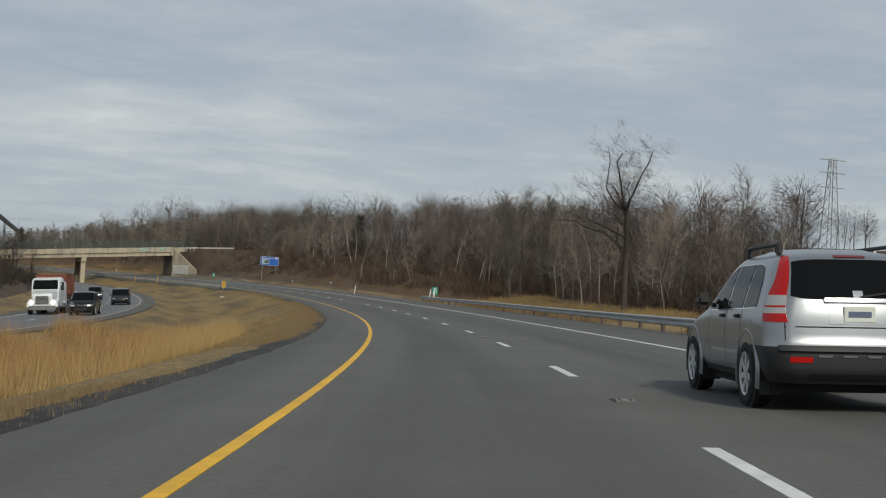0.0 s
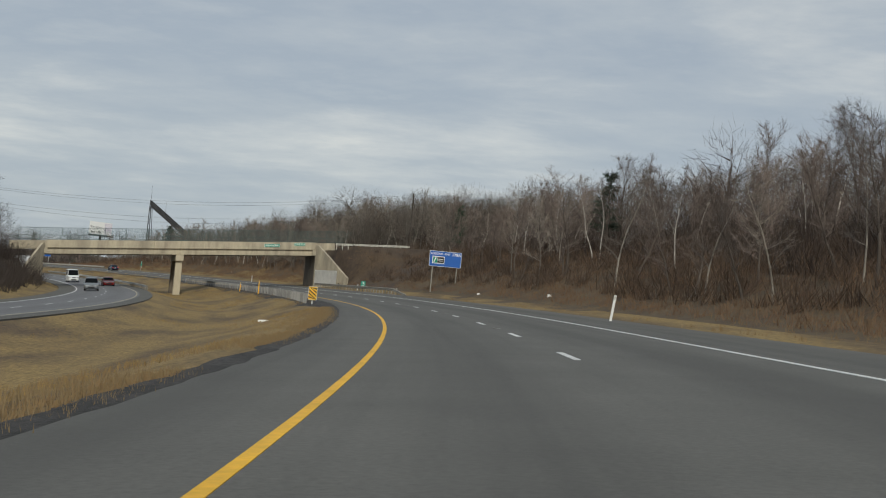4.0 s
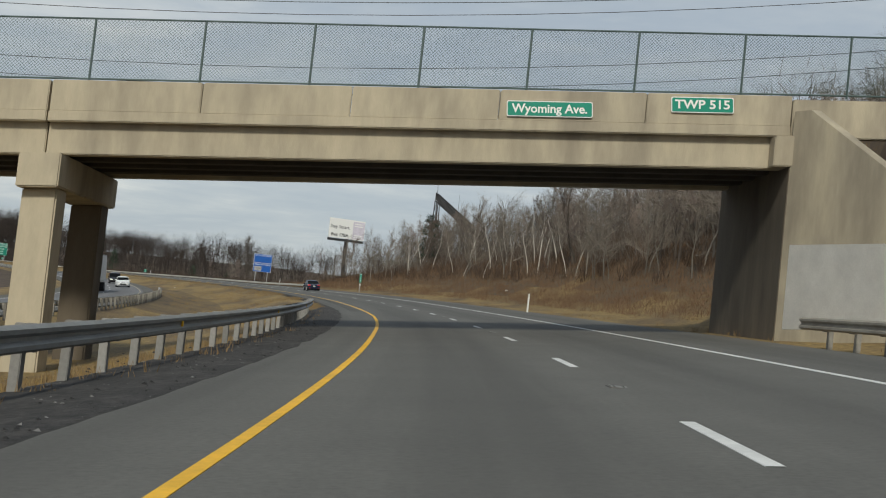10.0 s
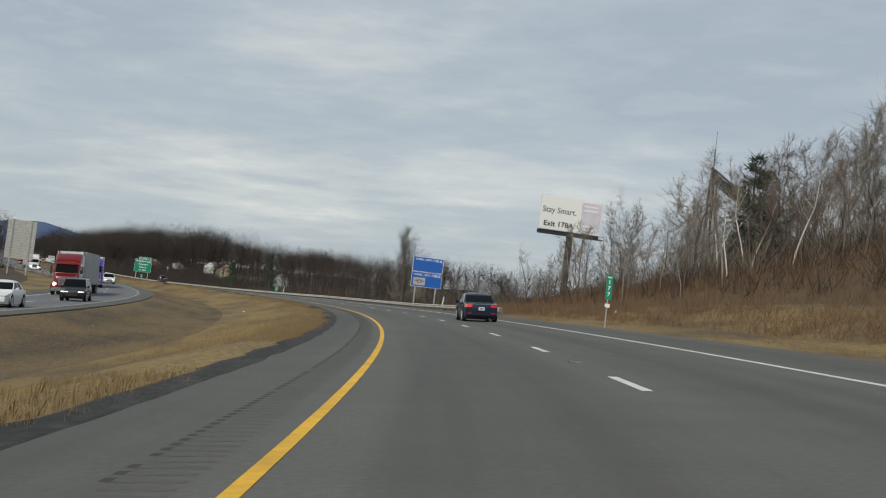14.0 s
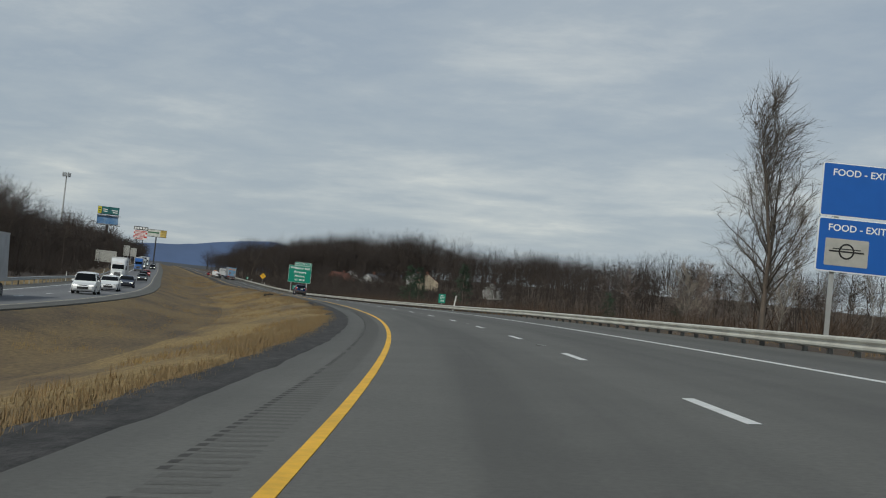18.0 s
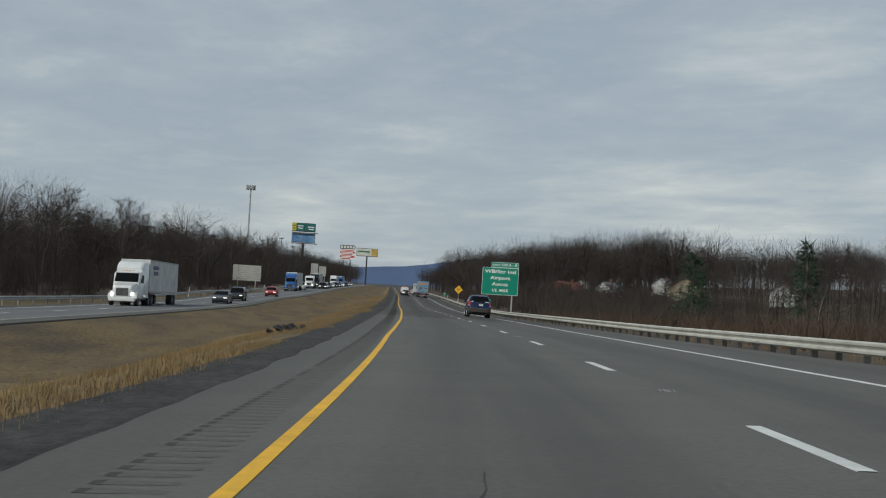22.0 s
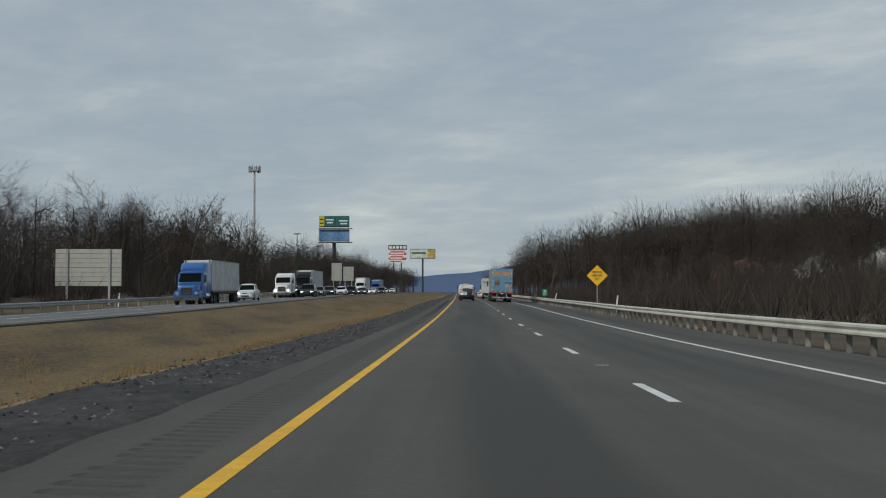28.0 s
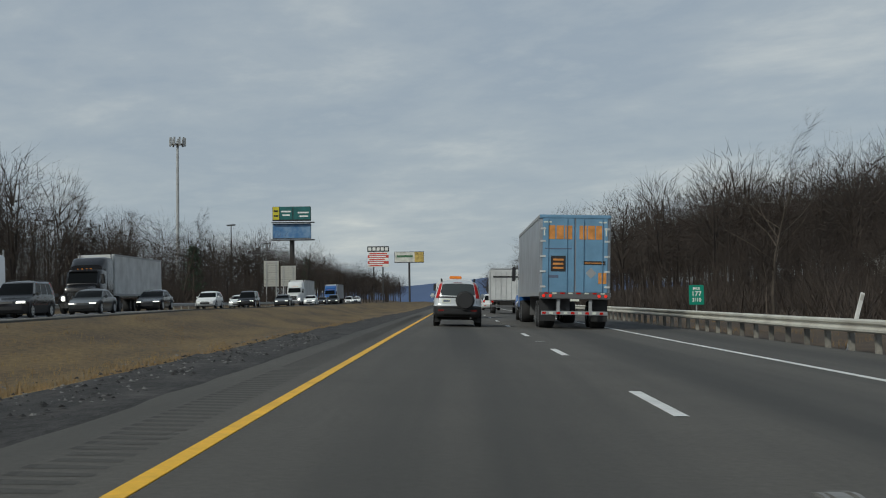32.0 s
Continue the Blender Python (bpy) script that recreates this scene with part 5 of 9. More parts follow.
    # single trees that stand out
    plant(10, 587.5, 11.0, 9.0)
    plant(10, 590.5, 11.8, 8.4)
    plant(7, 600, 16, 6.5)
    plant(0, 1017.5, 20.5, 11.5)
    plant(0, 1135, 20, 15)
    for s, l, h in ((517, 26, 8.5), (508, 24.5, 7.5), (521, 30, 9.0), (526, 31, 9.0), (512, 27.5, 8.0), (531, 34, 9.5)):
        plant(8 if h > 8.2 else 3, s, l, h)
    plant(0, 403, 31, 9.5)
    plant(2, 398, 34, 10.5)
    plant(2, 409, 35, 10.5)

    # woods farther off, as one mass each
    molds = []
    for i in range(9):
        rr = np.random.default_rng(300 + i)
        wide_ = [0.34, 0.28, 0.26, 0.31, 0.24, 0.29, 0.36, 0.25, 0.30][i] * 10
        lob, cz, rz = rr.uniform(0, 6.28, 3), rr.uniform(4.9, 5.9), rr.uniform(3.9, 4.6)
        sg = [(np.zeros(3), np.array([rr.normal(0, 0.3), rr.normal(0, 0.3), 7.5]), 0.10, 0.02, 0)]

        def shell(d, r):
            az = math.atan2(d[1], d[0])
            k = 1 + 0.16 * math.sin(2 * az + lob[0]) + 0.14 * math.sin(3 * az + lob[1] + 4 * d[2]) + 0.1 * math.sin(7 * d[2] + lob[2])
            return np.array([d[0] * wide_ * k * r, d[1] * wide_ * k * r, cz + d[2] * rz * (0.9 + 0.1 * k) * r])
        for k in range(12):
            d = rr.normal(0, 1, 3)
            d[2] = abs(d[2]) * 0.9 + 0.05
            d /= np.linalg.norm(d)
            p = np.array([0, 0, rr.uniform(2.5, 6.5)])
            q = shell(d, 0.85)
            sg.append((p, p + (q - p) * 0.55 + np.array([0, 0, 0.4]), 0.06, 0.03, 1))
            sg.append((p + (q - p) * 0.5 + np.array([0, 0, 0.35]), q, 0.04, 0.02, 1))
        for k in range(460):
            d = rr.normal(0, 1, 3)
            d[2] = d[2] * 0.9 + 0.05
            d /= np.linalg.norm(d)
            p = shell(d, 0.86 * rr.random() ** 0.40)
            w = d * 0.8 + rr.normal(0, 0.45, 3) + np.array([0, 0, 0.3])
            w /= np.linalg.norm(w)
            sg.append((p, p + w * rr.uniform(0.5, 1.5), 0.0125 * rr.uniform(0.7, 1.3), 0.004, 3))
        v, f = tubes(sg, {0: 3, 1: 2, 2: 2, 3: 2})
        tri = []
        for q in f:
            tri += [q] if len(q) == 3 else [(q[0], q[1], q[2]), (q[0], q[2], q[3])]
        molds.append((np.array(v), np.array(tri)))

    def mass(label, areas, mat, seed, tw=1.0):
        r2 = np.random.default_rng(seed)
        va, fa, o = [], [], 0
        for n, s0, s1, l0, l1, h0, h1 in areas:
            ss, ll = r2.uniform(s0, s1, n), r2.uniform(l0, l1, n)
            keep = ~open_bank(ss, ll)
            ss, ll = ss[keep], ll[keep]
            xx, yy = plan(ss, ll)
            zz = ground(ss, ll) - 0.25
            for x, y, z in zip(xx, yy, zz):
                v, f = molds[r2.integers(len(molds))]
                a, k = r2.uniform(0, 6.28), (h0 - 2 + (h1 - h0 + 3) * r2.random() ** 0.8) / 10 * (1 + 0.30 * noise.noise((x * 0.03, y * 0.03, 1.0)))
                kw = k * r2.uniform(0.9, 1.35)
                ca, sa = math.cos(a) * kw, math.sin(a) * kw
                va.append(np.stack([v[:, 0] * ca - v[:, 1] * sa + x, v[:, 0] * sa + v[:, 1] * ca + y, v[:, 2] * k + z], -1))
                fa.append(f + o)
                o += len(v)
        va, fa = np.concatenate(va).astype(np.float32), np.concatenate(fa).astype(np.int32)
        me = bpy.data.meshes.new("wood")
        me.vertices.add(len(va))
        me.vertices.foreach_set("co", va.ravel())
        me.loops.add(fa.size)
        me.loops.foreach_set("vertex_index", fa.ravel())
        me.polygons.add(len(fa))
        me.polygons.foreach_set("loop_start", np.arange(0, fa.size, 3, dtype=np.int32))
        me.update(calc_edges=True)
        me.materials.append(mat)
        thing("wood", label, "woodland", kind="stuff", data=me)
    mass("bare brown winter wood on the rising land", [(310, -20, 310, 24, 80, 7.5, 10.5), (40, 308, 345, 44, 90, 8, 11), (60, 60, 330, 80, 130, 8, 11)], M["twig_russet"], 31)
    mass("pale tan winter wood of slim trees on the high bank", [(190, 360, 465, 24, 85, 7.2, 10), (150, 460, 575, 24, 85, 6, 9.5), (130, 359, 412, 20, 62, 9, 11.5), (140, 370, 560, 60, 150, 12.5, 17)], M["twig_tan"], 34)
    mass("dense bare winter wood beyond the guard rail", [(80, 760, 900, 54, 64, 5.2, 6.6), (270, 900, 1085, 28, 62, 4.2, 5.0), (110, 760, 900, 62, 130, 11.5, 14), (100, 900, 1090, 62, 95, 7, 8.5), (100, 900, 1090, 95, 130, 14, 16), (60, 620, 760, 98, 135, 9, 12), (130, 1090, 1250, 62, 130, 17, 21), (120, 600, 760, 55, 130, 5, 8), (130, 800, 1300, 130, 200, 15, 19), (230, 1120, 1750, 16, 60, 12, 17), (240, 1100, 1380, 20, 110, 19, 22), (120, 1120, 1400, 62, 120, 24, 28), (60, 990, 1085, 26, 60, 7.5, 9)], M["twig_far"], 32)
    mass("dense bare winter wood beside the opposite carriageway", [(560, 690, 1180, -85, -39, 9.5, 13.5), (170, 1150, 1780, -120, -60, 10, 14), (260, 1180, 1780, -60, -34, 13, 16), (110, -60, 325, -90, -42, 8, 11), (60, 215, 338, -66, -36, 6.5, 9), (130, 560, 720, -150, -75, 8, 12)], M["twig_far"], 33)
    # brush
    r3 = np.random.default_rng(44)

    def brush(label, areas, mat, h, per, wid):
        vs, fs = [], []
        for n, s0, s1, l0, l1 in areas:
            for _ in range(n):
                s, l = r3.uniform(s0, s1), r3.uniform(l0, l1)
                if h > 1 and open_bank(s, l):
                    continue
                b = np.array(spot(s, l, -0.05))
                hh = h * r3.uniform(0.5, 1.3)
                for _k in range(per):
                    p = b + np.array([r3.normal(0, 0.35), r3.normal(0, 0.35), 0])
                    q = p + np.array([r3.normal(0, 0.5), r3.normal(0, 0.5), 1.0]) * hh * r3.uniform(0.5, 1)
                    w = np.array([r3.normal(), r3.normal(), 0.0])
                    w = w / np.linalg.norm(w) * wid
                    o = len(vs)
                    vs += [p - w, p + w, q]
                    fs.append((o, o + 1, o + 2))
        thing("brush", label, "brush", kind="stuff", data=mesh_of("brush", vs, fs, mat))
    brush("reddish-brown leafless brush below the trees", [(1500, 150, 312, 13.5, 38), (90, 306, 344, 13, 34), (1300, 360, 570, 15, 38), (1000, 570, 800, 11, 40), (600, 60, 150, 19.5, 34)], M["brush"], 1.9, 20, 0.03)
    brush("low rusty weeds and brush on the bank", [(2000, 150, 308, 11.2, 24), (220, 304, 343, 10.5, 26), (5200, 360, 575, 10.4, 22)], M["weeds"], 0.75, 18, 0.013)
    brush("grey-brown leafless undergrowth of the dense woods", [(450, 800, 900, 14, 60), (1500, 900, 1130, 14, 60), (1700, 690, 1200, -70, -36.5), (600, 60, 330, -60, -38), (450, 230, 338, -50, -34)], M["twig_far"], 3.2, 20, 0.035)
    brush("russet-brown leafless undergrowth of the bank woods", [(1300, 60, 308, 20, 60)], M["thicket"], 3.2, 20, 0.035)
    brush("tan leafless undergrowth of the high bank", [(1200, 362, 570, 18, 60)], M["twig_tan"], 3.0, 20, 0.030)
    # Filler blades added deep in the woods to darken and close them.
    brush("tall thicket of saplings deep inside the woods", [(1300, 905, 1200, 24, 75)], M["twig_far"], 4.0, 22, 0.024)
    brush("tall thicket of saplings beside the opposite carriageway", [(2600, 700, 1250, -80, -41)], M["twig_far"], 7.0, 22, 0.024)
    brush("thicket of russet saplings on the bank", [(650, 80, 308, 26, 62), (500, 364, 565, 26, 62)], M["thicket"], 7.0, 22, 0.024)
    # grass
    def grass(label, areas, mat, h, per, wid):
        vs, fs = [], []
        for n, s0, s1, l0, l1 in areas:
            ss, ll = r3.uniform(s0, s1, n), r3.uniform(l0, l1, n)
            zz = ground(ss, ll)
            xx, yy = plan(ss, ll)
            for x, y, z in zip(xx, yy, zz):
                if noise.noise((x * 0.12, y * 0.12, 1.5)) < -0.15:
                    continue
                hh = h * r3.uniform(0.4, 1.25)
                for _k in range(per):
                    a = r3.uniform(0, 6.28)
                    dx, dy = r3.normal(0, 0.10, 2)
                    w = wid * r3.uniform(0.6, 1.2)
                    o = len(vs)
                    vs += [(x + dx - w * math.cos(a), y + dy - w * math.sin(a), z - 0.03), (x + dx + w * math.cos(a), y + dy + w * math.sin(a), z - 0.03), (x + dx + r3.normal(0, 0.3) * hh, y + dy + r3.normal(0, 0.3) * hh, z + hh)]
                    fs.append((o, o + 1, o + 2))
        thing("grass", label, "grass", kind="stuff", data=mesh_of("grass", vs, fs, mat))
    grass("dry straw-coloured grass in the median", [(11000, 20, 520, -18, -6.9), (8000, 520, 980, -18, -7.6)], M["grass"], 0.15, 6, 0.007)
    grass("fringe of pale dry grass along the gravel", [(7000, 10, 232, -7.8, -5.6), (1200, 232, 390, -9.2, -7.3), (10000, 388, 745, -7.8, -5.7), (5000, 745, 985, -8.8, -6.7)], M["grass_mix"], 0.10, 8, 0.006)
    grass("short brown weeds growing into the gravel edge", [(7000, 10, 232, -6.5, -5.75), (7000, 388, 750, -6.5, -5.75), (2000, 750, 985, -7.4, -6.2)], M["grass_dark"], 0.05, 6, 0.008)
    grass("tall pale dry grass in the clearing round the lone oak", [(5000, 50, 150, 9.5, 19.5)], M["grass"], 0.42, 7, 0.008)
    grass("brown weeds growing up round the posts of the guard rail", [(4200, 20, 152, 7.0, 9.6)], M["grass_dark"], 0.42, 7, 0.008)
    grass("tall pale reeds in the median", [(3900, 30, 92, -19.5, -9.8)], M["reed"], 1.15, 8, 0.008)
    grass("rusty seed heads among the reeds", [(1600, 30, 92, -19.5, -12.5)], M["reed_top"], 1.3, 6, 0.009)
    grass("brown dry grass on the verges", [(4500, 140, 570, 7.6, 16), (3500, 500, 1000, 7.6, 14), (3000, 600, 1000, -19.5, -8), (9000, 20, 985, -12, -6.1)], M["grass_dark"], 0.17, 7, 0.009)


build_bridge()
build_rails()
build_signs()
build_trees()


# ---------------------------------------------------------------- vehicles
def paint(name, c, rough=0.28, metal=0.0, coat=0.6):
    return material(name, c, rough, metal, stain=0.06, stain_scale=1.2, coat=coat * 0.7, spec=0.4)


V = {
    "glass": material("dark_car_glass", (0.008, 0.009, 0.010), 0.05, spec=0.22),
    "glass_grey": material("grey_car_glass", (0.05, 0.058, 0.062), 0.06, coat=0.3, spec=0.6),
    "tyre": material("tyre_rubber", (0.018, 0.018, 0.019), 0.85, grain=0.2),
    "rim": material("alloy_rim", (0.60, 0.61, 0.62), 0.35, 0.25),
    "rim_dark": material("steel_wheel", (0.16, 0.16, 0.165), 0.5, 0.5),
    "black": material("black_plastic", (0.022, 0.022, 0.024), 0.6, grain=0.1),
    "grey_plastic": material("grey_cladding", (0.06, 0.058, 0.058), 0.65, grain=0.12),
    "red_lens": material("red_tail_lens", (0.50, 0.008, 0.006), 0.2, coat=0.5),
    "red_lit": material("lit_tail_lens", (0.95, 0.03, 0.015), 0.3, emit=0.25),
    "tail_red": material("glossy_red_tail_lens", (0.42, 0.006, 0.005), 0.30, coat=0.15, spec=0.3, grain=0.12, grain_scale=30),
    "dim_lens": material("dim_red_lens", (0.16, 0.010, 0.008), 0.3),
    "amber": material("amber_lens", (0.75, 0.22, 0.02), 0.25),
    "clear": material("clear_lens", (0.42, 0.42, 0.40), 0.12, 0.2, coat=0.5),
    "lamp_lit": material("lit_headlamp", (1.0, 0.97, 0.88), 0.2, emit=2.2),
    "chrome": material("chrome", (0.62, 0.62, 0.62), 0.15, 1.0),
    "plate": material("plate_white", (0.66, 0.68, 0.60), 0.5),
    "plate_bar": material("plate_bar", (0.10, 0.13, 0.20), 0.6),
    "under": material("underbody", (0.015, 0.014, 0.013), 0.9),
    "trailer_white": material("white_trailer_skin", (0.55, 0.56, 0.56), 0.45, grain=0.05, stain=0.25, stain_scale=0.8),
    "trailer_grey": material("grey_aluminium_trailer_skin", (0.30, 0.32, 0.35), 0.4, 0.35, stain=0.25, stain_scale=0.8),
    "trailer_blue": material("blue_trailer_doors", (0.145, 0.285, 0.43), 0.45, grain=0.05, stain=0.2, stain_scale=1.0),
    "orange": material("faded_orange_legend", (0.58, 0.24, 0.06), 0.6, stain=0.3, stain_scale=4),
    "rust": material("rust_red_body", (0.17, 0.055, 0.032), 0.8, grain=0.25, stain=0.4, stain_scale=1.5),
    "seat": material("seat_cloth", (0.05, 0.05, 0.055), 0.9),
}


for _g in ("glass", "glass_grey"):
    V[_g].node_tree.nodes["Principled BSDF"].inputs["IOR"].default_value = 1.22


def loft(sections, mat_open=False):
    """A closed skin through cross-sections with equal counts of points."""
    bm = bmesh.new()
    rows = [[bm.verts.new(p) for p in sec] for sec in sections]
    n = len(rows[0])
    for a, b in zip(rows, rows[1:]):
        for i in range(n):
            bm.faces.new((a[i], a[(i + 1) % n], b[(i + 1) % n], b[i]))
    bm.faces.new(rows[0][::-1])
    bm.faces.new(rows[-1])
    bmesh.ops.recalc_face_normals(bm, faces=bm.faces)
    return bm


def quad_panel(corners, out, thick=0.012):
    """A thin pane through four corners, pushed out along a vector."""
    bm = bmesh.new()
    o = Vector(out).normalized()
    f0 = [bm.verts.new(Vector(c) + o * thick) for c in corners]
    f1 = [bm.verts.new(Vector(c) - o * 0.02) for c in corners]
    bm.faces.new(f0)
    bm.faces.new(f1[::-1])
    for i in range(4):
        bm.faces.new((f0[i], f1[i], f1[(i + 1) % 4], f0[(i + 1) % 4]))
    bmesh.ops.recalc_face_normals(bm, faces=bm.faces)
    return bm


_WHEELS = {}


def wheel_meshes(r, w, spokes, rim):
    key = (r, w, spokes, rim)
    if key not in _WHEELS:
        prof = [(r * 0.62, -w / 2 + 0.01), (r * 0.93, -w / 2), (r, -w / 2 + 0.035), (r, w / 2 - 0.035), (r * 0.93, w / 2), (r * 0.62, w / 2 - 0.01)]
        n = 24
        vs, fs = [], []
        for k in range(n):
            a = 2 * math.pi * k / n
            vs += [(x, q * math.cos(a), q * math.sin(a)) for q, x in prof]
        m_ = len(prof)
        for k in range(n):
            for j in range(m_):
                fs.append((k * m_ + j, k * m_ + (j + 1) % m_, ((k + 1) % n) * m_ + (j + 1) % m_, ((k + 1) % n) * m_ + j))
        ty = mesh_of("tyre", vs, fs, V["tyre"], smooth_=True)
        bm = bmesh.new()
        for sx in (-1, 1):
            bmesh.ops.create_cone(bm, cap_ends=True, segments=20, radius1=r * 0.16, radius2=r * 0.14, depth=0.03, matrix=Matrix.Translation((sx * (w / 2 - 0.014), 0, 0)) @ Matrix.Rotation(radians(90), 4, "Y"))
            bmesh.ops.create_cone(bm, cap_ends=False, segments=24, radius1=r * (0.67 if sx < 0 else 0.60), radius2=r * (0.60 if sx < 0 else 0.67), depth=0.02, matrix=Matrix.Translation((sx * (w / 2 - 0.006), 0, 0)) @ Matrix.Rotation(radians(90), 4, "Y"))
            for k in range(spokes):
                a = 360 / spokes * k
                bmesh.ops.create_cube(bm, size=1, matrix=Matrix.Rotation(radians(a), 4, "X") @ Matrix.Translation((sx * (w / 2 - 0.020), 0, r * 0.36)) @ Matrix.Diagonal((0.03, r * (0.62 / spokes + 0.09), r * 0.58, 1)))
        bmesh.ops.create_cone(bm, cap_ends=False, segments=24, radius1=r * 0.64, radius2=r * 0.64, depth=w * 0.86, matrix=Matrix.Rotation(radians(90), 4, "Y"))
        bmesh.ops.create_cone(bm, cap_ends=True, segments=24, radius1=r * 0.60, radius2=r * 0.60, depth=0.04, matrix=Matrix.Rotation(radians(90), 4, "Y"))
        rm = bpy.data.meshes.new("rim")
        bm.to_mesh(rm)
        bm.free()
        rm.materials.append(V[rim])
        _WHEELS[key] = (ty, rm)
    return _WHEELS[key]


def add_wheel(parent, x, y, r, w=0.22, spokes=5, rim="rim"):
    ty, rm = wheel_meshes(r, w, spokes, rim)
    t = part("wheel", ty, None, parent)
    t.location = (x, y, r)
    rr = part("rim", rm, None, t)
    return t


def spline(nodes, subs):
    """Points on a smooth curve through the nodes, with so many steps in each interval."""
    p = np.array(nodes, float)
    out = []
    for i in range(len(p) - 1):
        a, b = p[i], p[i + 1]
        ln = np.linalg.norm(b - a)
        ta = (b - p[max(0, i - 1)]) / (np.linalg.norm(b - p[max(0, i - 1)]) + 1e-9) * ln * 0.8
        tb = (p[min(len(p) - 1, i + 2)] - a) / (np.linalg.norm(p[min(len(p) - 1, i + 2)] - a) + 1e-9) * ln * 0.8
        for k in range(subs[i]):
            t = k / subs[i]
            h1, h2 = 2 * t ** 3 - 3 * t * t + 1, t ** 3 - 2 * t * t + t
            out.append(a * h1 + b * (1 - h1) + ta * h2 + tb * (t ** 3 - t * t))
    out.append(p[-1])
    return np.array(out)


SUBS = (1, 1, 2, 2, 1, 4, 1, 2)
TX = [-1, -0.955, -0.89, -0.80, -0.60, -0.40, -0.20, 0, 0.20, 0.40, 0.60, 0.80, 0.89, 0.955, 1]
SIDES = {"suv": ([0, 0.03, 0.075, 0.10, 0.16, 0.22, 0.28, 0.33, 0.355, 0.42, 0.49, 0.56, 0.62, 0.645, 0.73, 0.82, 0.90, 0.94, 0.97, 1.0], ((3, 7), (8, 12), (13, 16))),
         "sedan": ([0, 0.04, 0.09, 0.13, 0.16, 0.24, 0.32, 0.40, 0.48, 0.51, 0.60, 0.70, 0.80, 0.88, 0.93, 0.97, 1.0], ((3, 8), (9, 14)))}
SIDES["van"], SIDES["hatch"], SIDES["pickup"] = SIDES["suv"], SIDES["suv"], SIDES["sedan"]


def car(name, label, category, paint_mat, m, L=4.5, W=1.78, H=1.68, kind="suv", cladding=None, front_lit=False, lights="d_pillar", rack=False, group="", belt=0.98, glass="glass", wheel_r=0.34, rear_lit=False, spokes=6):
    """A road car, x across, y ahead, standing on z = 0: one smooth skin, split into body, lamps and windows."""
    c = thing(name, label, category, group, m=m)
    hw, yr, yf, zb, P = W / 2, -L / 2, L / 2, belt, paint_mat
    clad = V[cladding] if cladding else P
    tall = kind in ("suv", "hatch", "van")
    low = 0.27 if kind != "sedan" else 0.2
    hood_y = yf - {"suv": 1.15, "hatch": 1.05, "sedan": 1.25, "pickup": 1.4, "van": 0.75}[kind]
    f_top = hood_y - {"suv": 0.72, "hatch": 0.8, "sedan": 0.85, "pickup": 0.6, "van": 0.62}[kind]
    zt = H - 0.14
    if tall:
        k = {"suv": 0.30, "hatch": 0.5, "van": 0.16}[kind]
        rear = [(yr + 0.14, low), (yr + 0.01, low + 0.13), (yr - 0.03, low + 0.36), (yr + 0.05, zb - 0.24), (yr + 0.08, zb - 0.01), (yr + 0.11, zb + 0.05), (yr + 0.08 + k, zt), (yr + 0.14 + k, H - 0.07), (yr + 0.34 + k, H - 0.005)]
    else:
        deck = yr + {"sedan": 0.72, "pickup": 1.85}[kind]
        up = 0.78 if kind == "sedan" else 0.14
        rear = [(yr + 0.16, low), (yr + 0.02, low + 0.13), (yr, low + 0.34), (yr + 0.03, zb - 0.03), (deck - 0.06, zb + 0.035), (deck + 0.02, zb + 0.06), (deck + up * 0.85, zt + 0.02), (deck + up, H - 0.07), (deck + up + 0.25, H - 0.01)]
    front = [(yf - 0.18, low - 0.02), (yf - 0.02, low + 0.12), (yf, low + 0.30), (yf - 0.05, zb - 0.28), (hood_y, zb - 0.01), (hood_y - 0.06, zb + 0.05), (f_top + 0.14, zt + 0.04), (f_top, H - 0.06), (f_top - 0.28, H - 0.005)]
    R, F = spline(rear, SUBS), spline(front, SUBS)
    tw = hw * (0.79 if kind != "van" else 0.88)

    def half(y, z):
        if z < zb:
            u = np.clip((z - low) / (zb - low), 0, 1)
            w = hw * (0.93 + 0.07 * math.sin(min(1.0, u * 1.9) * math.pi / 2) - 0.045 * max(0.0, u - 0.62) / 0.38)
        else:
            w = hw * 0.955 + (tw - hw * 0.955) * ((z - zb) / (H - 0.06 - zb)) ** 1.12
            w -= 0.10 * max(0.0, (z - (H - 0.09)) / 0.09) ** 2
        d, e = np.clip((y - yr) / 0.4, 0, 1), np.clip((yf - y) / 0.75, 0, 1)
        return w * (1 - 0.075 * (1 - d) ** 2.2) * (1 - 0.20 * (1 - e) ** 2.2)
    TY, cuts = SIDES[kind]
    nr = len(R)
    G = V[glass]
    parts = {}

    def put(key, grid, i, j):
        vs, fs, seen = parts.setdefault(key, ([], [], {}))
        q = []
        for a, b in ((i, j), (i + 1, j), (i + 1, j + 1), (i, j + 1)):
            co = grid[a][b]
            kk = tuple(np.round(co, 4))
            if kk not in seen:
                seen[kk] = len(vs)
                vs.append(co)
            q.append(seen[kk])
        if len(set(q)) > 2:
            fs.append(tuple(dict.fromkeys(q)))

    lit_rows = {"d_pillar": (6, 12), "tall": (4, 12), "box": (4, 7 if kind == "suv" else 6)}[lights] if tall else (3, 4)
    lamp_cols = 2 if lights in ("d_pillar", "tall") else 3
    if not tall:
        lamp_cols = 4
    low_row = 2

    def side_pt(sx, i, t):
        y, z = R[i] + (F[i] - R[i]) * t
        return (sx * half(y, z), y, z)
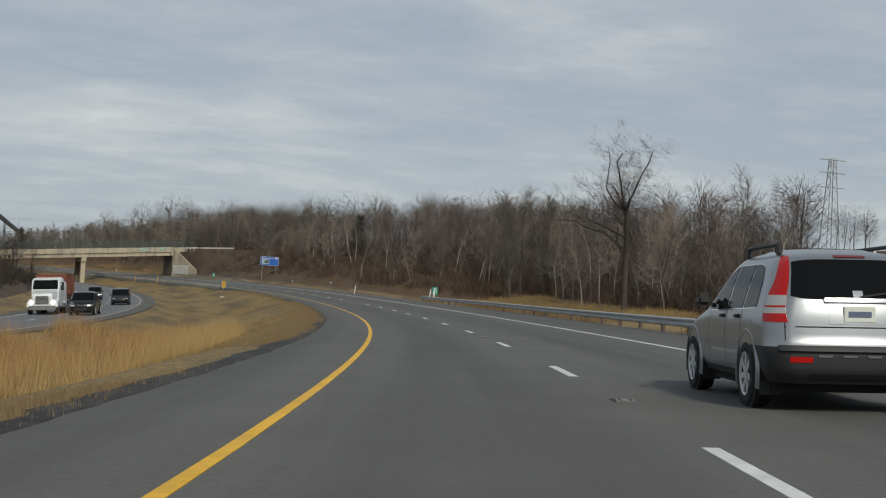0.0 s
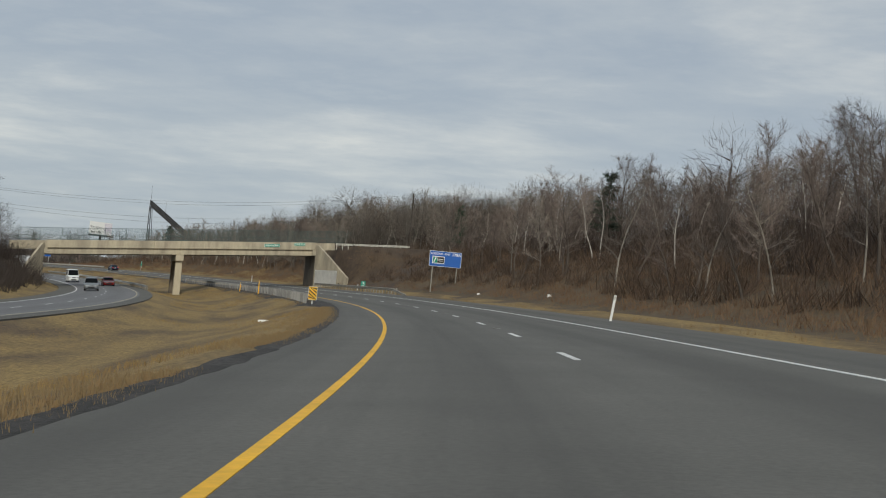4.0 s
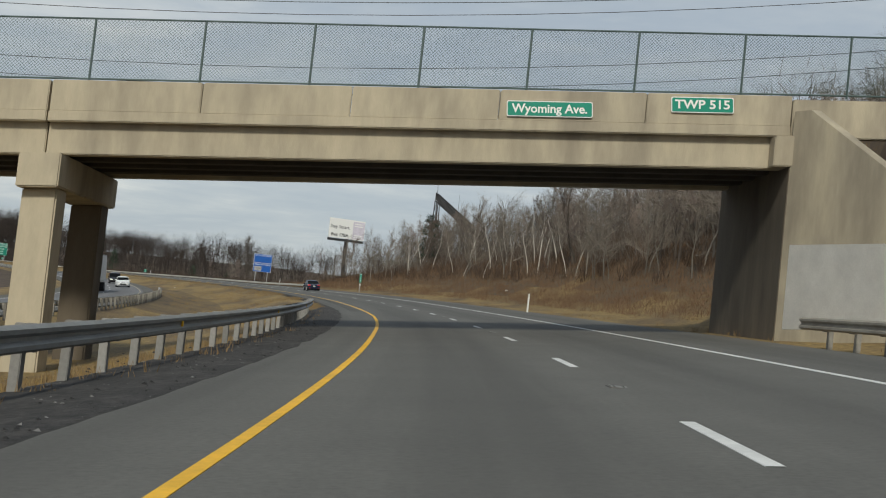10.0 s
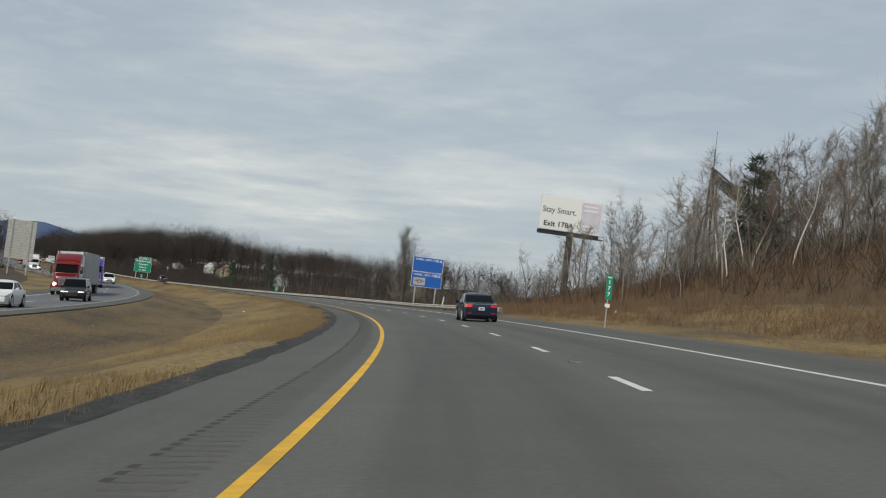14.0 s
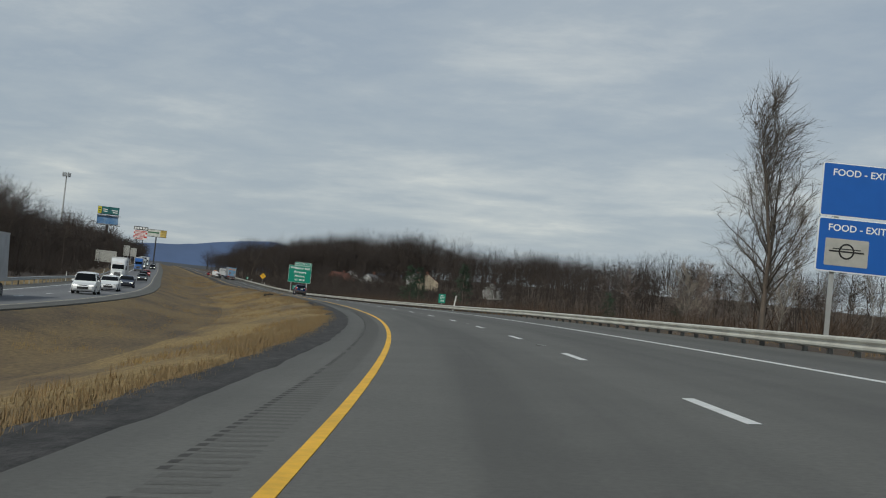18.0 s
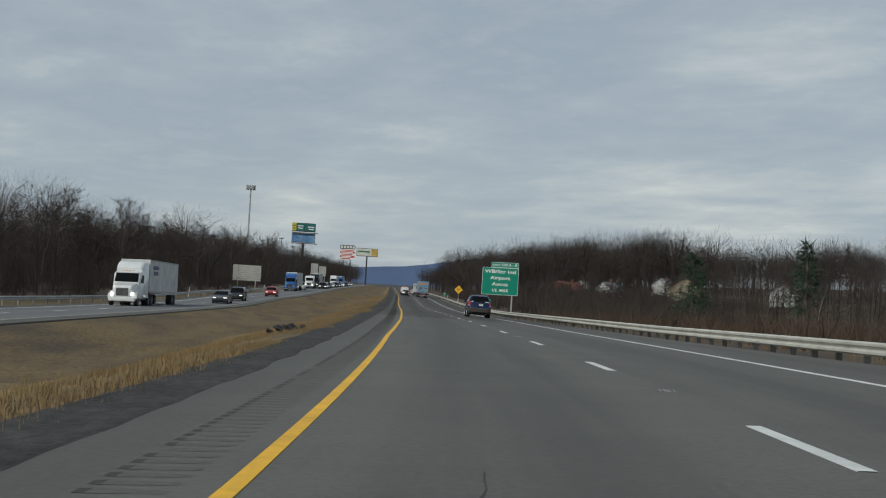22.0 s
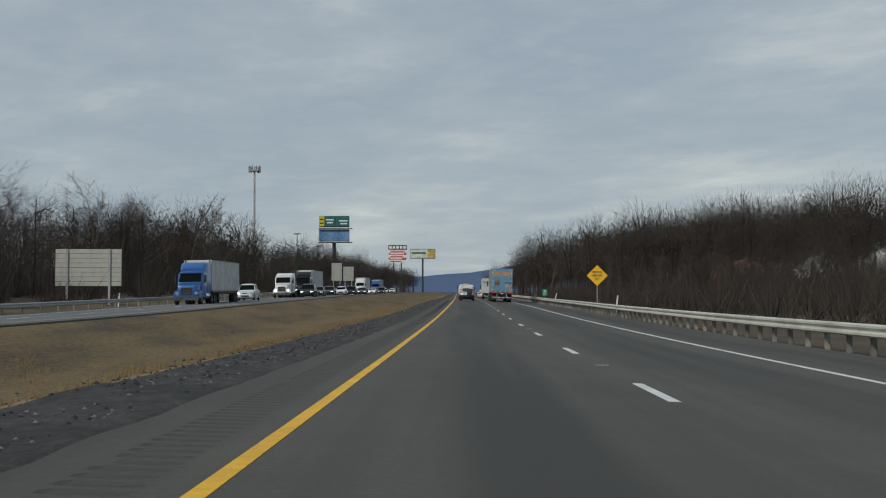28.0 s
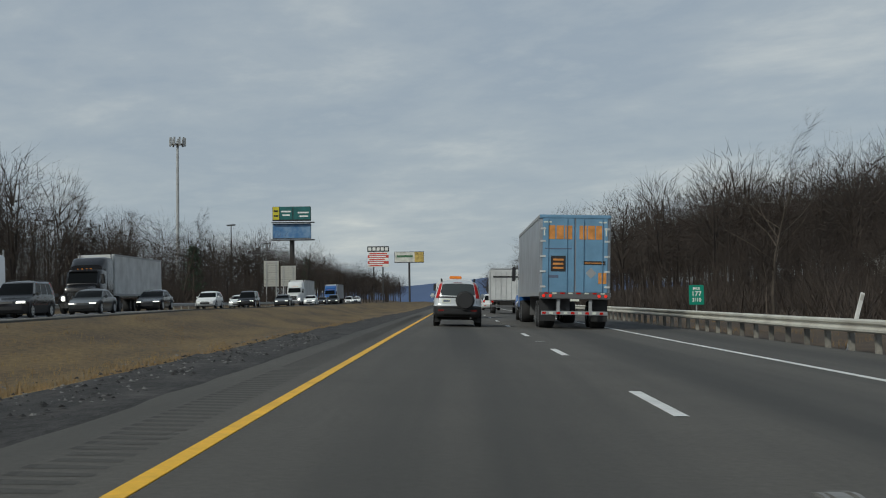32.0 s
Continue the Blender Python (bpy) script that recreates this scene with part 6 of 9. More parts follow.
    for sx in (-1, 1):
        sd = "left" if sx < 0 else "right"
        grid = [[side_pt(sx, i, t) for t in TY] for i in range(nr)]
        if sx < 0:
            grid = [r[::-1] for r in grid]
        nc = len(TY) - 1
        for i in range(nr - 1):
            for j in range(nc):
                jj = j if sx > 0 else nc - 1 - j
                win = next((n for n, (a, b) in enumerate(cuts) if a <= jj < b), None)
                if lit_rows[0] <= i < lit_rows[1] and jj < (1 if lights != "box" or not tall else 2):
                    key = ("tail_light", sd)
                elif 7 <= i < 11 and win is not None:
                    key = ("side_window", sd + str(win))
                elif 3 <= i < 4 and jj >= nc - 1:
                    key = ("headlight", sd)
                elif i < low_row and cladding:
                    key = ("cladding", "")
                else:
                    key = ("body", "")
                put(key, grid, i, j)
    for end, C, sg, bow in (("rear", R, -1, 0.055), ("front", F, 1, 0.09)):
        cols = TX if sg < 0 else TX[::-1]
        grid = [[(t * half(*C[i]), C[i][0] + sg * bow * (1 - t * t) * (1.0 if i < 11 else 0.5), C[i][1] + (0.02 * (1 - t * t) if i >= 12 else 0)) for t in cols] for i in range(nr)]
        for i in range(nr - 1):
            for j in range(len(cols) - 1):
                tm = abs((cols[j] + cols[j + 1]) / 2)
                sd = "left" if cols[j] + cols[j + 1] < 0 else "right"
                edge = {1: 0.95, 2: 0.88, 3: 0.8, 4: 0.6}[lamp_cols]
                key = ("body", "")
                if 7 <= i < 11 and tm < (0.88 if sg < 0 else 0.95):
                    key = ("rear_window" if sg < 0 else "windscreen", "")
                if sg < 0 and lit_rows[0] <= i < lit_rows[1] and tm > edge:
                    key = ("tail_light", sd)
                    if lights == "tall" and 5 <= i < 7:
                        key = ("lens", sd)
                    if lights == "box" and kind == "suv" and i == lit_rows[0]:
                        key = ("lens", sd)
                if sg > 0 and i == 3:
                    key = ("headlight", sd) if tm > 0.6 else ("grille", "") if tm < 0.5 else key
                if i < low_row and cladding:
                    key = ("cladding", "")
                if sg > 0 and i == 1 and tm < 0.6:
                    key = ("intake", "")
                put(key, grid, i, j)
    cols = TX
    n_roof = 10
    grid = []
    for k in range(n_roof + 1):
        y = R[-1][0] + (F[-1][0] - R[-1][0]) * k / n_roof
        z = R[-1][1] + (F[-1][1] - R[-1][1]) * k / n_roof
        sag = 0.035 * math.sin(math.pi * k / n_roof) ** 0.7
        grid.append([(t * half(y, H - 0.005), y + (-0.055 * (1 - k / n_roof) + 0.09 * k / n_roof) * 0.5 * (1 - t * t), z + 0.02 * (1 - t * t) + sag * (1 - 0.8 * t ** 4)) for t in cols])
    for i in range(n_roof):
        for j in range(len(cols) - 1):
            put(("body", ""), grid, i, j)
    mats = {"body": P, "cladding": clad, "tail_light": V["red_lit" if rear_lit else "red_lens"], "lens": V["clear"], "side_window": G, "rear_window": G, "windscreen": G, "headlight": V["lamp_lit" if front_lit else "clear"], "grille": V["black"], "intake": V["black"]}
    for (nm, sd), (vs, fs, _) in parts.items():
        me = mesh_of(nm, vs, fs, mats[nm])
        bm = bmesh.new()
        bm.from_mesh(me)
        bmesh.ops.recalc_face_normals(bm, faces=bm.faces)
        bm.normal_update()
        mid = sum((f.normal.dot(f.calc_center_median() - Vector((0, 0, 0.8))) for f in bm.faces))
        if mid < 0:
            bmesh.ops.reverse_faces(bm, faces=bm.faces)
            bm.normal_update()
        off = {"body": 0, "cladding": 0.012, "tail_light": 0.012, "lens": 0.013, "headlight": 0.006}.get(nm, -0.008)
        if off:
            for v in bm.verts:
                v.co += v.normal * off
        part(nm, bm, mats[nm], c, smooth_=True)
    # details
    for sx in (-1, 1):
        part("mirror", box(min(sx * (hw - 0.04), sx * (hw + 0.17)), max(sx * (hw - 0.04), sx * (hw + 0.17)), f_top + 0.30, f_top + 0.42, zb - 0.01, zb + 0.15, 0.045), V["black"] if cladding else P, c, smooth_=True)
        if rack:
            part("roof_rail", rod((sx * (tw - 0.13), R[-1][0] + 0.25, H + 0.06), (sx * (tw - 0.13), F[-1][0] - 0.15, H + 0.06), 0.02, n=6), V["black"], c)
        for a, b in cuts[-2:]:
            y = (R[5] + (F[5] - R[5]) * (TY[a] + 0.03))[0]
            x = half(y, zb - 0.1)
            part("door_handle", box(min(sx * (x - 0.02), sx * (x + 0.025)), max(sx * (x - 0.02), sx * (x + 0.025)), y, y + 0.19, zb - 0.125, zb - 0.09, 0.01), P, c)
        for wy in (yr + L * 0.195, yf - L * 0.19):
            xo = half(wy, wheel_r + 0.15)
            bm = bmesh.new()
            bmesh.ops.create_cone(bm, cap_ends=True, segments=26, radius1=wheel_r + 0.07, radius2=wheel_r + 0.06, depth=0.06, matrix=Matrix.Translation((sx * (xo - 0.026), wy, wheel_r + 0.015)) @ Matrix.Rotation(radians(90 * sx), 4, "Y"))
            part("wheel_well", bm, V["under"], c)
            bm = bmesh.new()
            rr0, rr1, n = wheel_r + 0.06, wheel_r + (0.15 if cladding else 0.10), 18
            ang = [radians(-18 + 216 * k / n) for k in range(n + 1)]
            rows_ = []
            for r_, xx in ((rr0, xo - 0.02), (rr0, xo + 0.026), ((rr0 + rr1) / 2, xo + 0.03), (rr1, xo + 0.004)):
                rows_.append([bm.verts.new((sx * xx, wy + r_ * math.cos(a), wheel_r + 0.015 + r_ * math.sin(a))) for a in ang])
            for ra, rb in zip(rows_, rows_[1:]):
                for k in range(n):
                    bm.faces.new((ra[k], ra[k + 1], rb[k + 1], rb[k]))
            bmesh.ops.recalc_face_normals(bm, faces=bm.faces)
            part("wheel_arch", bm, clad, c, smooth_=True)
            add_wheel(c, sx * (xo - 0.078), wy, wheel_r, 0.23, spokes)
        part("reflector", box(sx * hw * 0.70 - 0.10, sx * hw * 0.70 + 0.10, yr - 0.055, yr + 0.02, low + 0.20, low + 0.25, 0.004), V["red_lens"], c)
    part("sill", box(-hw * 0.945, hw * 0.945, yr + L * 0.195 + wheel_r + 0.1, yf - L * 0.19 - wheel_r - 0.1, low - 0.06, low + 0.12, 0.03), clad, c)
    part("underbody", box(-hw * 0.86, hw * 0.86, yr + 0.2, yf - 0.3, low - 0.09, low + 0.08), V["under"], c)
    px = 0.0
    pz = zb - 0.13 if tall else zb - 0.26
    py = float(np.interp(pz, R[:8, 1], R[:8, 0])) - 0.05
    pl = part("number_plate", box(px - 0.155, px + 0.155, py - 0.03, py + 0.06, pz - 0.08, pz + 0.08, 0.006), V["plate"], c)
    part("plate_bar", box(px - 0.11, px + 0.11, py - 0.036, py - 0.026, pz - 0.03, pz + 0.035), V["plate_bar"], pl)
    if tall:
        yw = float(np.interp(zb + 0.09, R[:12, 1], R[:12, 0])) - 0.06
        part("wiper", rod((-0.05, yw, zb + 0.08), (0.42, yw - 0.0, zb + 0.13), 0.012, n=5), V["black"], c)
        part("brake_light", box(-0.17, 0.17, R[12][0] - 0.05, R[12][0] + 0.06, H - 0.075, H - 0.045, 0.006), V["red_lens"], c)
    part("exhaust", rod((hw * 0.5, yr - 0.03, low - 0.04), (hw * 0.5, yr + 0.4, low - 0.04), 0.03), V["rim_dark"], c)
    return c


def near_suv(name, label, P, m, L, W, H, rear, front, wide, lower, lower_rear, lower_side, window, lamp, side_top, side_end, lower_mat=None, glass="glass", wheel_r=0.345, spare=False, plate=(0.0, 0.95), spokes=7, trim=None):
    """An SUV that is seen from close by: a body of rounded slices, with panes and lamps laid on its skin. Profiles are rows (height, metres)."""
    c = thing(name, label, "car", m=m)
    hw, y0, y1 = W / 2, -L / 2, L / 2
    low = rear[0][0]
    low_m = lower_mat or V["black"]
    zs_f = np.linspace(low, H + 0.02, 240)

    def profile(rows, wid=9):
        v = np.interp(zs_f, [r[0] for r in rows], [r[1] for r in rows])
        k = np.ones(wid) / wid
        v = np.convolve(np.pad(v, wid // 2, mode="edge"), k, mode="valid")
        return lambda z: float(np.interp(z, zs_f, v))
    yr, yf, wz = profile([(z, y0 + d) for z, d in rear]), profile([(z, y1 - d) for z, d in front]), profile([(z, hw * f) for z, f in wide])

    def outline(z, fine=1):
        w, a0, a1 = wz(z), yr(z), yf(z)
        ln = a1 - a0
        a, b = min(0.30, ln * 0.2), min(0.24, w * 0.5)
        af, bf = min(0.7, ln * 0.3), min(0.34, w * 0.5)
        bow = 0.085
        pts = []
        for t in np.linspace(0, 1, 5 * fine + 1)[:-1]:
            pts.append((t * (w - b), a0))
        for t in np.linspace(0, math.pi / 2, 7 * fine + 1)[:-1]:
            pts.append((w - b + b * math.sin(t), a0 + a * (1 - math.cos(t))))
        for t in np.linspace(0, 1, 8 * fine + 1)[:-1]:
            pts.append((w, a0 + a + (ln - a - af) * t))
        for t in np.linspace(0, math.pi / 2, 7 * fine + 1)[:-1]:
            pts.append((w - bf + bf * math.cos(t), a1 - af + af * math.sin(t)))
        for t in np.linspace(0, 1, 4 * fine + 1):
            pts.append(((w - bf) * (1 - t), a1))
        return [(x, y - (bow * (1 - (x / w) ** 2) if y < a0 + 0.4 else 0.0)) for x, y in pts]

    def skin(z, s):
        """The point s metres round from the middle of the tail, at a height."""
        o = np.array(outline(z, 2))
        d = np.concatenate([[0], np.cumsum(np.hypot(*np.diff(o, axis=0).T))])
        return (math.copysign(float(np.interp(abs(s), d, o[:, 0])), s), float(np.interp(abs(s), d, o[:, 1])), z)

    def flank(sx, y, z):
        o = np.array(outline(z, 2))
        k = len(o) - 9
        return (sx * float(np.interp(y, o[8:k, 1], o[8:k, 0])), y, z)
    zs = sorted(set(list(np.linspace(low, 1.12, 16)) + list(np.linspace(1.12, H - 0.12, 9)) + [lower_rear, lower_side, H - 0.08, H - 0.05, H - 0.025, H - 0.008, H + 0.006]))
    rows = []
    for z in zs:
        h = outline(z)
        rows.append([(x, y, z) for x, y in h] + [(-x, y, z) for x, y in h[-2:0:-1]])
    n = len(rows[0])
    sets = {"body": ([], []), "lower_cladding": ([], [])}
    for i in range(len(rows) - 1):
        for j in range(n):
            q = [rows[i][j], rows[i][(j + 1) % n], rows[i + 1][(j + 1) % n], rows[i + 1][j]]
            cz, cy = (zs[i] + zs[i + 1]) / 2, sum(p[1] for p in q) / 4
            edge = lower_rear if cy < y0 + 0.62 else lower_side
            vs, fs = sets["lower_cladding" if lower and cz < edge else "body"]
            o = len(vs)
            vs += q
            fs.append((o, o + 1, o + 2, o + 3))
    for nm, (vs, fs) in sets.items():
        if not fs:
            continue
        if nm == "body":
            o = len(vs)
            vs += rows[-1]
            fs.append(tuple(range(o, o + n)))
        bm = bmesh.new()
        bm.from_mesh(mesh_of(nm, vs, fs, P))
        bmesh.ops.remove_doubles(bm, verts=bm.verts, dist=0.0006)
        bmesh.ops.recalc_face_normals(bm, faces=bm.faces)
        part(nm, bm, P if nm == "body" else low_m, c, smooth_=True)

    def patch(nm, us, vlo, vhi, nv, at, out, mat, parent=None, off=0.006, label_=""):
        """A pane on the skin between two curves over u, with a rim turned inwards."""
        bm = bmesh.new()
        o = Vector(out).normalized()
        g = [[bm.verts.new(Vector(at(u, vlo(u) + (vhi(u) - vlo(u)) * k / nv)) + o * off) for k in range(nv + 1)] for u in us]
        for i in range(len(us) - 1):
            for k in range(nv):
                bm.faces.new((g[i][k], g[i + 1][k], g[i + 1][k + 1], g[i][k + 1]))
        ring = [r[0] for r in g] + g[-1][1:] + [r[-1] for r in g[-2::-1]] + g[0][-2:0:-1]
        back = [bm.verts.new(v.co - o * 0.03) for v in ring]
        for i in range(len(ring)):
            k = (i + 1) % len(ring)
            bm.faces.new((ring[i], ring[k], back[k], back[i]))
        bmesh.ops.recalc_face_normals(bm, faces=bm.faces)
        return part(nm, bm, mat, parent or c, label_, smooth_=True)
    back_out = (0, -1, 0.25)
    # tailgate glass
    zb_, zt_, wb, wt = window
    ws = np.linspace(-1, 1, 17)
    patch("rear_window", ws, lambda u: zb_ + 0.03 * abs(u) ** 6, lambda u: zt_ - 0.03 * abs(u) ** 5, 6,
          lambda u, z: skin(z, u * (wb + (wt - wb) * (z - zb_) / (zt_ - zb_))), back_out, V[glass])
    part("wiper", rod(Vector(skin(zb_ + 0.03, 0.02)) + Vector((0, -0.03, 0)), Vector(skin(zb_ + 0.10, 0.48)) + Vector((0, -0.03, 0)), 0.011, n=6), V["black"], c)
    patch("brake_light", np.linspace(-0.16, 0.16, 5), lambda u: zt_ + 0.022, lambda u: zt_ + 0.045, 1, lambda u, z: skin(z, u), back_out, V["dim_lens"], off=0.012)
    # lamps: rows (height, inner edge, outer edge) round the corner
    lz = [r[0] for r in lamp["rows"]]
    for sx in (-1, 1):
        inn, outr = (lambda z: np.interp(z, lz, [r[1] for r in lamp["rows"]])), (lambda z: np.interp(z, lz, [r[2] for r in lamp["rows"]]))
        cuts_ = lamp["cuts"]
        for k, (za, zc, clear) in enumerate(cuts_):
            patch("tail_light" if not clear else "reverse_light", np.linspace(za, zc, 8), lambda z: 0.0, lambda z: 1.0, 6,
                  lambda z, t: skin(z, sx * (float(inn(z)) + (float(outr(z)) - float(inn(z))) * t)), (sx * 0.7, -1, 0), V["clear"] if clear else V["tail_red"], off=0.010)
        # side glass: dark band, then the panes on it
        za, zc = window[0] - 0.09, side_top
        ya, yb = y0 + side_end, yf(za + 0.02) - 0.62

        def top(y, ya=ya, yb=yb, za=za, zc=zc):
            q = np.clip((y - ya) / 0.42, 0, 1)
            r = np.clip((yb - y) / 0.85, 0, 1)
            return za + 0.02 + (zc - za - 0.02) * min((1 - (1 - q) ** 2.4) ** 0.5 if trim else min(1.0, 0.72 + 0.28 * q), 1 - (1 - r) ** 1.5)

        def bot(y, ya=ya, yb=yb, za=za):
            return za + 0.035 * np.clip((yb - y) / (yb - ya), 0, 1) - 0.03
        at = lambda y, z, sx=sx: flank(sx, y, z)
        patch("window_trim", np.linspace(ya - 0.012, yb + 0.015, 26), lambda y: bot(y) - 0.014, lambda y: max(bot(y), top(float(np.clip(y, ya, yb)))) + 0.012, 4, at, (sx, 0, 0.2), V["chrome"] if trim else V["black"], off=0.004)
        span = yb - ya
        for f0, f1 in ((0.0, 0.25), (0.275, 0.585), (0.615, 1.0)):
            patch("side_window", np.linspace(ya + span * f0, ya + span * f1, 10), bot, lambda y: max(bot(y) + 0.004, top(y)), 5, at, (sx, 0, 0.2), V[glass], off=0.008)
        for f in (0.27, 0.60, 0.985):
            y = ya + span * f
            bm = bmesh.new()
            q = []
            for z in np.linspace(low + 0.16, bot(y), 9):
                p = flank(sx, y, z)
                q.append((bm.verts.new((p[0] + sx * 0.003, y - 0.006, z)), bm.verts.new((p[0] + sx * 0.003, y + 0.006, z))))
            for e, g in zip(q, q[1:]):
                bm.faces.new((e[0], e[1], g[1], g[0]))
            part("door_seam", bm, V["under"], c)
        for f in (0.30, 0.63):
            y = ya + span * f
            x = flank(sx, y, za - 0.10)[0]
            part("door_handle", box(min(x - sx * 0.02, x + sx * 0.035), max(x - sx * 0.02, x + sx * 0.035), y, y + 0.19, za - 0.115, za - 0.075, 0.014), V["black"] if trim else P, c)
        part("body_crease", quad_panel([flank(sx, ya + 0.1, za - 0.13), flank(sx, yb, za - 0.15), flank(sx, yb, za - 0.165), flank(sx, ya + 0.1, za - 0.15)], (sx, 0, 0), 0.004), P, c)
        part("mirror", box(min(sx * (hw - 0.03), sx * (hw + 0.18)), max(sx * (hw - 0.03), sx * (hw + 0.18)), yb - 0.18, yb - 0.06, za + 0.0, za + 0.17, 0.055), V["black"] if trim else P, c, smooth_=True)
        part("mirror_stalk", box(min(sx * (hw - 0.12), sx * hw), max(sx * (hw - 0.12), sx * hw), yb - 0.14, yb - 0.09, za - 0.0, za + 0.05, 0.015), V["black"], c)
        x = wz(H - 0.09) - 0.05
        part("roof_rail", rod((sx * x, yr(H - 0.05) + 0.15, H + 0.045), (sx * x, yf(H - 0.05) - 0.35, H + 0.045), 0.022, n=8), V["black"], c)
        for y in (yr(H - 0.05) + 0.2, yf(H - 0.05) - 0.4):
            part("rail_foot", box(sx * x - 0.03, sx * x + 0.03, y - 0.06, y + 0.06, H - 0.06, H + 0.05, 0.015), V["black"], c)
        # reflectors and wheels
        za = low + 0.24
        patch("reflector", np.linspace(0.48, 0.70, 4), lambda u: za - 0.028, lambda u: za + 0.028, 1, lambda u, z: skin(z, sx * u), back_out, V["dim_lens"] if not trim else V["tail_red"], off=0.008)
        for wy in (y0 + L * 0.20, y1 - L * 0.195):
            xo = abs(flank(1, wy, wheel_r + 0.15)[0])
            bm = bmesh.new()
            bmesh.ops.create_cone(bm, cap_ends=True, segments=30, radius1=wheel_r + 0.075, radius2=wheel_r + 0.065, depth=0.05, matrix=Matrix.Translation((sx * (xo - 0.02), wy, wheel_r + 0.02)) @ Matrix.Rotation(radians(90 * sx), 4, "Y"))
            part("wheel_well", bm, V["under"], c)
            bm = bmesh.new()
            r0, r1, k_ = wheel_r + 0.065, wheel_r + 0.13, 22
            ang = [radians(-20 + 220 * k / k_) for k in range(k_ + 1)]
            rr_ = [[bm.verts.new((sx * xx, wy + r_ * math.cos(g), wheel_r + 0.02 + r_ * math.sin(g))) for g in ang] for r_, xx in ((r0, xo - 0.02), (r0, xo + 0.022), ((r0 + r1) / 2, xo + 0.024), (r1, xo - 0.006))]
            for ra, rb in zip(rr_, rr_[1:]):
                for k in range(k_):
                    bm.faces.new((ra[k], ra[k + 1], rb[k + 1], rb[k]))
            bmesh.ops.recalc_face_normals(bm, faces=bm.faces)
            part("wheel_arch", bm, P if not spare else low_m, c, smooth_=True)
            add_wheel(c, sx * (xo - 0.085), wy, wheel_r, 0.23, spokes)
            part("mud_flap", box(sx * (xo - 0.13) - 0.11, sx * (xo - 0.13) + 0.11, wy - wheel_r - 0.075, wy - wheel_r - 0.05, 0.15, 0.45, 0.006), V["black"], c)
        patch("headlight", np.linspace(yf(0.75) - 0.5, yf(0.75) - 0.2, 5), lambda y: 0.70, lambda y: 0.84, 3, at, (sx, 0.6, 0), V["clear"])
    # tail details
    px_, pz = plate
    patch("plate_recess", np.linspace(px_ - 0.30, px_ + 0.30, 7), lambda u: pz - 0.10, lambda u: pz + 0.115, 3, lambda u, z: skin(z, u), back_out, P, off=0.004)
    p = skin(pz, px_)
    pl = part("number_plate", box(px_ - 0.155, px_ + 0.155, p[1] - 0.022, p[1] + 0.03, pz - 0.08, pz + 0.08, 0.006), V["plate"], c)
    part("plate_bar", box(px_ - 0.115, px_ + 0.115, p[1] - 0.026, p[1] - 0.018, pz - 0.028, pz + 0.03), V["plate_bar"], pl)
    patch("garnish", np.linspace(px_ - 0.34, px_ + 0.34, 9), lambda u: pz + 0.115, lambda u: pz + 0.155, 2, lambda u, z: skin(z, u), back_out, V["chrome"] if trim else V["black"], off=0.03)
    gate = hw * 0.80
    for z in (lower_rear + 0.05, lower_rear + 0.20):
        patch("tailgate_seam", np.linspace(-gate, gate, 13), lambda u: z - 0.006, lambda u: z + 0.006, 1, lambda u, q: skin(q, u), back_out, V["under"], off=0.002)
    for sx in (-1, 1):
        patch("tailgate_seam", np.linspace(lower_rear + 0.06, window[0], 9), lambda z: 0.0, lambda z: 0.010, 1, lambda z, u: skin(z, sx * (gate + u)), back_out, V["under"], off=0.002)
    patch("bumper_step", np.linspace(-hw * 0.9, hw * 0.9, 15), lambda u: lower_rear - 0.045, lambda u: lower_rear + 0.01, 2, lambda u, z: skin(z, u), back_out, low_m, off=0.035)
    patch("bumper_slot", np.linspace(-hw * 0.55, hw * 0.55, 9), lambda u: low + 0.02, lambda u: low + 0.10, 2, lambda u, z: skin(z, u), back_out, V["under"], off=0.004)
    if trim:
        for k in (-0.36, -0.12, 0.12, 0.36):
            patch("bumper_lip", np.linspace(k - 0.07, k + 0.07, 4), lambda u: lower_rear - 0.10, lambda u: lower_rear - 0.075, 1, lambda u, z: skin(z, u), back_out, V["rim_dark"], off=0.012)
        patch("emblem", np.linspace(-0.05, 0.05, 4), lambda u: pz + 0.16, lambda u: pz + 0.235, 2, lambda u, z: skin(z, u), back_out, V["chrome"], off=0.014)
    part("underbody", box(-hw * 0.82, hw * 0.82, y0 + 0.35, y1 - 0.4, low - 0.10, low + 0.06), V["under"], c)
    part("exhaust", rod((hw * 0.55, y0 + 0.02, low - 0.03), (hw * 0.55, y0 + 0.5, low - 0.03), 0.032, n=10), V["rim_dark"], c)
    if spare:
        bm = bmesh.new()
        p = skin(0.93, 0.27)
        bmesh.ops.create_cone(bm, cap_ends=True, segments=36, radius1=0.35, radius2=0.33, depth=0.20, matrix=Matrix.Translation((0.27, p[1] - 0.11, 0.95)) @ Matrix.Rotation(radians(90), 4, "X"))
        bmesh.ops.bevel(bm, geom=[e for e in bm.edges if len(e.link_faces) == 2 and e.calc_face_angle(0) > 1.0], offset=0.05, segments=3, affect="EDGES")
        part("spare_wheel_cover", bm, V["black"], c, "black spare wheel cover")
    return c


def pickup(name, label, P, m, lit=True, group=""):
    c = car(name, label, "pickup truck", P, m, 5.4, 1.92, 1.85, "pickup", None, front_lit=lit, lights="box", group=group, belt=1.12, wheel_r=0.38)
    part("bed", box(-0.80, 0.80, -2.62, -0.98, 1.02, 1.16, 0.01), V["under"], c, "dark open load bed")
    return c


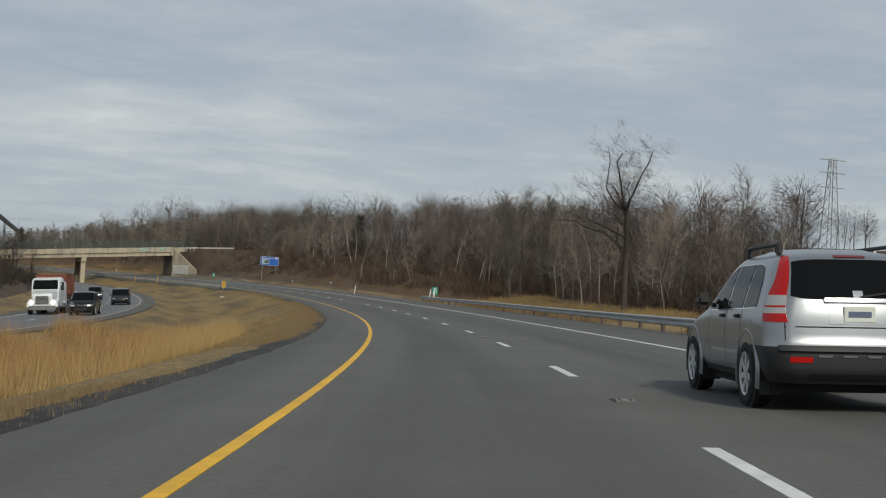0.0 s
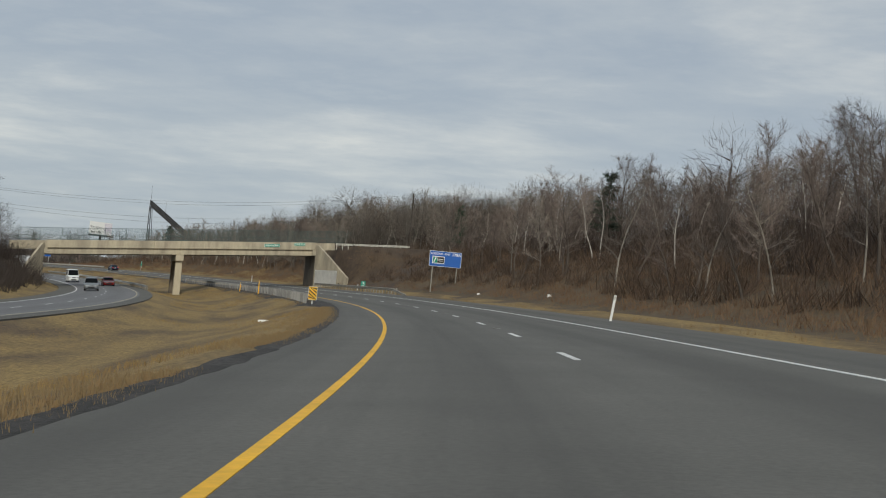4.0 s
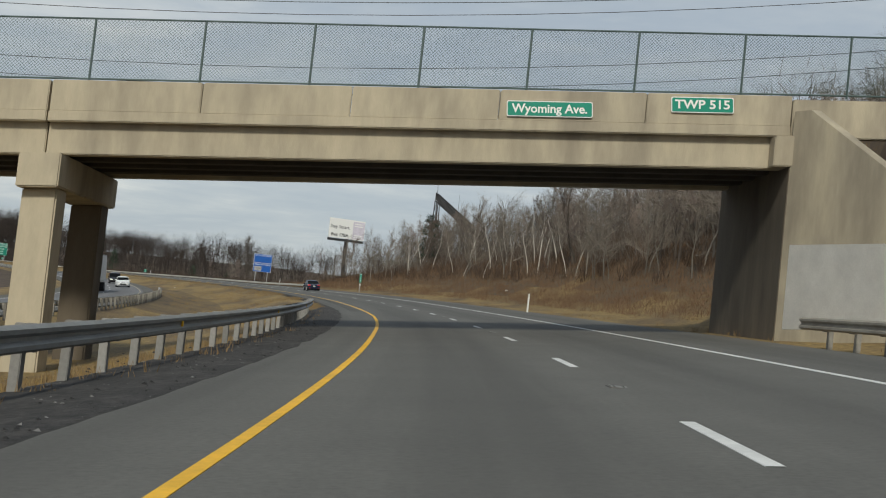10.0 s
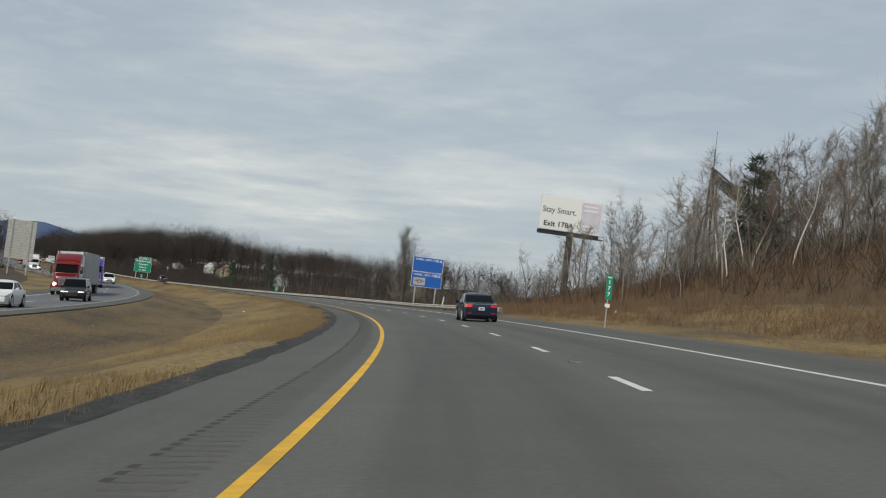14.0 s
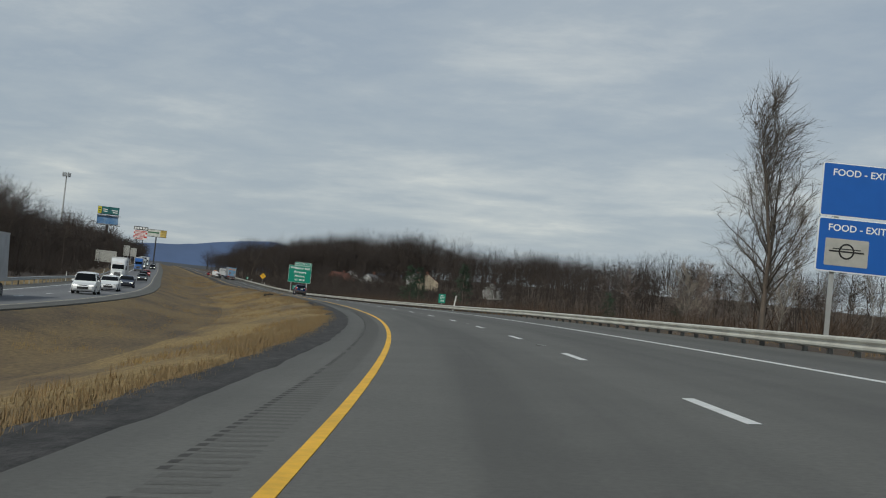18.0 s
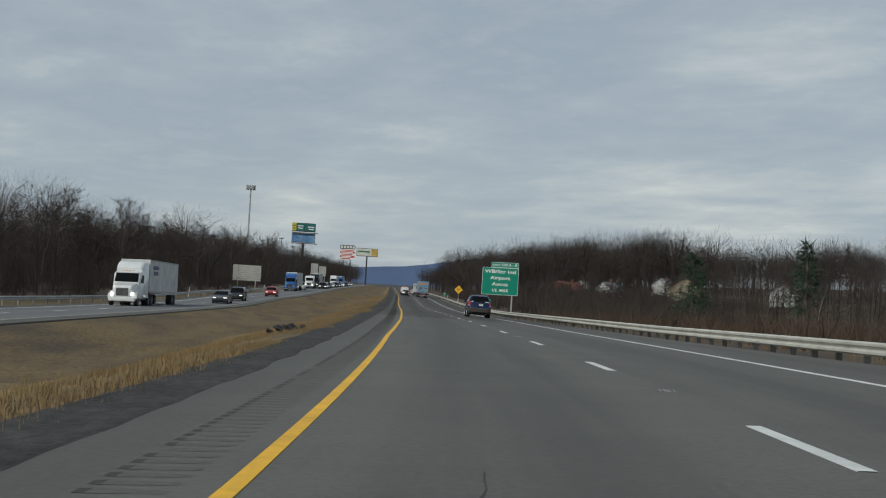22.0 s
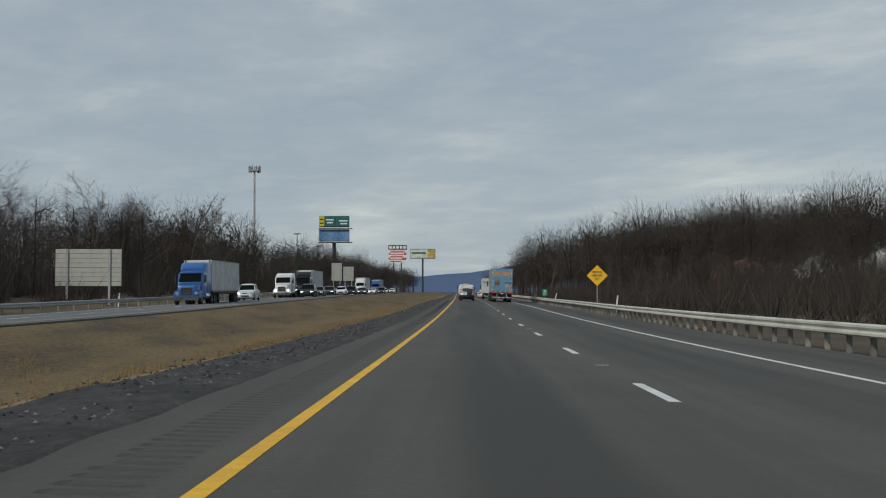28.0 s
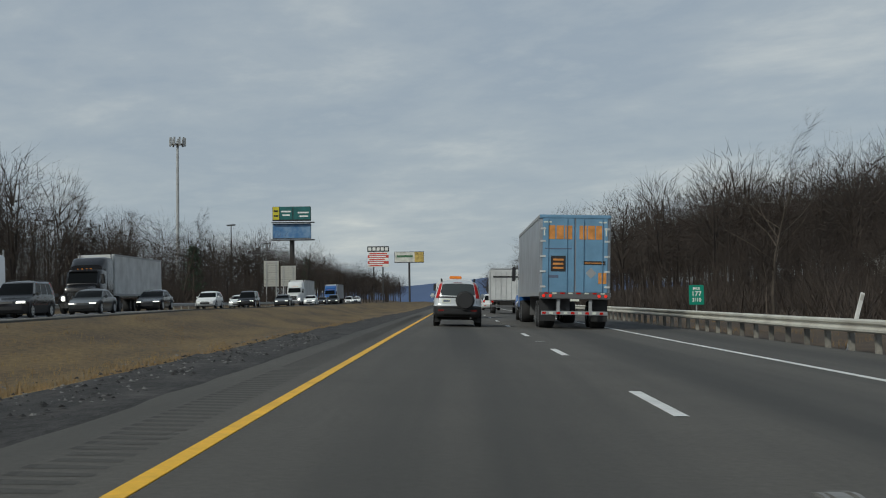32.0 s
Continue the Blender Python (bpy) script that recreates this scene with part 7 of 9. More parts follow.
def truck_wheels(c, ys, x=1.0, r=0.5, dual=True):
    for y in ys:
        for sx in (-1, 1):
            add_wheel(c, sx * x, y, r, 0.56 if dual else 0.3, 8, "rim_dark")


def semi(name, label, P, m, trailer="trailer_white", lit=True, nose=1.5, roof=3.85, length=14.6, flat=False, stacks=True, box_h=4.1, group=""):
    """A tractor with a semi-trailer; y ahead, the nose at y = 0."""
    c = thing(name, label, "truck", group, m=m)
    # hood, cab, sleeper
    def sec(y, hx, z0, z1, r=0.12):
        q = [(hx, z0), (hx, z1 - r), (hx - r * 0.4, z1 - r * 0.3), (hx - r * 1.4, z1)]
        return [(a, y, b) for a, b in q] + [(-a, y, b) for a, b in q[::-1]]
    part("hood", loft([sec(-0.02, 0.72, 0.75, 1.55), sec(-0.12, 0.82, 0.62, 1.72), sec(-nose * 0.6, 0.92, 0.6, 1.88), sec(-nose, 1.0, 0.6, 2.0)]), P, c, smooth_=True)
    part("cab", loft([sec(-nose + 0.02, 1.08, 0.7, 2.0), sec(-nose - 0.55, 1.16, 0.65, 2.9, 0.2), sec(-nose - 0.9, 1.18, 0.65, 3.0, 0.2), sec(-nose - 1.9, 1.2, 0.65, 3.05, 0.2)]), P, c, smooth_=True)
    part("sleeper", loft([sec(-nose - 1.2, 1.1, 2.9, roof - 0.55, 0.25), sec(-nose - 1.75, 1.18, 2.8, roof - 0.1, 0.25), sec(-nose - 2.3, 1.22, 0.7, roof, 0.2), sec(-nose - 3.5, 1.23, 0.7, roof, 0.2)]), P, c, smooth_=True)
    part("windscreen", quad_panel([(-1.0, -nose - 0.02, 2.05), (1.0, -nose - 0.02, 2.05), (0.95, -nose - 0.50, 2.78), (-0.95, -nose - 0.50, 2.78)], (0, 1, 0.5), 0.06), V["glass"], c)
    part("visor", box(-1.0, 1.0, -nose - 0.62, -nose - 0.32, 2.80, 2.90, 0.03), P, c)
    part("grille", box(-0.52, 0.52, -0.10, 0.045, 0.85, 1.52, 0.04), V["chrome"], c)
    for k in range(6):
        part("grille_bar", box(-0.46, 0.46, 0.035, 0.06, 0.93 + k * 0.095, 0.96 + k * 0.095), V["black"], c)
    part("bumper", box(-1.12, 1.12, -0.30, 0.10, 0.38, 0.72, 0.06), V["chrome"] if stacks else P, c)
    for sx in (-1, 1):
        part("headlight", box(min(sx * 0.62, sx * 0.98), max(sx * 0.62, sx * 0.98), -0.32, -0.02, 0.85, 1.15, 0.05), V["lamp_lit" if lit else "clear"], c)
        part("fender", loft([sec(-0.15, 0.2, 0.6, 1.05), sec(-0.75, 0.2, 0.75, 1.28), sec(-1.4, 0.2, 0.6, 1.05)]), P, c).location = (sx * 1.02, 0, 0)
        part("side_window", quad_panel([(sx * 1.15, -nose - 1.55, 2.0), (sx * 1.13, -nose - 0.45, 2.0), (sx * 1.10, -nose - 0.85, 2.72), (sx * 1.13, -nose - 1.5, 2.72)], (sx, 0, 0.1), 0.06), V["glass"], c)
        part("mirror", box(min(sx * 1.28, sx * 1.46), max(sx * 1.28, sx * 1.46), -nose - 0.35, -nose - 0.22, 1.95, 2.65, 0.03), V["black"], c)
        part("mirror_arm", rod((sx * 1.1, -nose - 0.4, 2.6), (sx * 1.4, -nose - 0.3, 2.6), 0.02, n=5), V["black"], c)
        part("fuel_tank", rod((sx * 1.0, -nose - 1.0, 0.75), (sx * 1.0, -nose - 2.4, 0.75), 0.31, n=16), V["chrome"], c)
        if stacks:
            part("exhaust_stack", rod((sx * 1.12, -nose - 3.55, 1.2), (sx * 1.12, -nose - 3.55, roof + 0.25), 0.075, n=10), V["chrome"], c)
        for k in (-0.5, 0.5):
            part("marker_lamp", box(sx * 0.3 + k * 0.3 - 0.05, sx * 0.3 + k * 0.3 + 0.05, -nose - 0.78, -nose - 0.68, 3.0, 3.05), V["amber"], c)
    part("frame", box(-0.45, 0.45, -nose - 6.2, -0.8, 0.55, 0.95), V["under"], c)
    truck_wheels(c, (-0.85,), 1.05, 0.5, False)
    truck_wheels(c, (-nose - 3.9, -nose - 5.2), 0.95)
    y0 = -nose - 3.75
    y1 = y0 - length
    if flat:
        part("flatbed", box(-1.25, 1.25, y1, y0 - 0.6, 1.15, 1.35, 0.03), V["black"], c)
    else:
        part("trailer_body", box(-1.29, 1.29, y1, y0, 1.18, box_h, 0.04), V[trailer], c, "long box trailer")
        part("front_corner", box(-1.3, 1.3, y0 - 0.02, y0 + 0.03, 1.18, box_h - 0.05, 0.02), V["trailer_white"], c)
        for sx in (-1, 1):
            part("side_rail", box(sx * 1.30 - 0.012, sx * 1.30 + 0.012, y1, y0, 1.16, 1.30), V["galv_rail"], c)
            part("top_rail", box(sx * 1.30 - 0.012, sx * 1.30 + 0.012, y1, y0, box_h - 0.12, box_h), V["galv_rail"], c)
    truck_wheels(c, (y1 + 1.2, y1 + 2.45), 0.95)
    part("landing_gear", box(-0.9, 0.9, y0 - 2.6, y0 - 2.5, 0.35, 1.2), V["rim_dark"], c)
    return c, y1


V["galv_rail"] = material("trailer_rail", (0.36, 0.37, 0.38), 0.5, 0.4)


def trailer_rear(c, y1, blue=True, box_h=4.1):
    """Doors, tape, lamps and guard on a trailer's rear end at y1."""
    for sx in (-1, 1):
        x0, x1 = sorted((sx * 0.03, sx * 1.18))
        part("door", box(x0, x1, y1 - 0.05, y1 - 0.002, 1.30, box_h - 0.12, 0.012), V["trailer_blue"], c)
        for lx in (0.30, 0.98):
            part("lock_rod", rod((sx * lx if lx < 0.5 else sx * lx, y1 - 0.08, 1.28), (sx * lx, y1 - 0.08, box_h - 0.15), 0.016, n=6), V["trailer_blue"], c)
        for z in (1.5, 2.05, 2.6, 3.15, 3.6):
            part("hinge", box(sx * 1.16 - 0.10, sx * 1.16 + 0.10, y1 - 0.07, y1 - 0.04, z - 0.035, z + 0.035, 0.006), V["trailer_white"], c)
        part("corner_tape", box(sx * 1.0 - 0.14, sx * 1.0 + 0.14, y1 - 0.062, y1 - 0.045, box_h - 0.28, box_h - 0.23), V["plate"], c)
        part("corner_tape", box(sx * 1.12 - 0.025, sx * 1.12 + 0.025, y1 - 0.062, y1 - 0.045, box_h - 0.75, box_h - 0.45), V["plate"], c)
        for k in range(2):
            bm = bmesh.new()
            bmesh.ops.create_cone(bm, cap_ends=True, segments=14, radius1=0.06, radius2=0.055, depth=0.04, matrix=Matrix.Translation((sx * (1.12 - 0.24 * k), y1 - 0.07, 1.17)) @ Matrix.Rotation(radians(90), 4, "X"))
            part("tail_light", bm, V["red_lit"], c)
        part("guard_upright", box(sx * 0.58 - 0.06, sx * 0.58 + 0.06, y1 + 0.05, y1 + 0.15, 0.55, 1.15, 0.01), V["galv_rail"], c)
        part("mud_flap", box(sx * 0.95 - 0.3, sx * 0.95 + 0.3, y1 + 0.55, y1 + 0.57, 0.25, 1.05), V["black"], c)
    part("rear_sill", box(-1.29, 1.29, y1 - 0.06, y1 + 0.1, 1.06, 1.30, 0.02), V["rim_dark"], c)
    part("rear_header", box(-1.29, 1.29, y1 - 0.06, y1 + 0.02, box_h - 0.12, box_h + 0.01, 0.02), V["trailer_blue"], c)
    part("underride_bar", box(-1.2, 1.2, y1 - 0.02, y1 + 0.12, 0.48, 0.62, 0.01), V["galv_rail"], c)
    for k in range(9):
        part("tape_stripe", box(-1.17 + k * 0.26, -1.04 + k * 0.26, y1 - 0.035, y1 - 0.018, 0.51, 0.59), V["plate"] if k % 2 else V["red_lens"], c)
    for k in range(8):
        part("tape_stripe", box(-1.1 + k * 0.29, -0.95 + k * 0.29, y1 - 0.075, y1 - 0.06, 1.24, 1.29), V["plate"] if k % 2 else V["red_lens"], c)
    # big faded name as plain blocks, three to a door
    for i, x in enumerate((-0.86, -0.55, -0.24, 0.28, 0.58, 0.88)):
        part("name_block", box(x - 0.13, x + 0.13, y1 - 0.058, y1 - 0.045, 3.22, 3.72, 0.006), V["orange"], c, "faded orange block of a painted name")
    part("notice", box(-0.88, -0.34, y1 - 0.058, y1 - 0.045, 2.05, 2.62, 0.004), V["black"], c, "dark notice with red bars")
    for z in (2.18, 2.33, 2.48):
        part("notice_bar", box(-0.80, -0.42, y1 - 0.064, y1 - 0.056, z - 0.035, z + 0.035), V["orange"], c)
    part("notice", box(0.28, 1.1, y1 - 0.058, y1 - 0.045, 2.30, 2.44, 0.004), V["black"], c, "narrow dark notice")
    part("notice_bar", box(0.34, 1.04, y1 - 0.064, y1 - 0.056, 2.355, 2.385), V["orange"], c)
    part("notice_bar", box(-1.1, -0.12, y1 - 0.058, y1 - 0.045, 2.86, 2.90), V["plate_bar"], c)
    part("fleet_bar", box(-0.95, -0.6, y1 - 0.058, y1 - 0.045, 1.82, 1.92), V["plate_bar"], c)
    part("sticker", box(0.84, 1.14, y1 - 0.058, y1 - 0.045, 1.62, 2.02, 0.004), V["orange"], c, "orange square sticker")
    bm = prism([(0.58, 1.80), (0.78, 2.0), (0.58, 2.2), (0.38, 2.0)], y1 - 0.056, y1 - 0.045)
    part("placard_holder", bm, V["galv_rail"], c)
    part("number_plate", box(-0.16, 0.16, y1 - 0.075, y1 - 0.06, 0.98, 1.06), V["plate"], c)


def lane(s, l, back=False, up=0.0):
    """A vehicle's pose on a carriageway, leaning with it."""
    x, y = plan(s, l)
    if l > -10:
        z, tb = float(own_top(s, l)), float(at_s(TB, s))
    else:
        z, tb = float(opp_top(s, l)), float(opp_slope(s))
    g = math.degrees(math.atan(float(np.interp(s, SS, np.gradient(RZ, DS)))))
    tilt = math.degrees(math.atan(tb))
    m_ = pose(float(x), float(y), z + 0.004 + up, 0, 0, heading(s)) @ pose(0, 0, 0, g, -tilt, 0)
    return m_ @ pose(0, 0, 0, 0, 0, 180) if back else m_


IN, OUT = OPP_Y - 1.85, OPP_Y - 5.5


def build_traffic():
    silver, graym = paint("silver_paint", (0.74, 0.75, 0.75), 0.3, 0.06), paint("grey_paint", (0.24, 0.255, 0.27), 0.34, 0.35)
    blue, navy = paint("deep_blue_paint", (0.002, 0.013, 0.062), 0.25, coat=0.35), paint("navy_paint", (0.012, 0.018, 0.04), 0.25)
    red, dred = paint("red_paint", (0.32, 0.016, 0.014), 0.28), paint("dark_red_paint", (0.17, 0.010, 0.014), 0.28)
    black, white = paint("black_paint", (0.012, 0.012, 0.014), 0.25), paint("white_paint_car", (0.70, 0.71, 0.71), 0.3)
    tan, dgrey = paint("tan_paint", (0.36, 0.27, 0.17), 0.3, 0.3), paint("charcoal_paint", (0.045, 0.05, 0.054), 0.28, 0.2)
    cyan = paint("truck_blue_paint", (0.03, 0.12, 0.36), 0.3)
    purple = paint("truck_purple_paint", (0.085, 0.05, 0.30), 0.3)
    # own carriageway
    steel = paint("silver_metallic_paint", (0.33, 0.345, 0.36), 0.32, 0.7, coat=0.4)
    bright = paint("light_silver_paint", (0.66, 0.68, 0.69), 0.32, 0.35)
    tall_lamp = {"rows": ((0.90, 0.70, 1.02), (1.00, 0.72, 1.03), (1.16, 0.70, 0.96), (1.30, 0.66, 0.84), (1.58, 0.61, 0.72)), "cuts": ((0.90, 0.985, False), (0.985, 1.045, True), (1.045, 1.065, False), (1.065, 1.17, True), (1.17, 1.58, False))}
    near_suv("suv", "silver-grey compact SUV with black lower bumper on the outer lane", steel, lane(34.0, 1.93), 4.52, 1.82, 1.66,
             ((0.29, 0.14), (0.40, 0.02), (0.62, 0.0), (0.70, 0.06), (0.98, 0.10), (1.14, 0.14), (1.40, 0.27), (1.56, 0.40), (1.62, 0.56), (1.66, 0.95)),
             ((0.29, 0.12), (0.45, 0.0), (0.66, 0.02), (0.80, 0.16), (0.92, 0.62), (1.00, 1.02), (1.08, 1.18), (1.45, 1.75), (1.58, 2.02), (1.66, 2.35)),
             ((0.29, 0.90), (0.42, 0.965), (0.66, 1.0), (0.90, 0.99), (1.06, 0.95), (1.30, 0.87), (1.52, 0.775), (1.60, 0.69), (1.66, 0.45)),
             True, 0.655, 0.36, (1.13, 1.54, 0.665, 0.60), tall_lamp, 1.50, 0.62, trim=True, plate=(0.0, 0.985))
    box_lamp = {"rows": ((0.86, 0.74, 1.00), (1.22, 0.72, 0.97)), "cuts": ((0.86, 0.925, True), (0.925, 1.22, False))}
    v = near_suv("suv", "deep blue SUV with grey plastic cladding on the outer lane", blue, lane(752.6, 2.36), 4.6, 1.82, 1.72,
                 ((0.30, 0.16), (0.42, 0.03), (0.70, 0.0), (0.78, 0.06), (1.05, 0.09), (1.20, 0.12), (1.45, 0.25), (1.62, 0.36), (1.68, 0.50), (1.72, 0.90)),
                 ((0.30, 0.12), (0.45, 0.0), (0.70, 0.03), (0.84, 0.16), (0.96, 0.70), (1.04, 1.10), (1.12, 1.25), (1.50, 1.85), (1.64, 2.10), (1.72, 2.45)),
                 ((0.30, 0.90), (0.44, 0.97), (0.70, 1.0), (0.94, 0.985), (1.12, 0.95), (1.36, 0.875), (1.58, 0.79), (1.66, 0.70), (1.72, 0.45)),
                 True, 0.72, 0.52, (1.20, 1.60, 0.70, 0.60), box_lamp, 1.57, 0.40, lower_mat=V["grey_plastic"], plate=(0.10, 0.98), wheel_r=0.35, spokes=5)
    part("sticker", box(-0.64, -0.53, -2.235, -2.19, 1.17, 1.25), V["plate"], v)
    part("sticker", box(0.40, 0.68, -2.245, -2.19, 1.17, 1.225), V["plate"], v)
    pillar_lamp = {"rows": ((1.02, 0.67, 0.84), (1.58, 0.585, 0.71)), "cuts": ((1.02, 1.58, False),)}
    near_suv("suv", "older silver SUV with a black spare wheel cover on its tailgate", bright, lane(975.2, -1.95), 4.5, 1.75, 1.68,
             ((0.34, 0.14), (0.44, 0.02), (0.70, 0.0), (0.78, 0.07), (1.02, 0.10), (1.14, 0.12), (1.45, 0.24), (1.58, 0.32), (1.64, 0.46), (1.68, 0.85)),
             ((0.34, 0.12), (0.48, 0.0), (0.70, 0.03), (0.84, 0.16), (0.95, 0.70), (1.03, 1.06), (1.10, 1.20), (1.48, 1.75), (1.60, 2.00), (1.68, 2.30)),
             ((0.34, 0.90), (0.46, 0.97), (0.70, 1.0), (0.92, 0.985), (1.08, 0.955), (1.34, 0.88), (1.55, 0.80), (1.62, 0.71), (1.68, 0.45)),
             True, 0.73, 0.55, (1.12, 1.55, 0.64, 0.57), pillar_lamp, 1.53, 0.38, glass="glass_grey", plate=(-0.40, 0.92), spare=True, wheel_r=0.34)
    t, y1 = semi("semi_truck", "articulated lorry with faded blue trailer doors and orange name blocks", cyan, lane(973 + 19.9, 2.28), "trailer_grey", False, stacks=True)
    trailer_rear(t, y1)
    bucket_truck(white, lane(1000.0, -2.0))
    box_truck("box_truck", "white high-sided box truck with a dark window strip", lane(1028.0, 1.95), white)
    car("suv", "white compact SUV on the outer lane", "car", white, lane(1062, 1.9), 4.5, 1.8, 1.66, "suv", lights="box")
    car("sedan", "white sedan on the outer lane", "car", white, lane(1085, 1.9), 4.6, 1.78, 1.45, "sedan", lights="box")
    car("sedan", "dark blue sedan on the outer lane", "car", navy, lane(492, 1.95), 4.5, 1.75, 1.46, "sedan", lights="box", belt=0.92)
    car("sedan", "dark red sedan in the queue on the inner lane", "car", dred, lane(1052, -1.9), 4.5, 1.75, 1.45, "sedan", lights="box", belt=0.92, rear_lit=True)
    car("sedan", "tan sedan in the queue on the inner lane", "car", tan, lane(1020, -1.95), 4.7, 1.8, 1.44, "sedan", lights="box", belt=0.92)
    # opposite carriageway
    G = "oncoming traffic"
    pickup("pickup_truck", "black pickup truck with its headlights towards the road ahead", black, lane(126.0, IN, True), False, G)
    dump_truck(lane(128.0, OUT, True), white)
    car("minivan", "black minivan on the opposite carriageway", "van", black, lane(166, IN, True), 4.9, 1.9, 1.75, "van", group=G)
    car("suv", "dark SUV with lit headlights on the opposite carriageway", "car", dgrey, lane(190, OUT, True), 4.6, 1.8, 1.7, "suv", front_lit=True, group=G)
    car("suv", "grey SUV on the opposite carriageway near the overpass", "car", graym, lane(313, OUT, True), 4.6, 1.8, 1.7, "suv", group=G)
    car("sedan", "red sedan on the opposite carriageway near the overpass", "car", red, lane(356, IN, True), 4.6, 1.78, 1.42, "sedan", group=G, belt=0.9)
    car("van", "white delivery van on the opposite carriageway", "van", white, lane(384, OUT, True), 5.4, 1.95, 2.3, "van", group=G, belt=1.2)
    semi("semi_truck", "white tractor with a white box trailer on the opposite carriageway", white, lane(446, OUT, True), "trailer_white", group=G)
    pickup("pickup_truck", "grey pickup truck on the opposite carriageway", graym, lane(500, OUT + 0.1, True), True, G)
    car("sedan", "silver sedan with its lights off on the opposite carriageway", "car", silver, lane(497, IN, True), 4.6, 1.78, 1.45, "sedan", group=G, belt=0.92)
    car("suv", "black SUV with lit headlights on the opposite carriageway", "car", black, lane(523, IN, True), 4.5, 1.8, 1.68, "suv", front_lit=True, group=G)
    semi("semi_truck", "dark red tractor with a grey box trailer on the opposite carriageway", dred, lane(545, OUT, True), "trailer_grey", group=G)
    semi("semi_truck", "purple tractor with a grey box trailer on the opposite carriageway", purple, lane(601, OUT, True), "trailer_grey", False, group=G)
    car("suv", "silver SUV with lit headlights on the opposite carriageway", "car", silver, lane(643, IN, True), 4.6, 1.8, 1.7, "suv", front_lit=True, group=G)
    car("sedan", "white sedan on the opposite carriageway", "car", white, lane(664, IN, True), 4.5, 1.75, 1.45, "sedan", group=G, belt=0.92)
    car("sedan", "dark sedan with lit headlights on the opposite carriageway", "car", navy, lane(697, IN, True), 4.6, 1.75, 1.42, "sedan", front_lit=True, group=G, belt=0.9)
    t, y1 = semi("semi_truck", "white aerodynamic tractor with a long white box trailer", white, lane(761, OUT, True), "trailer_white", stacks=False, group=G)
    for z, ya, yb in ((3.42, -9.3, -6.6), (2.92, -9.0, -7.0)):
        part("name_bar", box(-1.32, -1.295, ya, yb, z - 0.17, z + 0.17, 0.004), V["plate_bar"], t, "dark name bar on the trailer side")
    car("sedan", "charcoal sedan on the opposite carriageway", "car", dgrey, lane(797, IN, True), 4.6, 1.75, 1.45, "sedan", front_lit=True, group=G, belt=0.92)
    car("suv", "black SUV with lit headlights beside the median", "car", black, lane(812, IN - 0.1, True), 4.5, 1.8, 1.7, "suv", front_lit=True, group=G)
    car("hatchback", "bright red hatchback with lit headlights on the opposite carriageway", "car", red, lane(854, IN, True), 4.3, 1.76, 1.52, "hatch", front_lit=True, group=G, rack=True)
    semi("semi_truck", "blue tractor with a long white box trailer", cyan, lane(929, OUT, True), "trailer_white", False, group=G)
    pickup("pickup_truck", "white pickup truck on the opposite carriageway", white, lane(962.5, OUT, True), False, G)
    semi("semi_truck", "white bonneted tractor pulling an empty flatbed", white, lane(990, OUT, True), flat=True, roof=3.4, length=9.0, group=G)
    semi("semi_truck", "black tractor with a pale box trailer and lit headlights", black, lane(1012, OUT, True), "trailer_white", group=G)
    car("suv", "black off-road SUV with lit headlights on the opposite carriageway", "car", black, lane(990.5, IN, True), 4.75, 1.92, 1.8, "suv", "black", front_lit=True, rack=True, group=G, belt=1.08)
    car("sedan", "grey sedan with one lit headlight on the opposite carriageway", "car", dgrey, lane(1003, IN, True), 4.7, 1.8, 1.45, "sedan", front_lit=True, group=G, belt=0.92)
    car("sedan", "black sedan with bright headlights on the opposite carriageway", "car", black, lane(1019, IN, True), 4.7, 1.8, 1.45, "sedan", front_lit=True, group=G, belt=0.92)
    car("sedan", "pale silver-blue hatchback sedan on the opposite carriageway", "car", silver, lane(1040, IN, True), 4.45, 1.73, 1.49, "hatch", group=G, belt=0.92)
    for i, (s, l, p, k) in enumerate(((1062, IN, black, "suv"), (1090, IN, dgrey, "sedan"), (1078, OUT, silver, "sedan"), (1122, IN, silver, "sedan"), (1160, IN, dgrey, "suv"), (1175, OUT, black, "sedan"), (1215, IN, white, "sedan"), (1240, OUT, white, "suv"))):
        car("suv" if k == "suv" else "sedan", {id(black): "black", id(dgrey): "charcoal", id(silver): "silver", id(white): "white"}[id(p)] + " car with lit headlights far along the opposite carriageway", "car", p, lane(s, l, True), 4.6, 1.8, 1.68 if k == "suv" else 1.45, k, front_lit=True, group=G, belt=0.95)
    semi("semi_truck", "pale tractor with a white box trailer far along the opposite carriageway", white, lane(1130, OUT, True), "trailer_white", group=G)
    semi("semi_truck", "blue tractor far along the opposite carriageway", cyan, lane(1190, OUT, True), "trailer_grey", group=G)


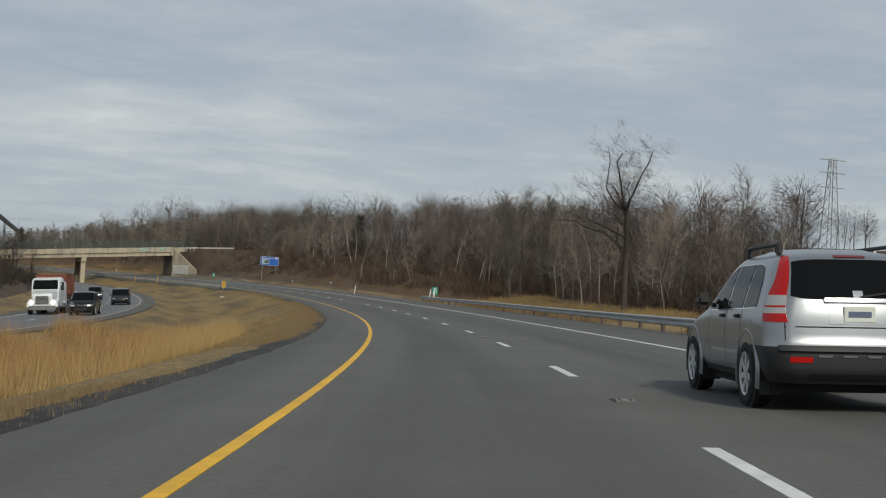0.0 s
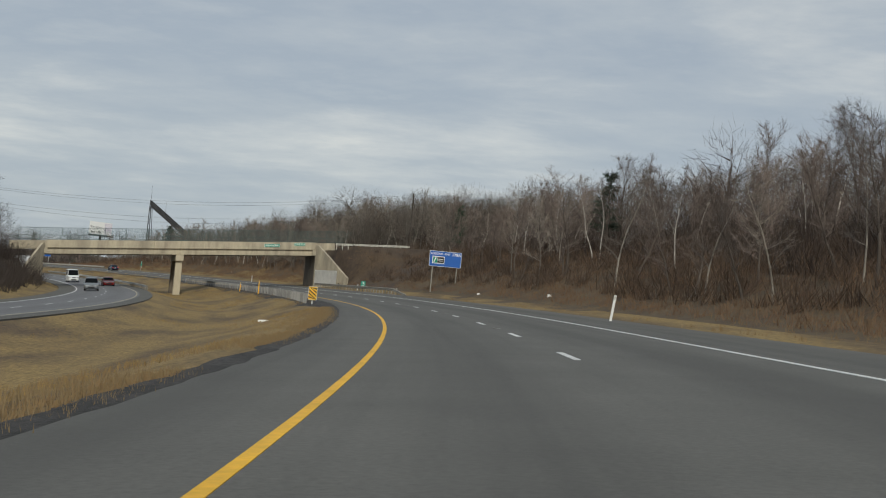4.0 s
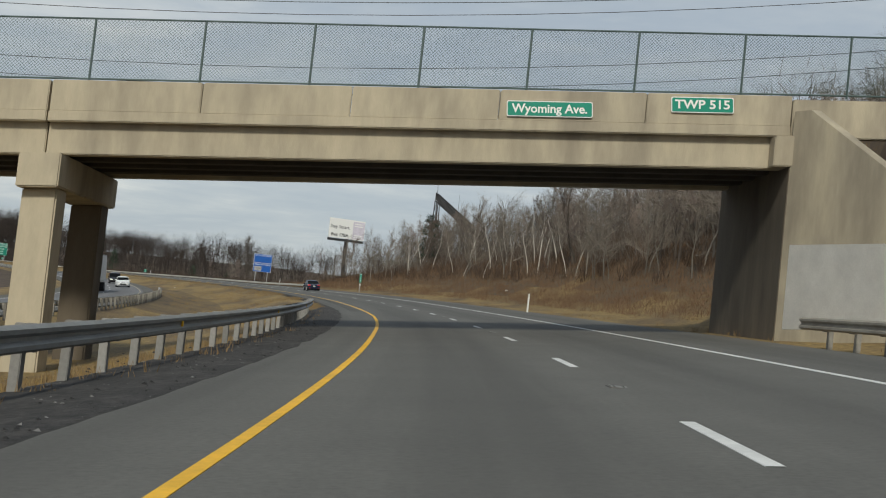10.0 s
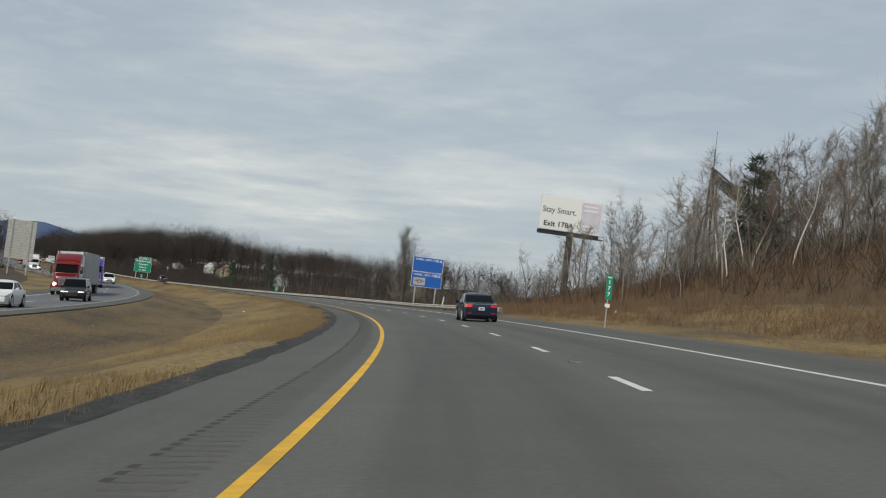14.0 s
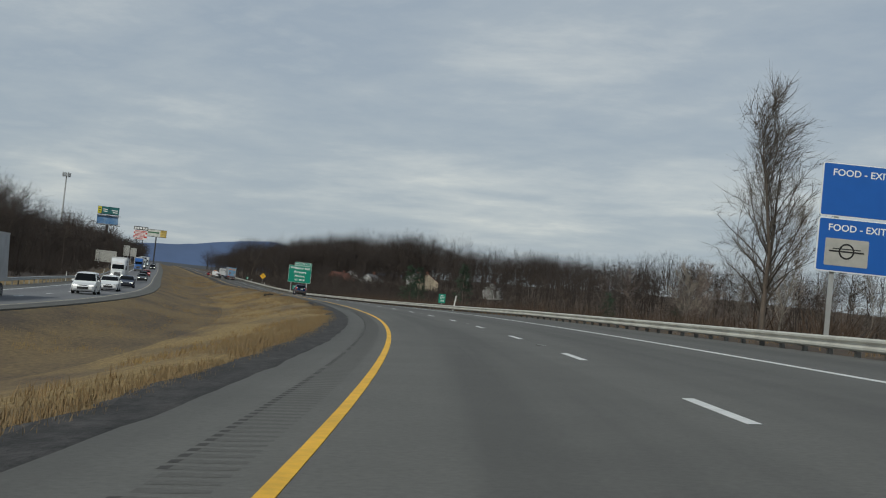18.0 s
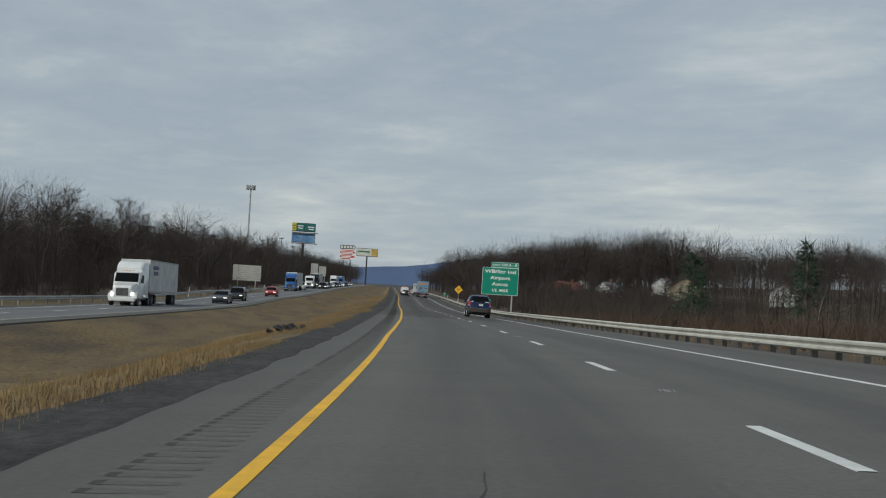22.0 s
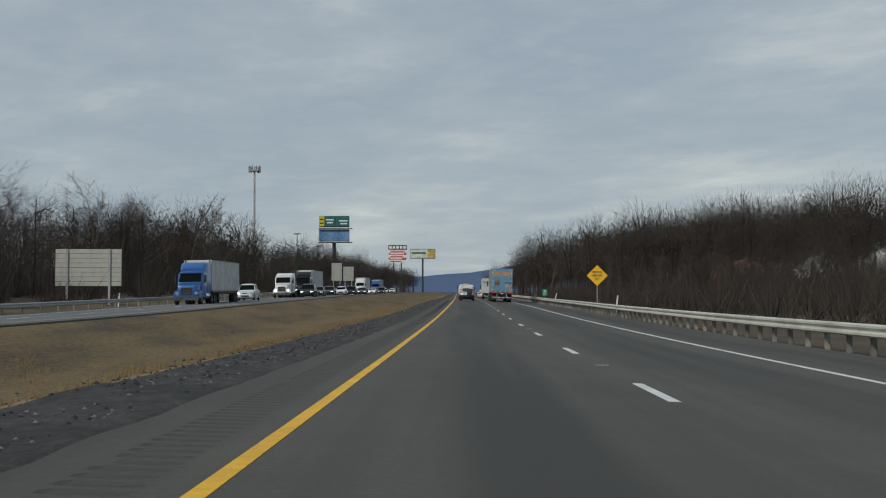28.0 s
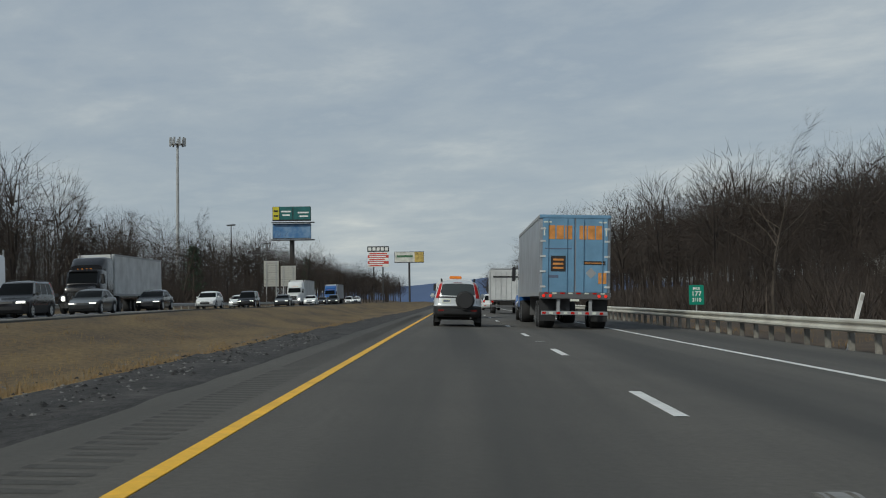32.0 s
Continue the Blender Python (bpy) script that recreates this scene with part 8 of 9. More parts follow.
def bucket_truck(P, m):
    c = thing("utility_truck", "white utility truck with tool lockers and an amber roof beacon", "truck", m=m)
    part("chassis", box(-0.45, 0.45, -2.6, 3.0, 0.5, 0.75), V["under"], c)
    part("locker_body", box(-1.05, 1.05, -2.7, 0.2, 0.75, 1.95, 0.05), P, c, "white tool locker body")
    for sx in (-1, 1):
        for k, y in enumerate((-2.5, -1.6, -0.7)):
            part("locker_door", box(sx * 1.06 - 0.012, sx * 1.06 + 0.012, y, y + 0.82, 0.95, 1.85, 0.006), P, c)
        part("tail_light", box(sx * 0.9 - 0.08, sx * 0.9 + 0.08, -2.73, -2.68, 1.0, 1.16, 0.01), V["red_lens"], c)
        part("locker_vent", box(sx * 0.75 - 0.05, sx * 0.75 + 0.05, -2.72, -2.69, 1.4, 1.5, 0.01), V["black"], c)
        part("mirror", box(sx * 1.2 - 0.08, sx * 1.2 + 0.08, 1.6, 1.7, 1.5, 1.9, 0.02), V["black"], c)
    part("cab", loft([[(a, y, z) for a, z in ((h, 0.7), (h, zt - 0.1), (h - 0.12, zt), (-h + 0.12, zt), (-h, zt - 0.1), (-h, 0.7))] for y, h, zt in ((0.25, 0.95, 2.15), (0.9, 0.97, 2.2), (1.6, 0.97, 2.1), (2.1, 0.98, 1.45), (3.3, 0.9, 1.25))]), P, c, smooth_=False)
    part("rear_window", quad_panel([(-0.75, 0.24, 1.5), (0.75, 0.24, 1.5), (0.7, 0.24, 2.0), (-0.7, 0.24, 2.0)], (0, -1, 0), 0.02), V["glass"], c)
    part("windscreen", quad_panel([(-0.85, 2.08, 1.48), (0.85, 2.08, 1.48), (0.8, 1.66, 2.02), (-0.8, 1.66, 2.02)], (0, 1, 0.6), 0.03), V["glass"], c)
    part("beacon", box(-0.35, 0.35, 0.95, 1.15, 2.2, 2.36, 0.03), V["amber"], c, "amber beacon bar")
    part("bumper", box(-1.05, 1.05, -2.85, -2.65, 0.5, 0.7, 0.03), V["rim_dark"], c)
    part("number_plate", box(-0.155, 0.155, -2.87, -2.85, 0.8, 0.95), V["plate"], c)
    truck_wheels(c, (-1.6, 2.2), 0.85, 0.4, False)
    return c


def box_truck(name, label, m, P):
    c = thing(name, label, "truck", m=m)
    part("box_body", box(-1.22, 1.22, -3.2, 1.4, 1.0, 3.35, 0.06), V["trailer_white"], c)
    for k in range(7):
        part("rib", box(-1.2 + k * 0.4 - 0.02, -1.2 + k * 0.4 + 0.02, -3.225, -3.19, 1.1, 3.2), V["galv_rail"], c)
    part("slot_window", box(-1.0, 1.0, -3.23, -3.19, 2.75, 2.87), V["black"], c, "dark ventilation strip")
    part("top_rack", box(-1.15, 1.15, -3.1, 1.2, 3.36, 3.46, 0.02), V["galv_rail"], c)
    part("cab", loft([[(a, y, z) for a, z in ((h, 0.7), (h, zt - 0.12), (h - 0.12, zt), (-h + 0.12, zt), (-h, zt - 0.12), (-h, 0.7))] for y, h, zt in ((1.42, 1.05, 2.35), (2.2, 1.05, 2.35), (2.75, 1.05, 1.6), (3.7, 0.95, 1.4))]), P, c)
    part("windscreen", quad_panel([(-0.9, 2.72, 1.66), (0.9, 2.72, 1.66), (0.85, 2.24, 2.28), (-0.85, 2.24, 2.28)], (0, 1, 0.6), 0.03), V["glass"], c)
    for sx in (-1, 1):
        part("tail_light", box(sx * 1.05 - 0.08, sx * 1.05 + 0.08, -3.24, -3.19, 0.85, 0.98), V["red_lens"], c)
        part("mirror", box(sx * 1.3 - 0.09, sx * 1.3 + 0.09, 2.3, 2.4, 1.7, 2.25, 0.02), V["black"], c)
    part("chassis", box(-0.5, 0.5, -3.1, 3.2, 0.55, 0.95), V["under"], c)
    part("rear_bumper", box(-1.15, 1.15, -3.3, -3.15, 0.5, 0.64, 0.02), V["rim_dark"], c)
    truck_wheels(c, (-1.9, 2.6), 0.9, 0.45, False)
    return c


def dump_truck(m, P):
    c, y1 = semi("dump_truck", "white bonneted truck with a rust-red high load body", P, m, flat=True, roof=2.75, nose=1.7, length=2.2, group="oncoming traffic")
    part("load_body", loft([[(a, y, z) for a, z in ((1.0, 1.3), (1.22, 1.7), (1.24, zt), (-1.24, zt), (-1.22, 1.7), (-1.0, 1.3))] for y, zt in ((-5.0, 3.3), (-9.6, 3.3))]), V["rust"], c, "rust-red load body")
    for k in range(6):
        for sx in (-1, 1):
            part("body_rib", box(sx * 1.27 - 0.03, sx * 1.27 + 0.03, -5.1 - k * 0.85, -5.02 - k * 0.85, 1.6, 3.25), V["rust"], c)
    return c


build_traffic()


# ---------------------------------------------------------------- landmarks, far things
def build_landmarks():
    # lattice-legged conveyor on the hill
    cv = thing("conveyor", "derelict dark steel conveyor gallery rising on lattice legs above the trees", "conveyor")
    g = float(ground(611.0, 64.0))
    top = Vector((-238.1, 573.5, 36.0))
    d = Vector((0.97, 0.24, 0)).normalized()
    side = Vector((-d.y, d.x, 0))
    n = 13
    gal = []
    for k in range(n + 1):
        gal.append(top + d * (k * 2.9) + Vector((0, 0, -k * 2.15)))
    for off, zz in ((1.1, 0), (-1.1, 0), (1.1, -2.0), (-1.1, -2.0)):
        part("chord", rod(gal[0] + side * off + Vector((0, 0, zz)), gal[-1] + side * off + Vector((0, 0, zz)), 0.14, n=5), M["steel_dark"], cv)
    for k in range(n):
        for off in (1.1, -1.1):
            part("brace", rod(gal[k] + side * off, gal[k + 1] + side * off + Vector((0, 0, -2.0)), 0.09, n=4), M["steel_dark"], cv)
            part("strut", rod(gal[k] + side * off, gal[k] + side * off + Vector((0, 0, -2.0)), 0.09, n=4), M["steel_dark"], cv)
    bm = loft([[tuple(gal[k] + side * a + Vector((0, 0, z))) for a, z in ((0.9, -1.7), (0.9, -0.3), (-0.9, -0.3), (-0.9, -1.7))] for k in range(n + 1)])
    part("belt_housing", bm, M["steel_dark"], cv)
    for k in (0, 3, 6):
        for off in (1.3, -1.3):
            foot = Vector((gal[k].x, gal[k].y, g - 1)) + side * off * 1.6
            part("leg", rod(foot, gal[k] + side * off + Vector((0, 0, -2)), 0.15, n=5), M["steel_dark"], cv)
            part("leg", rod(foot + d * 1.8, gal[k] + d * 0.4 + side * off + Vector((0, 0, -2)), 0.12, n=5), M["steel_dark"], cv)
        for j in range(6):
            a0 = gal[k].lerp(Vector((gal[k].x, gal[k].y, g)), j / 6) + side * 1.4
            a1 = gal[k].lerp(Vector((gal[k].x, gal[k].y, g)), (j + 1) / 6) - side * 1.4
            part("brace", rod(a0, a1, 0.07, n=4), M["steel_dark"], cv)
    for k, h in ((0, 6.0), (2, 4.5), (5, 6.0)):
        part("antenna", rod(gal[k], gal[k] + Vector((0, 0, h)), 0.06, 0.02, n=5), M["steel_dark"], cv)
    # tall lamp mast beside the opposite carriageway
    g = float(ground(1272, -75.6))
    tw = thing("mobile_mast", "tall slim grey mast with a ring of antennas at its head", "mast", m=pose(-890.4, 769.4, g))
    h = 62.3 - g
    part("pole", rod((0, 0, -1), (0, 0, h), 0.55, 0.32, n=12), M["galv"], tw)
    part("platform", rod((0, 0, h - 1.0), (0, 0, h - 0.8), 1.7, n=12), M["galv"], tw)
    for k in range(9):
        a = k * 0.698
        part("antenna", box(2.0 * math.cos(a) - 0.22, 2.0 * math.cos(a) + 0.22, 2.0 * math.sin(a) - 0.22, 2.0 * math.sin(a) + 0.22, h - 1.4, h + 0.9), M["galv"], tw)
    for (x, y, zt, s, l) in ((-863.1, 775.3, 37.6, 1250.6, -57.6), (-905.0, 800.0, 36.0, 1295, -57)):
        g = float(ground(s, l))
        lp = thing("light_mast", "slim dark high lamp mast with a double head", "lamp", m=pose(x, y, g, 0, 0, 30))
        part("pole", rod((0, 0, -1), (0, 0, zt - g), 0.22, 0.12, n=8), M["steel_dark"], lp)
        part("head", box(-1.3, 1.3, -0.25, 0.25, zt - g - 0.2, zt - g + 0.15, 0.05), M["steel_dark"], lp)
    # stacked billboards
    hd = heading(1350)
    g = float(ground(1350, -58))
    bb = thing("billboard", "double-deck billboard on one pole with yellow, green and blue panels", "billboard", m=pose(-949.0, 824.5, g, 0, 0, hd + 2))
    h = 51.3 - g
    part("pole", rod((0, 1, -1), (0, 1, h - 11.2), 0.8, n=12), M["steel_dark"], bb)
    greenp, bluep = material("green_poster", (0.015, 0.12, 0.12), 0.6, stain=0.3, stain_scale=0.4), material("sky_blue_poster", (0.06, 0.17, 0.36), 0.6, stain=0.6, stain_scale=0.25, stain_color=(0.30, 0.42, 0.55))
    yel = material("yellow_poster", (0.55, 0.48, 0.03), 0.6)
    part("frame", box(-6.3, 6.3, 0.0, 1.6, h - 4.7, h, 0.1), M["steel_dark"], bb)
    part("poster", box(-6.2, -4.1, -0.10, 0.0, h - 4.3, h - 0.1), yel, bb, "yellow poster")
    part("poster", box(-3.9, 0.3, -0.10, 0.0, h - 4.3, h - 0.1), greenp, bb, "dark green poster")
    part("poster", box(0.6, 6.2, -0.10, 0.0, h - 4.3, h - 0.1), greenp, bb, "dark green poster")
    for x0, x1, z in ((-5.9, -4.4, 1.2), (-5.9, -4.4, 2.8), (-3.4, -0.2, 1.4), (-3.0, -0.6, 2.6), (2.0, 5.6, 1.8), (2.6, 5.4, 3.0)):
        part("poster_bar", box(x0, x1, -0.16, -0.08, h - z - 0.5, h - z), M["sign_black"] if x1 < -4 else M["sign_white"], bb)
    part("frame", box(-6.3, 6.3, 0.0, 1.6, h - 10.6, h - 5.6, 0.1), M["steel_dark"], bb)
    part("poster", box(-6.2, 6.2, -0.10, 0.0, h - 10.4, h - 5.9), bluep, bb, "blue picture poster")
    part("catwalk", box(-6.5, 7.6, -1.3, 0.0, h - 5.5, h - 5.2), M["steel_dark"], bb)
    part("catwalk", box(-6.5, 7.6, -1.3, 0.0, h - 11.3, h - 10.9), M["steel_dark"], bb)
    # fuel stop sign: plain blocks
    g = float(ground(1543, -37))
    ps = thing("pylon_sign", "tall roadside sign of stacked white and red panels on two poles", "sign", m=pose(-1112, 931, g, 0, 0, heading(1543) + 3))
    h = 49.6 - g
    redp, wht, blk = material("red_sign_panel", (0.55, 0.05, 0.035), 0.6), M["sign_white"], M["sign_black"]
    for x in (-2.2, 2.2):
        part("pole", rod((x, 0.4, -1), (x, 0.4, h), 0.35, n=10), M["steel_dark"], ps)
    part("panel", box(-5.2, 5.2, -0.2, 0.3, h - 2.6, h, 0.05), blk, ps, "black header panel")
    for x in (-4.0, -2.0, 0.0, 2.0, 4.0):
        part("name_block", box(x - 0.75, x + 0.75, -0.3, -0.18, h - 2.1, h - 0.5, 0.05), wht, ps)
    for i in range(5):
        z1 = h - 2.8 - i * 1.45
        part("panel", box(-5.0, 5.0, -0.2, 0.3, z1 - 1.3, z1, 0.04), wht if i % 2 == 0 else redp, ps)
        part("name_bar", box(-4.2, 4.2 - i * 0.5, -0.28, -0.18, z1 - 0.95, z1 - 0.4), redp if i % 2 == 0 else wht, ps)
    # third billboard
    g = float(ground(1645, -25))
    b3 = thing("billboard", "wide billboard with a white and golden poster on a single pole", "billboard", m=pose(-1196.2, 988.9, g, 0, 0, heading(1645) + 3))
    h = 52.6 - g
    part("pole", rod((0, 0.8, -1), (0, 0.8, h - 6), 0.6, n=10), M["steel_dark"], b3)
    part("frame", box(-8.2, 8.2, 0.0, 0.6, h - 6.2, h, 0.05), M["steel_dark"], b3)
    part("poster", box(-8.0, 3.0, -0.1, 0.0, h - 5.8, h - 0.3), material("white_poster", (0.6, 0.6, 0.55), 0.6, stain=0.3, stain_scale=0.3), b3, "white poster field")
    part("poster", box(3.0, 8.0, -0.1, 0.0, h - 5.8, h - 0.3), material("golden_poster", (0.50, 0.36, 0.10), 0.6, stain=0.6, stain_scale=0.5), b3, "golden picture field")
    part("poster_bar", box(-7.0, 2.0, -0.16, -0.09, h - 3.2, h - 2.0), material("green_bar", (0.06, 0.16, 0.08), 0.6), b3)
    # far hills
    for name_, label, dist, prof, az0, az1, colr in (("hill_1", "long hazy blue wooded mountain ridge on the horizon", 3900, ((0, 85), (0.25, 122), (0.42, 150), (0.52, 185), (0.56, 195), (0.60, 178), (0.68, 145), (0.8, 120), (1.0, 80)), 74, 44, "hill"),
                                                ("hill_2", "low dark wooded ridge in the middle distance", 2300, ((0, 38), (0.2, 55), (0.4, 60), (0.55, 57), (0.7, 66), (0.85, 60), (1.0, 40)), 110, 20, "hill_near")):
        vs, fs = [], []
        cx, cy = -470.0, 630.0
        m_ = 90
        for i in range(m_ + 1):
            u = i / m_
            a = radians(az0 + (az1 - az0) * u)
            zt = float(np.interp(u, [p for p, _ in prof], [q for _, q in prof])) + 3 * noise.noise((u * 30, dist, 0)) + 1.5 * noise.noise((u * 110, dist, 2))
            for r_, z in ((dist, -12.0), (dist + 150, zt * 0.45), (dist + 330, zt), (dist + 700, zt * 0.5)):
                vs.append((cx - math.sin(a) * r_, cy + math.cos(a) * r_, z))
        for i in range(m_):
            for j in range(3):
                o = i * 4 + j
                fs.append((o, o + 1, o + 5, o + 4))
        thing(name_, label, "hill", kind="structure", data=mesh_of(name_, vs, fs, M[colr], smooth_=True))
    # houses in the valley
    def house(s, l, w, dp, h, wall_, roof_, turn):
        p = spot(s, l, -0.2)
        ho = thing("house", {"w": "white", "r": "red-brown", "g": "grey", "t": "tan"}[wall_] + " wooden house with a pitched " + {"r": "red-brown", "g": "grey", "k": "dark"}[roof_] + " roof among the trees", "house", m=pose(p.x, p.y, p.z, 0, 0, turn))
        wm = {"w": M["house_white"], "r": M["house_red"], "g": M["house_grey"], "t": M["house_tan"]}[wall_]
        rm = {"r": M["roof_red"], "g": M["roof_grey"], "k": M["roof_dark"]}[roof_]
        part("wall", prism([(-dp / 2, 0), (dp / 2, 0), (dp / 2, h), (0, h + dp * 0.36), (-dp / 2, h)], -w / 2, w / 2, axis="x"), wm, ho)
        for sy in (-1, 1):
            bm = bmesh.new()
            e = [(-w / 2 - 0.4, sy * (dp / 2 + 0.5), h - 0.30), (w / 2 + 0.4, sy * (dp / 2 + 0.5), h - 0.30), (w / 2 + 0.4, 0, h + dp * 0.36 + 0.08), (-w / 2 - 0.4, 0, h + dp * 0.36 + 0.08)]
            bm.faces.new([bm.verts.new(q) for q in e])
            bmesh.ops.recalc_face_normals(bm, faces=bm.faces)
            bmesh.ops.solidify(bm, geom=bm.faces[:], thickness=0.15)
            part("roof", bm, rm, ho)
            for k in range(3):
                x = -w * 0.32 + k * w * 0.32
                wn = part("window", box(x - 0.5, x + 0.5, sy * dp / 2 - 0.04, sy * dp / 2 + 0.04, h * 0.38, h * 0.38 + 1.3, 0.02), M["sign_white"], ho)
                part("pane", box(x - 0.4, x + 0.4, sy * dp / 2 - 0.055, sy * dp / 2 + 0.055, h * 0.38 + 0.1, h * 0.38 + 1.2), V["glass"], wn)
        part("chimney", box(w * 0.2, w * 0.2 + 0.7, -0.35, 0.35, h, h + dp * 0.36 + 1.0, 0.02), M["house_red"], ho)
        return ho
    for s, l, w, dp, h, a, b, tr in ((1057, 50, 9, 7, 3.2, "r", "r", 40), (1118, 64, 8, 6.5, 3.4, "w", "g", 70), (942, 84, 7, 5.5, 3.2, "w", "g", 65), (1039, 60, 8, 6, 3, "w", "g", 55), 
                                     (1000, 74, 10, 8, 3.5, "t", "r", 80), (1090, 88, 8, 6.5, 3.6, "w", "g", 60)):
        house(s, l, w, dp, h, a, b, heading(s) + tr)
    # utility poles and wires
    pole_pts = []
    for s, l, zt in ((364.3, 29.2, 19.0), (372.0, -46.0, 12.5)):
        x, y = plan(s, l)
        zz = float(at_s(RZ, s)) + zt
        g = float(ground(s, l))
        up_ = thing("utility_pole", "weathered wooden utility pole with a cross-arm", "utility pole", m=pose(float(x), float(y), g, 0, 0, heading(s) + 80))
        part("pole", rod((0, 0, -1), (0, 0, zz - g + 0.3), 0.17, 0.12, n=10), M["bark"], up_)
        part("cross_arm", box(-1.2, 1.2, -0.06, 0.06, zz - g - 0.35, zz - g - 0.22, 0.01), M["bark"], up_)
        for k in (-1.0, 0.0, 1.0):
            part("insulator", rod((k, 0, zz - g - 0.22), (k, 0, zz - g - 0.02), 0.05, n=8), M["galv"], up_)
        pole_pts.append(Vector((float(x), float(y), zz)))
    a, b = pole_pts
    far_r = a + (a - b) * 1.3 + Vector((0, 0, 4))
    for k, (da, sag) in enumerate(((0.0, 2.2), (-0.25, 2.4), (-2.4, 2.6), (-2.9, 2.9))):
        for p, q in ((a, b), (a, far_r)):
            w = thing("overhead_wire", "thin black overhead wire sagging between poles", "wire")
            p_, q_ = p + Vector((0, 0.5 * k, da)), q + Vector((0, 0.5 * k, da))
            pts = [p_.lerp(q_, u) - Vector((0, 0, sag * 4 * u * (1 - u))) for u in np.linspace(0, 1, 17)]
            part("strand", loft([[tuple(u + Vector((g * 0.012, g * 0.012, k_ * 0.016))) for g, k_ in ((1, 0), (0, 1), (-1, 0), (0, -1))] for u in pts]), M["steel_dark"], w)
    # guard rail of the side road on the bank
    gr = thing("guard_rail", "pale guard rail along the side road on top of the bank", "guard rail")
    bm = bmesh.new()
    for z0, z1 in ((7.22, 7.35), (7.39, 7.52)):
        q = box(11.2, 24, 0.2, 0.24, z0 - 0.38, z1 - 0.38, 0, bm)
    for v in bm.verts:
        v.co = bp(v.co.x, v.co.y + (v.co.x - 13) * 0.05, v.co.z - 0.25 * (v.co.x - 9.5) * _btb)
    part("beam", bm, M["rail_white"], gr)
    for k in range(13):
        l = 11.4 + 1.0 * k
        bm = box(l - 0.05, l + 0.05, 0.28, 0.38, 6.1, 7.17, 0.01)
        for v in bm.verts:
            v.co = bp(v.co.x, v.co.y + (v.co.x - 13) * 0.05, v.co.z - 0.25 * (v.co.x - 9.5) * _btb)
        part("post", bm, M["rail_white"], gr)
    # guard rail of the side road above the open bank
    gr = thing("guard_rail", "distant guard rail with white posts above the open bank", "guard rail")
    run = [spot(178 - 1.9 * k, 62.5 + 0.28 * k) for k in range(24)]
    for a_, b_ in zip(run, run[1:]):
        part("beam", rod(a_ + Vector((0, 0, 0.55)), b_ + Vector((0, 0, 0.55)), 0.13, n=6), M["rail_grey"], gr)
    for k, a_ in enumerate(run):
        part("post", box(-0.13, 0.13, -0.1, 0.1, -0.5, 0.74, 0.02), M["white"], gr).matrix_basis = Matrix.Translation(a_)
    post = thing("delineator", "tall white marker post behind the rail of the side road", "delineator", m=Matrix.Translation(spot(165, 66.0)))
    part("post", box(-0.16, 0.16, -0.05, 0.05, -0.3, 1.6, 0.03), M["white"], post)
    # lattice mast of the power line
    base = spot(330, 205)
    mast = thing("power_pylon", "slim grey steel lattice pylon far behind the side road", "pylon", m=pose(base.x, base.y, base.z, 0, 0, 20))
    top_ = 33.0
    legs = [(sx, sy) for sx in (-1, 1) for sy in (-1, 1)]
    wide_at = lambda z: 2.6 - 1.9 * z / top_
    for sx, sy in legs:
        part("leg", rod((sx * 2.6, sy * 2.6, -2), (sx * 0.7, sy * 0.7, top_), 0.16, n=5), M["galv"], mast)
    for k in range(9):
        z0, z1 = top_ * k / 9, top_ * (k + 1) / 9
        for sg in (-1, 1):
            part("brace", rod((-sg * wide_at(z0), -wide_at(z0), z0), (sg * wide_at(z1), -wide_at(z1), z1), 0.09, n=4), M["galv"], mast)
            part("brace", rod((-wide_at(z0), -sg * wide_at(z0), z0), (-wide_at(z1), sg * wide_at(z1), z1), 0.09, n=4), M["galv"], mast)
    for z in (24.0, 28.5, 32.5):
        part("cross_arm", rod((-4.5, 0, z), (4.5, 0, z), 0.14, n=5), M["galv"], mast)
    # pines
    def pine(s, l, h, seed):
        rr = np.random.default_rng(seed)
        p = spot(s, l, -0.2)
        t = thing("pine_tree", "dark green ragged pine standing above the bare trees", "tree", "pines", m=pose(p.x, p.y, p.z, 0, 0, rr.uniform(0, 360)))
        part("trunk", rod((0, 0, -0.5), (0, 0, h), h * 0.018 + 0.05, 0.03, n=7), M["bark"], t)
        vs, fs = [], []
        for k in range(int(h * 10)):
            u = rr.uniform(0.22, 1.0)
            a = rr.uniform(0, 6.28)
            ln = (1.03 - u) ** 0.8 * h * 0.27 * rr.uniform(0.6, 1.2) + 0.25
            for j in range(20):
                q = rr.uniform(0.2, 1.0)
                b0 = np.array([math.cos(a) * ln * q, math.sin(a) * ln * q, u * h + ln * q * 0.12])
                dv = np.array([math.cos(a), math.sin(a), 0.35]) * 0.5 + rr.normal(0, 0.55, 3)
                w = rr.normal(0, 1, 3)
                w = w / np.linalg.norm(w) * 0.05
                e = b0 + dv * 0.6
                o = len(vs)
                vs += [b0 - w, b0 + w, e]
                fs.append((o, o + 1, o + 2))
        part("crown", mesh_of("crown", vs, fs, M["pine"]), None, t)
    for i, (s, l, h) in enumerate(((515, 24.5, 8.6), (519, 27.0, 8.0), (528, 29.0, 7.0), (262, 24, 8.0), (332, 27, 7.5), (790, 28, 8.5), (770, 34, 9), (822, 36, 9), (742, 52, 7.6), (738, 63, 6.8), (1262, -40, 11.0), (1120, -41, 8.5), (735, -44, 7), (655, 60, 7), (638, 52, 6.5))):
        pine(s, l, h, 700 + i)
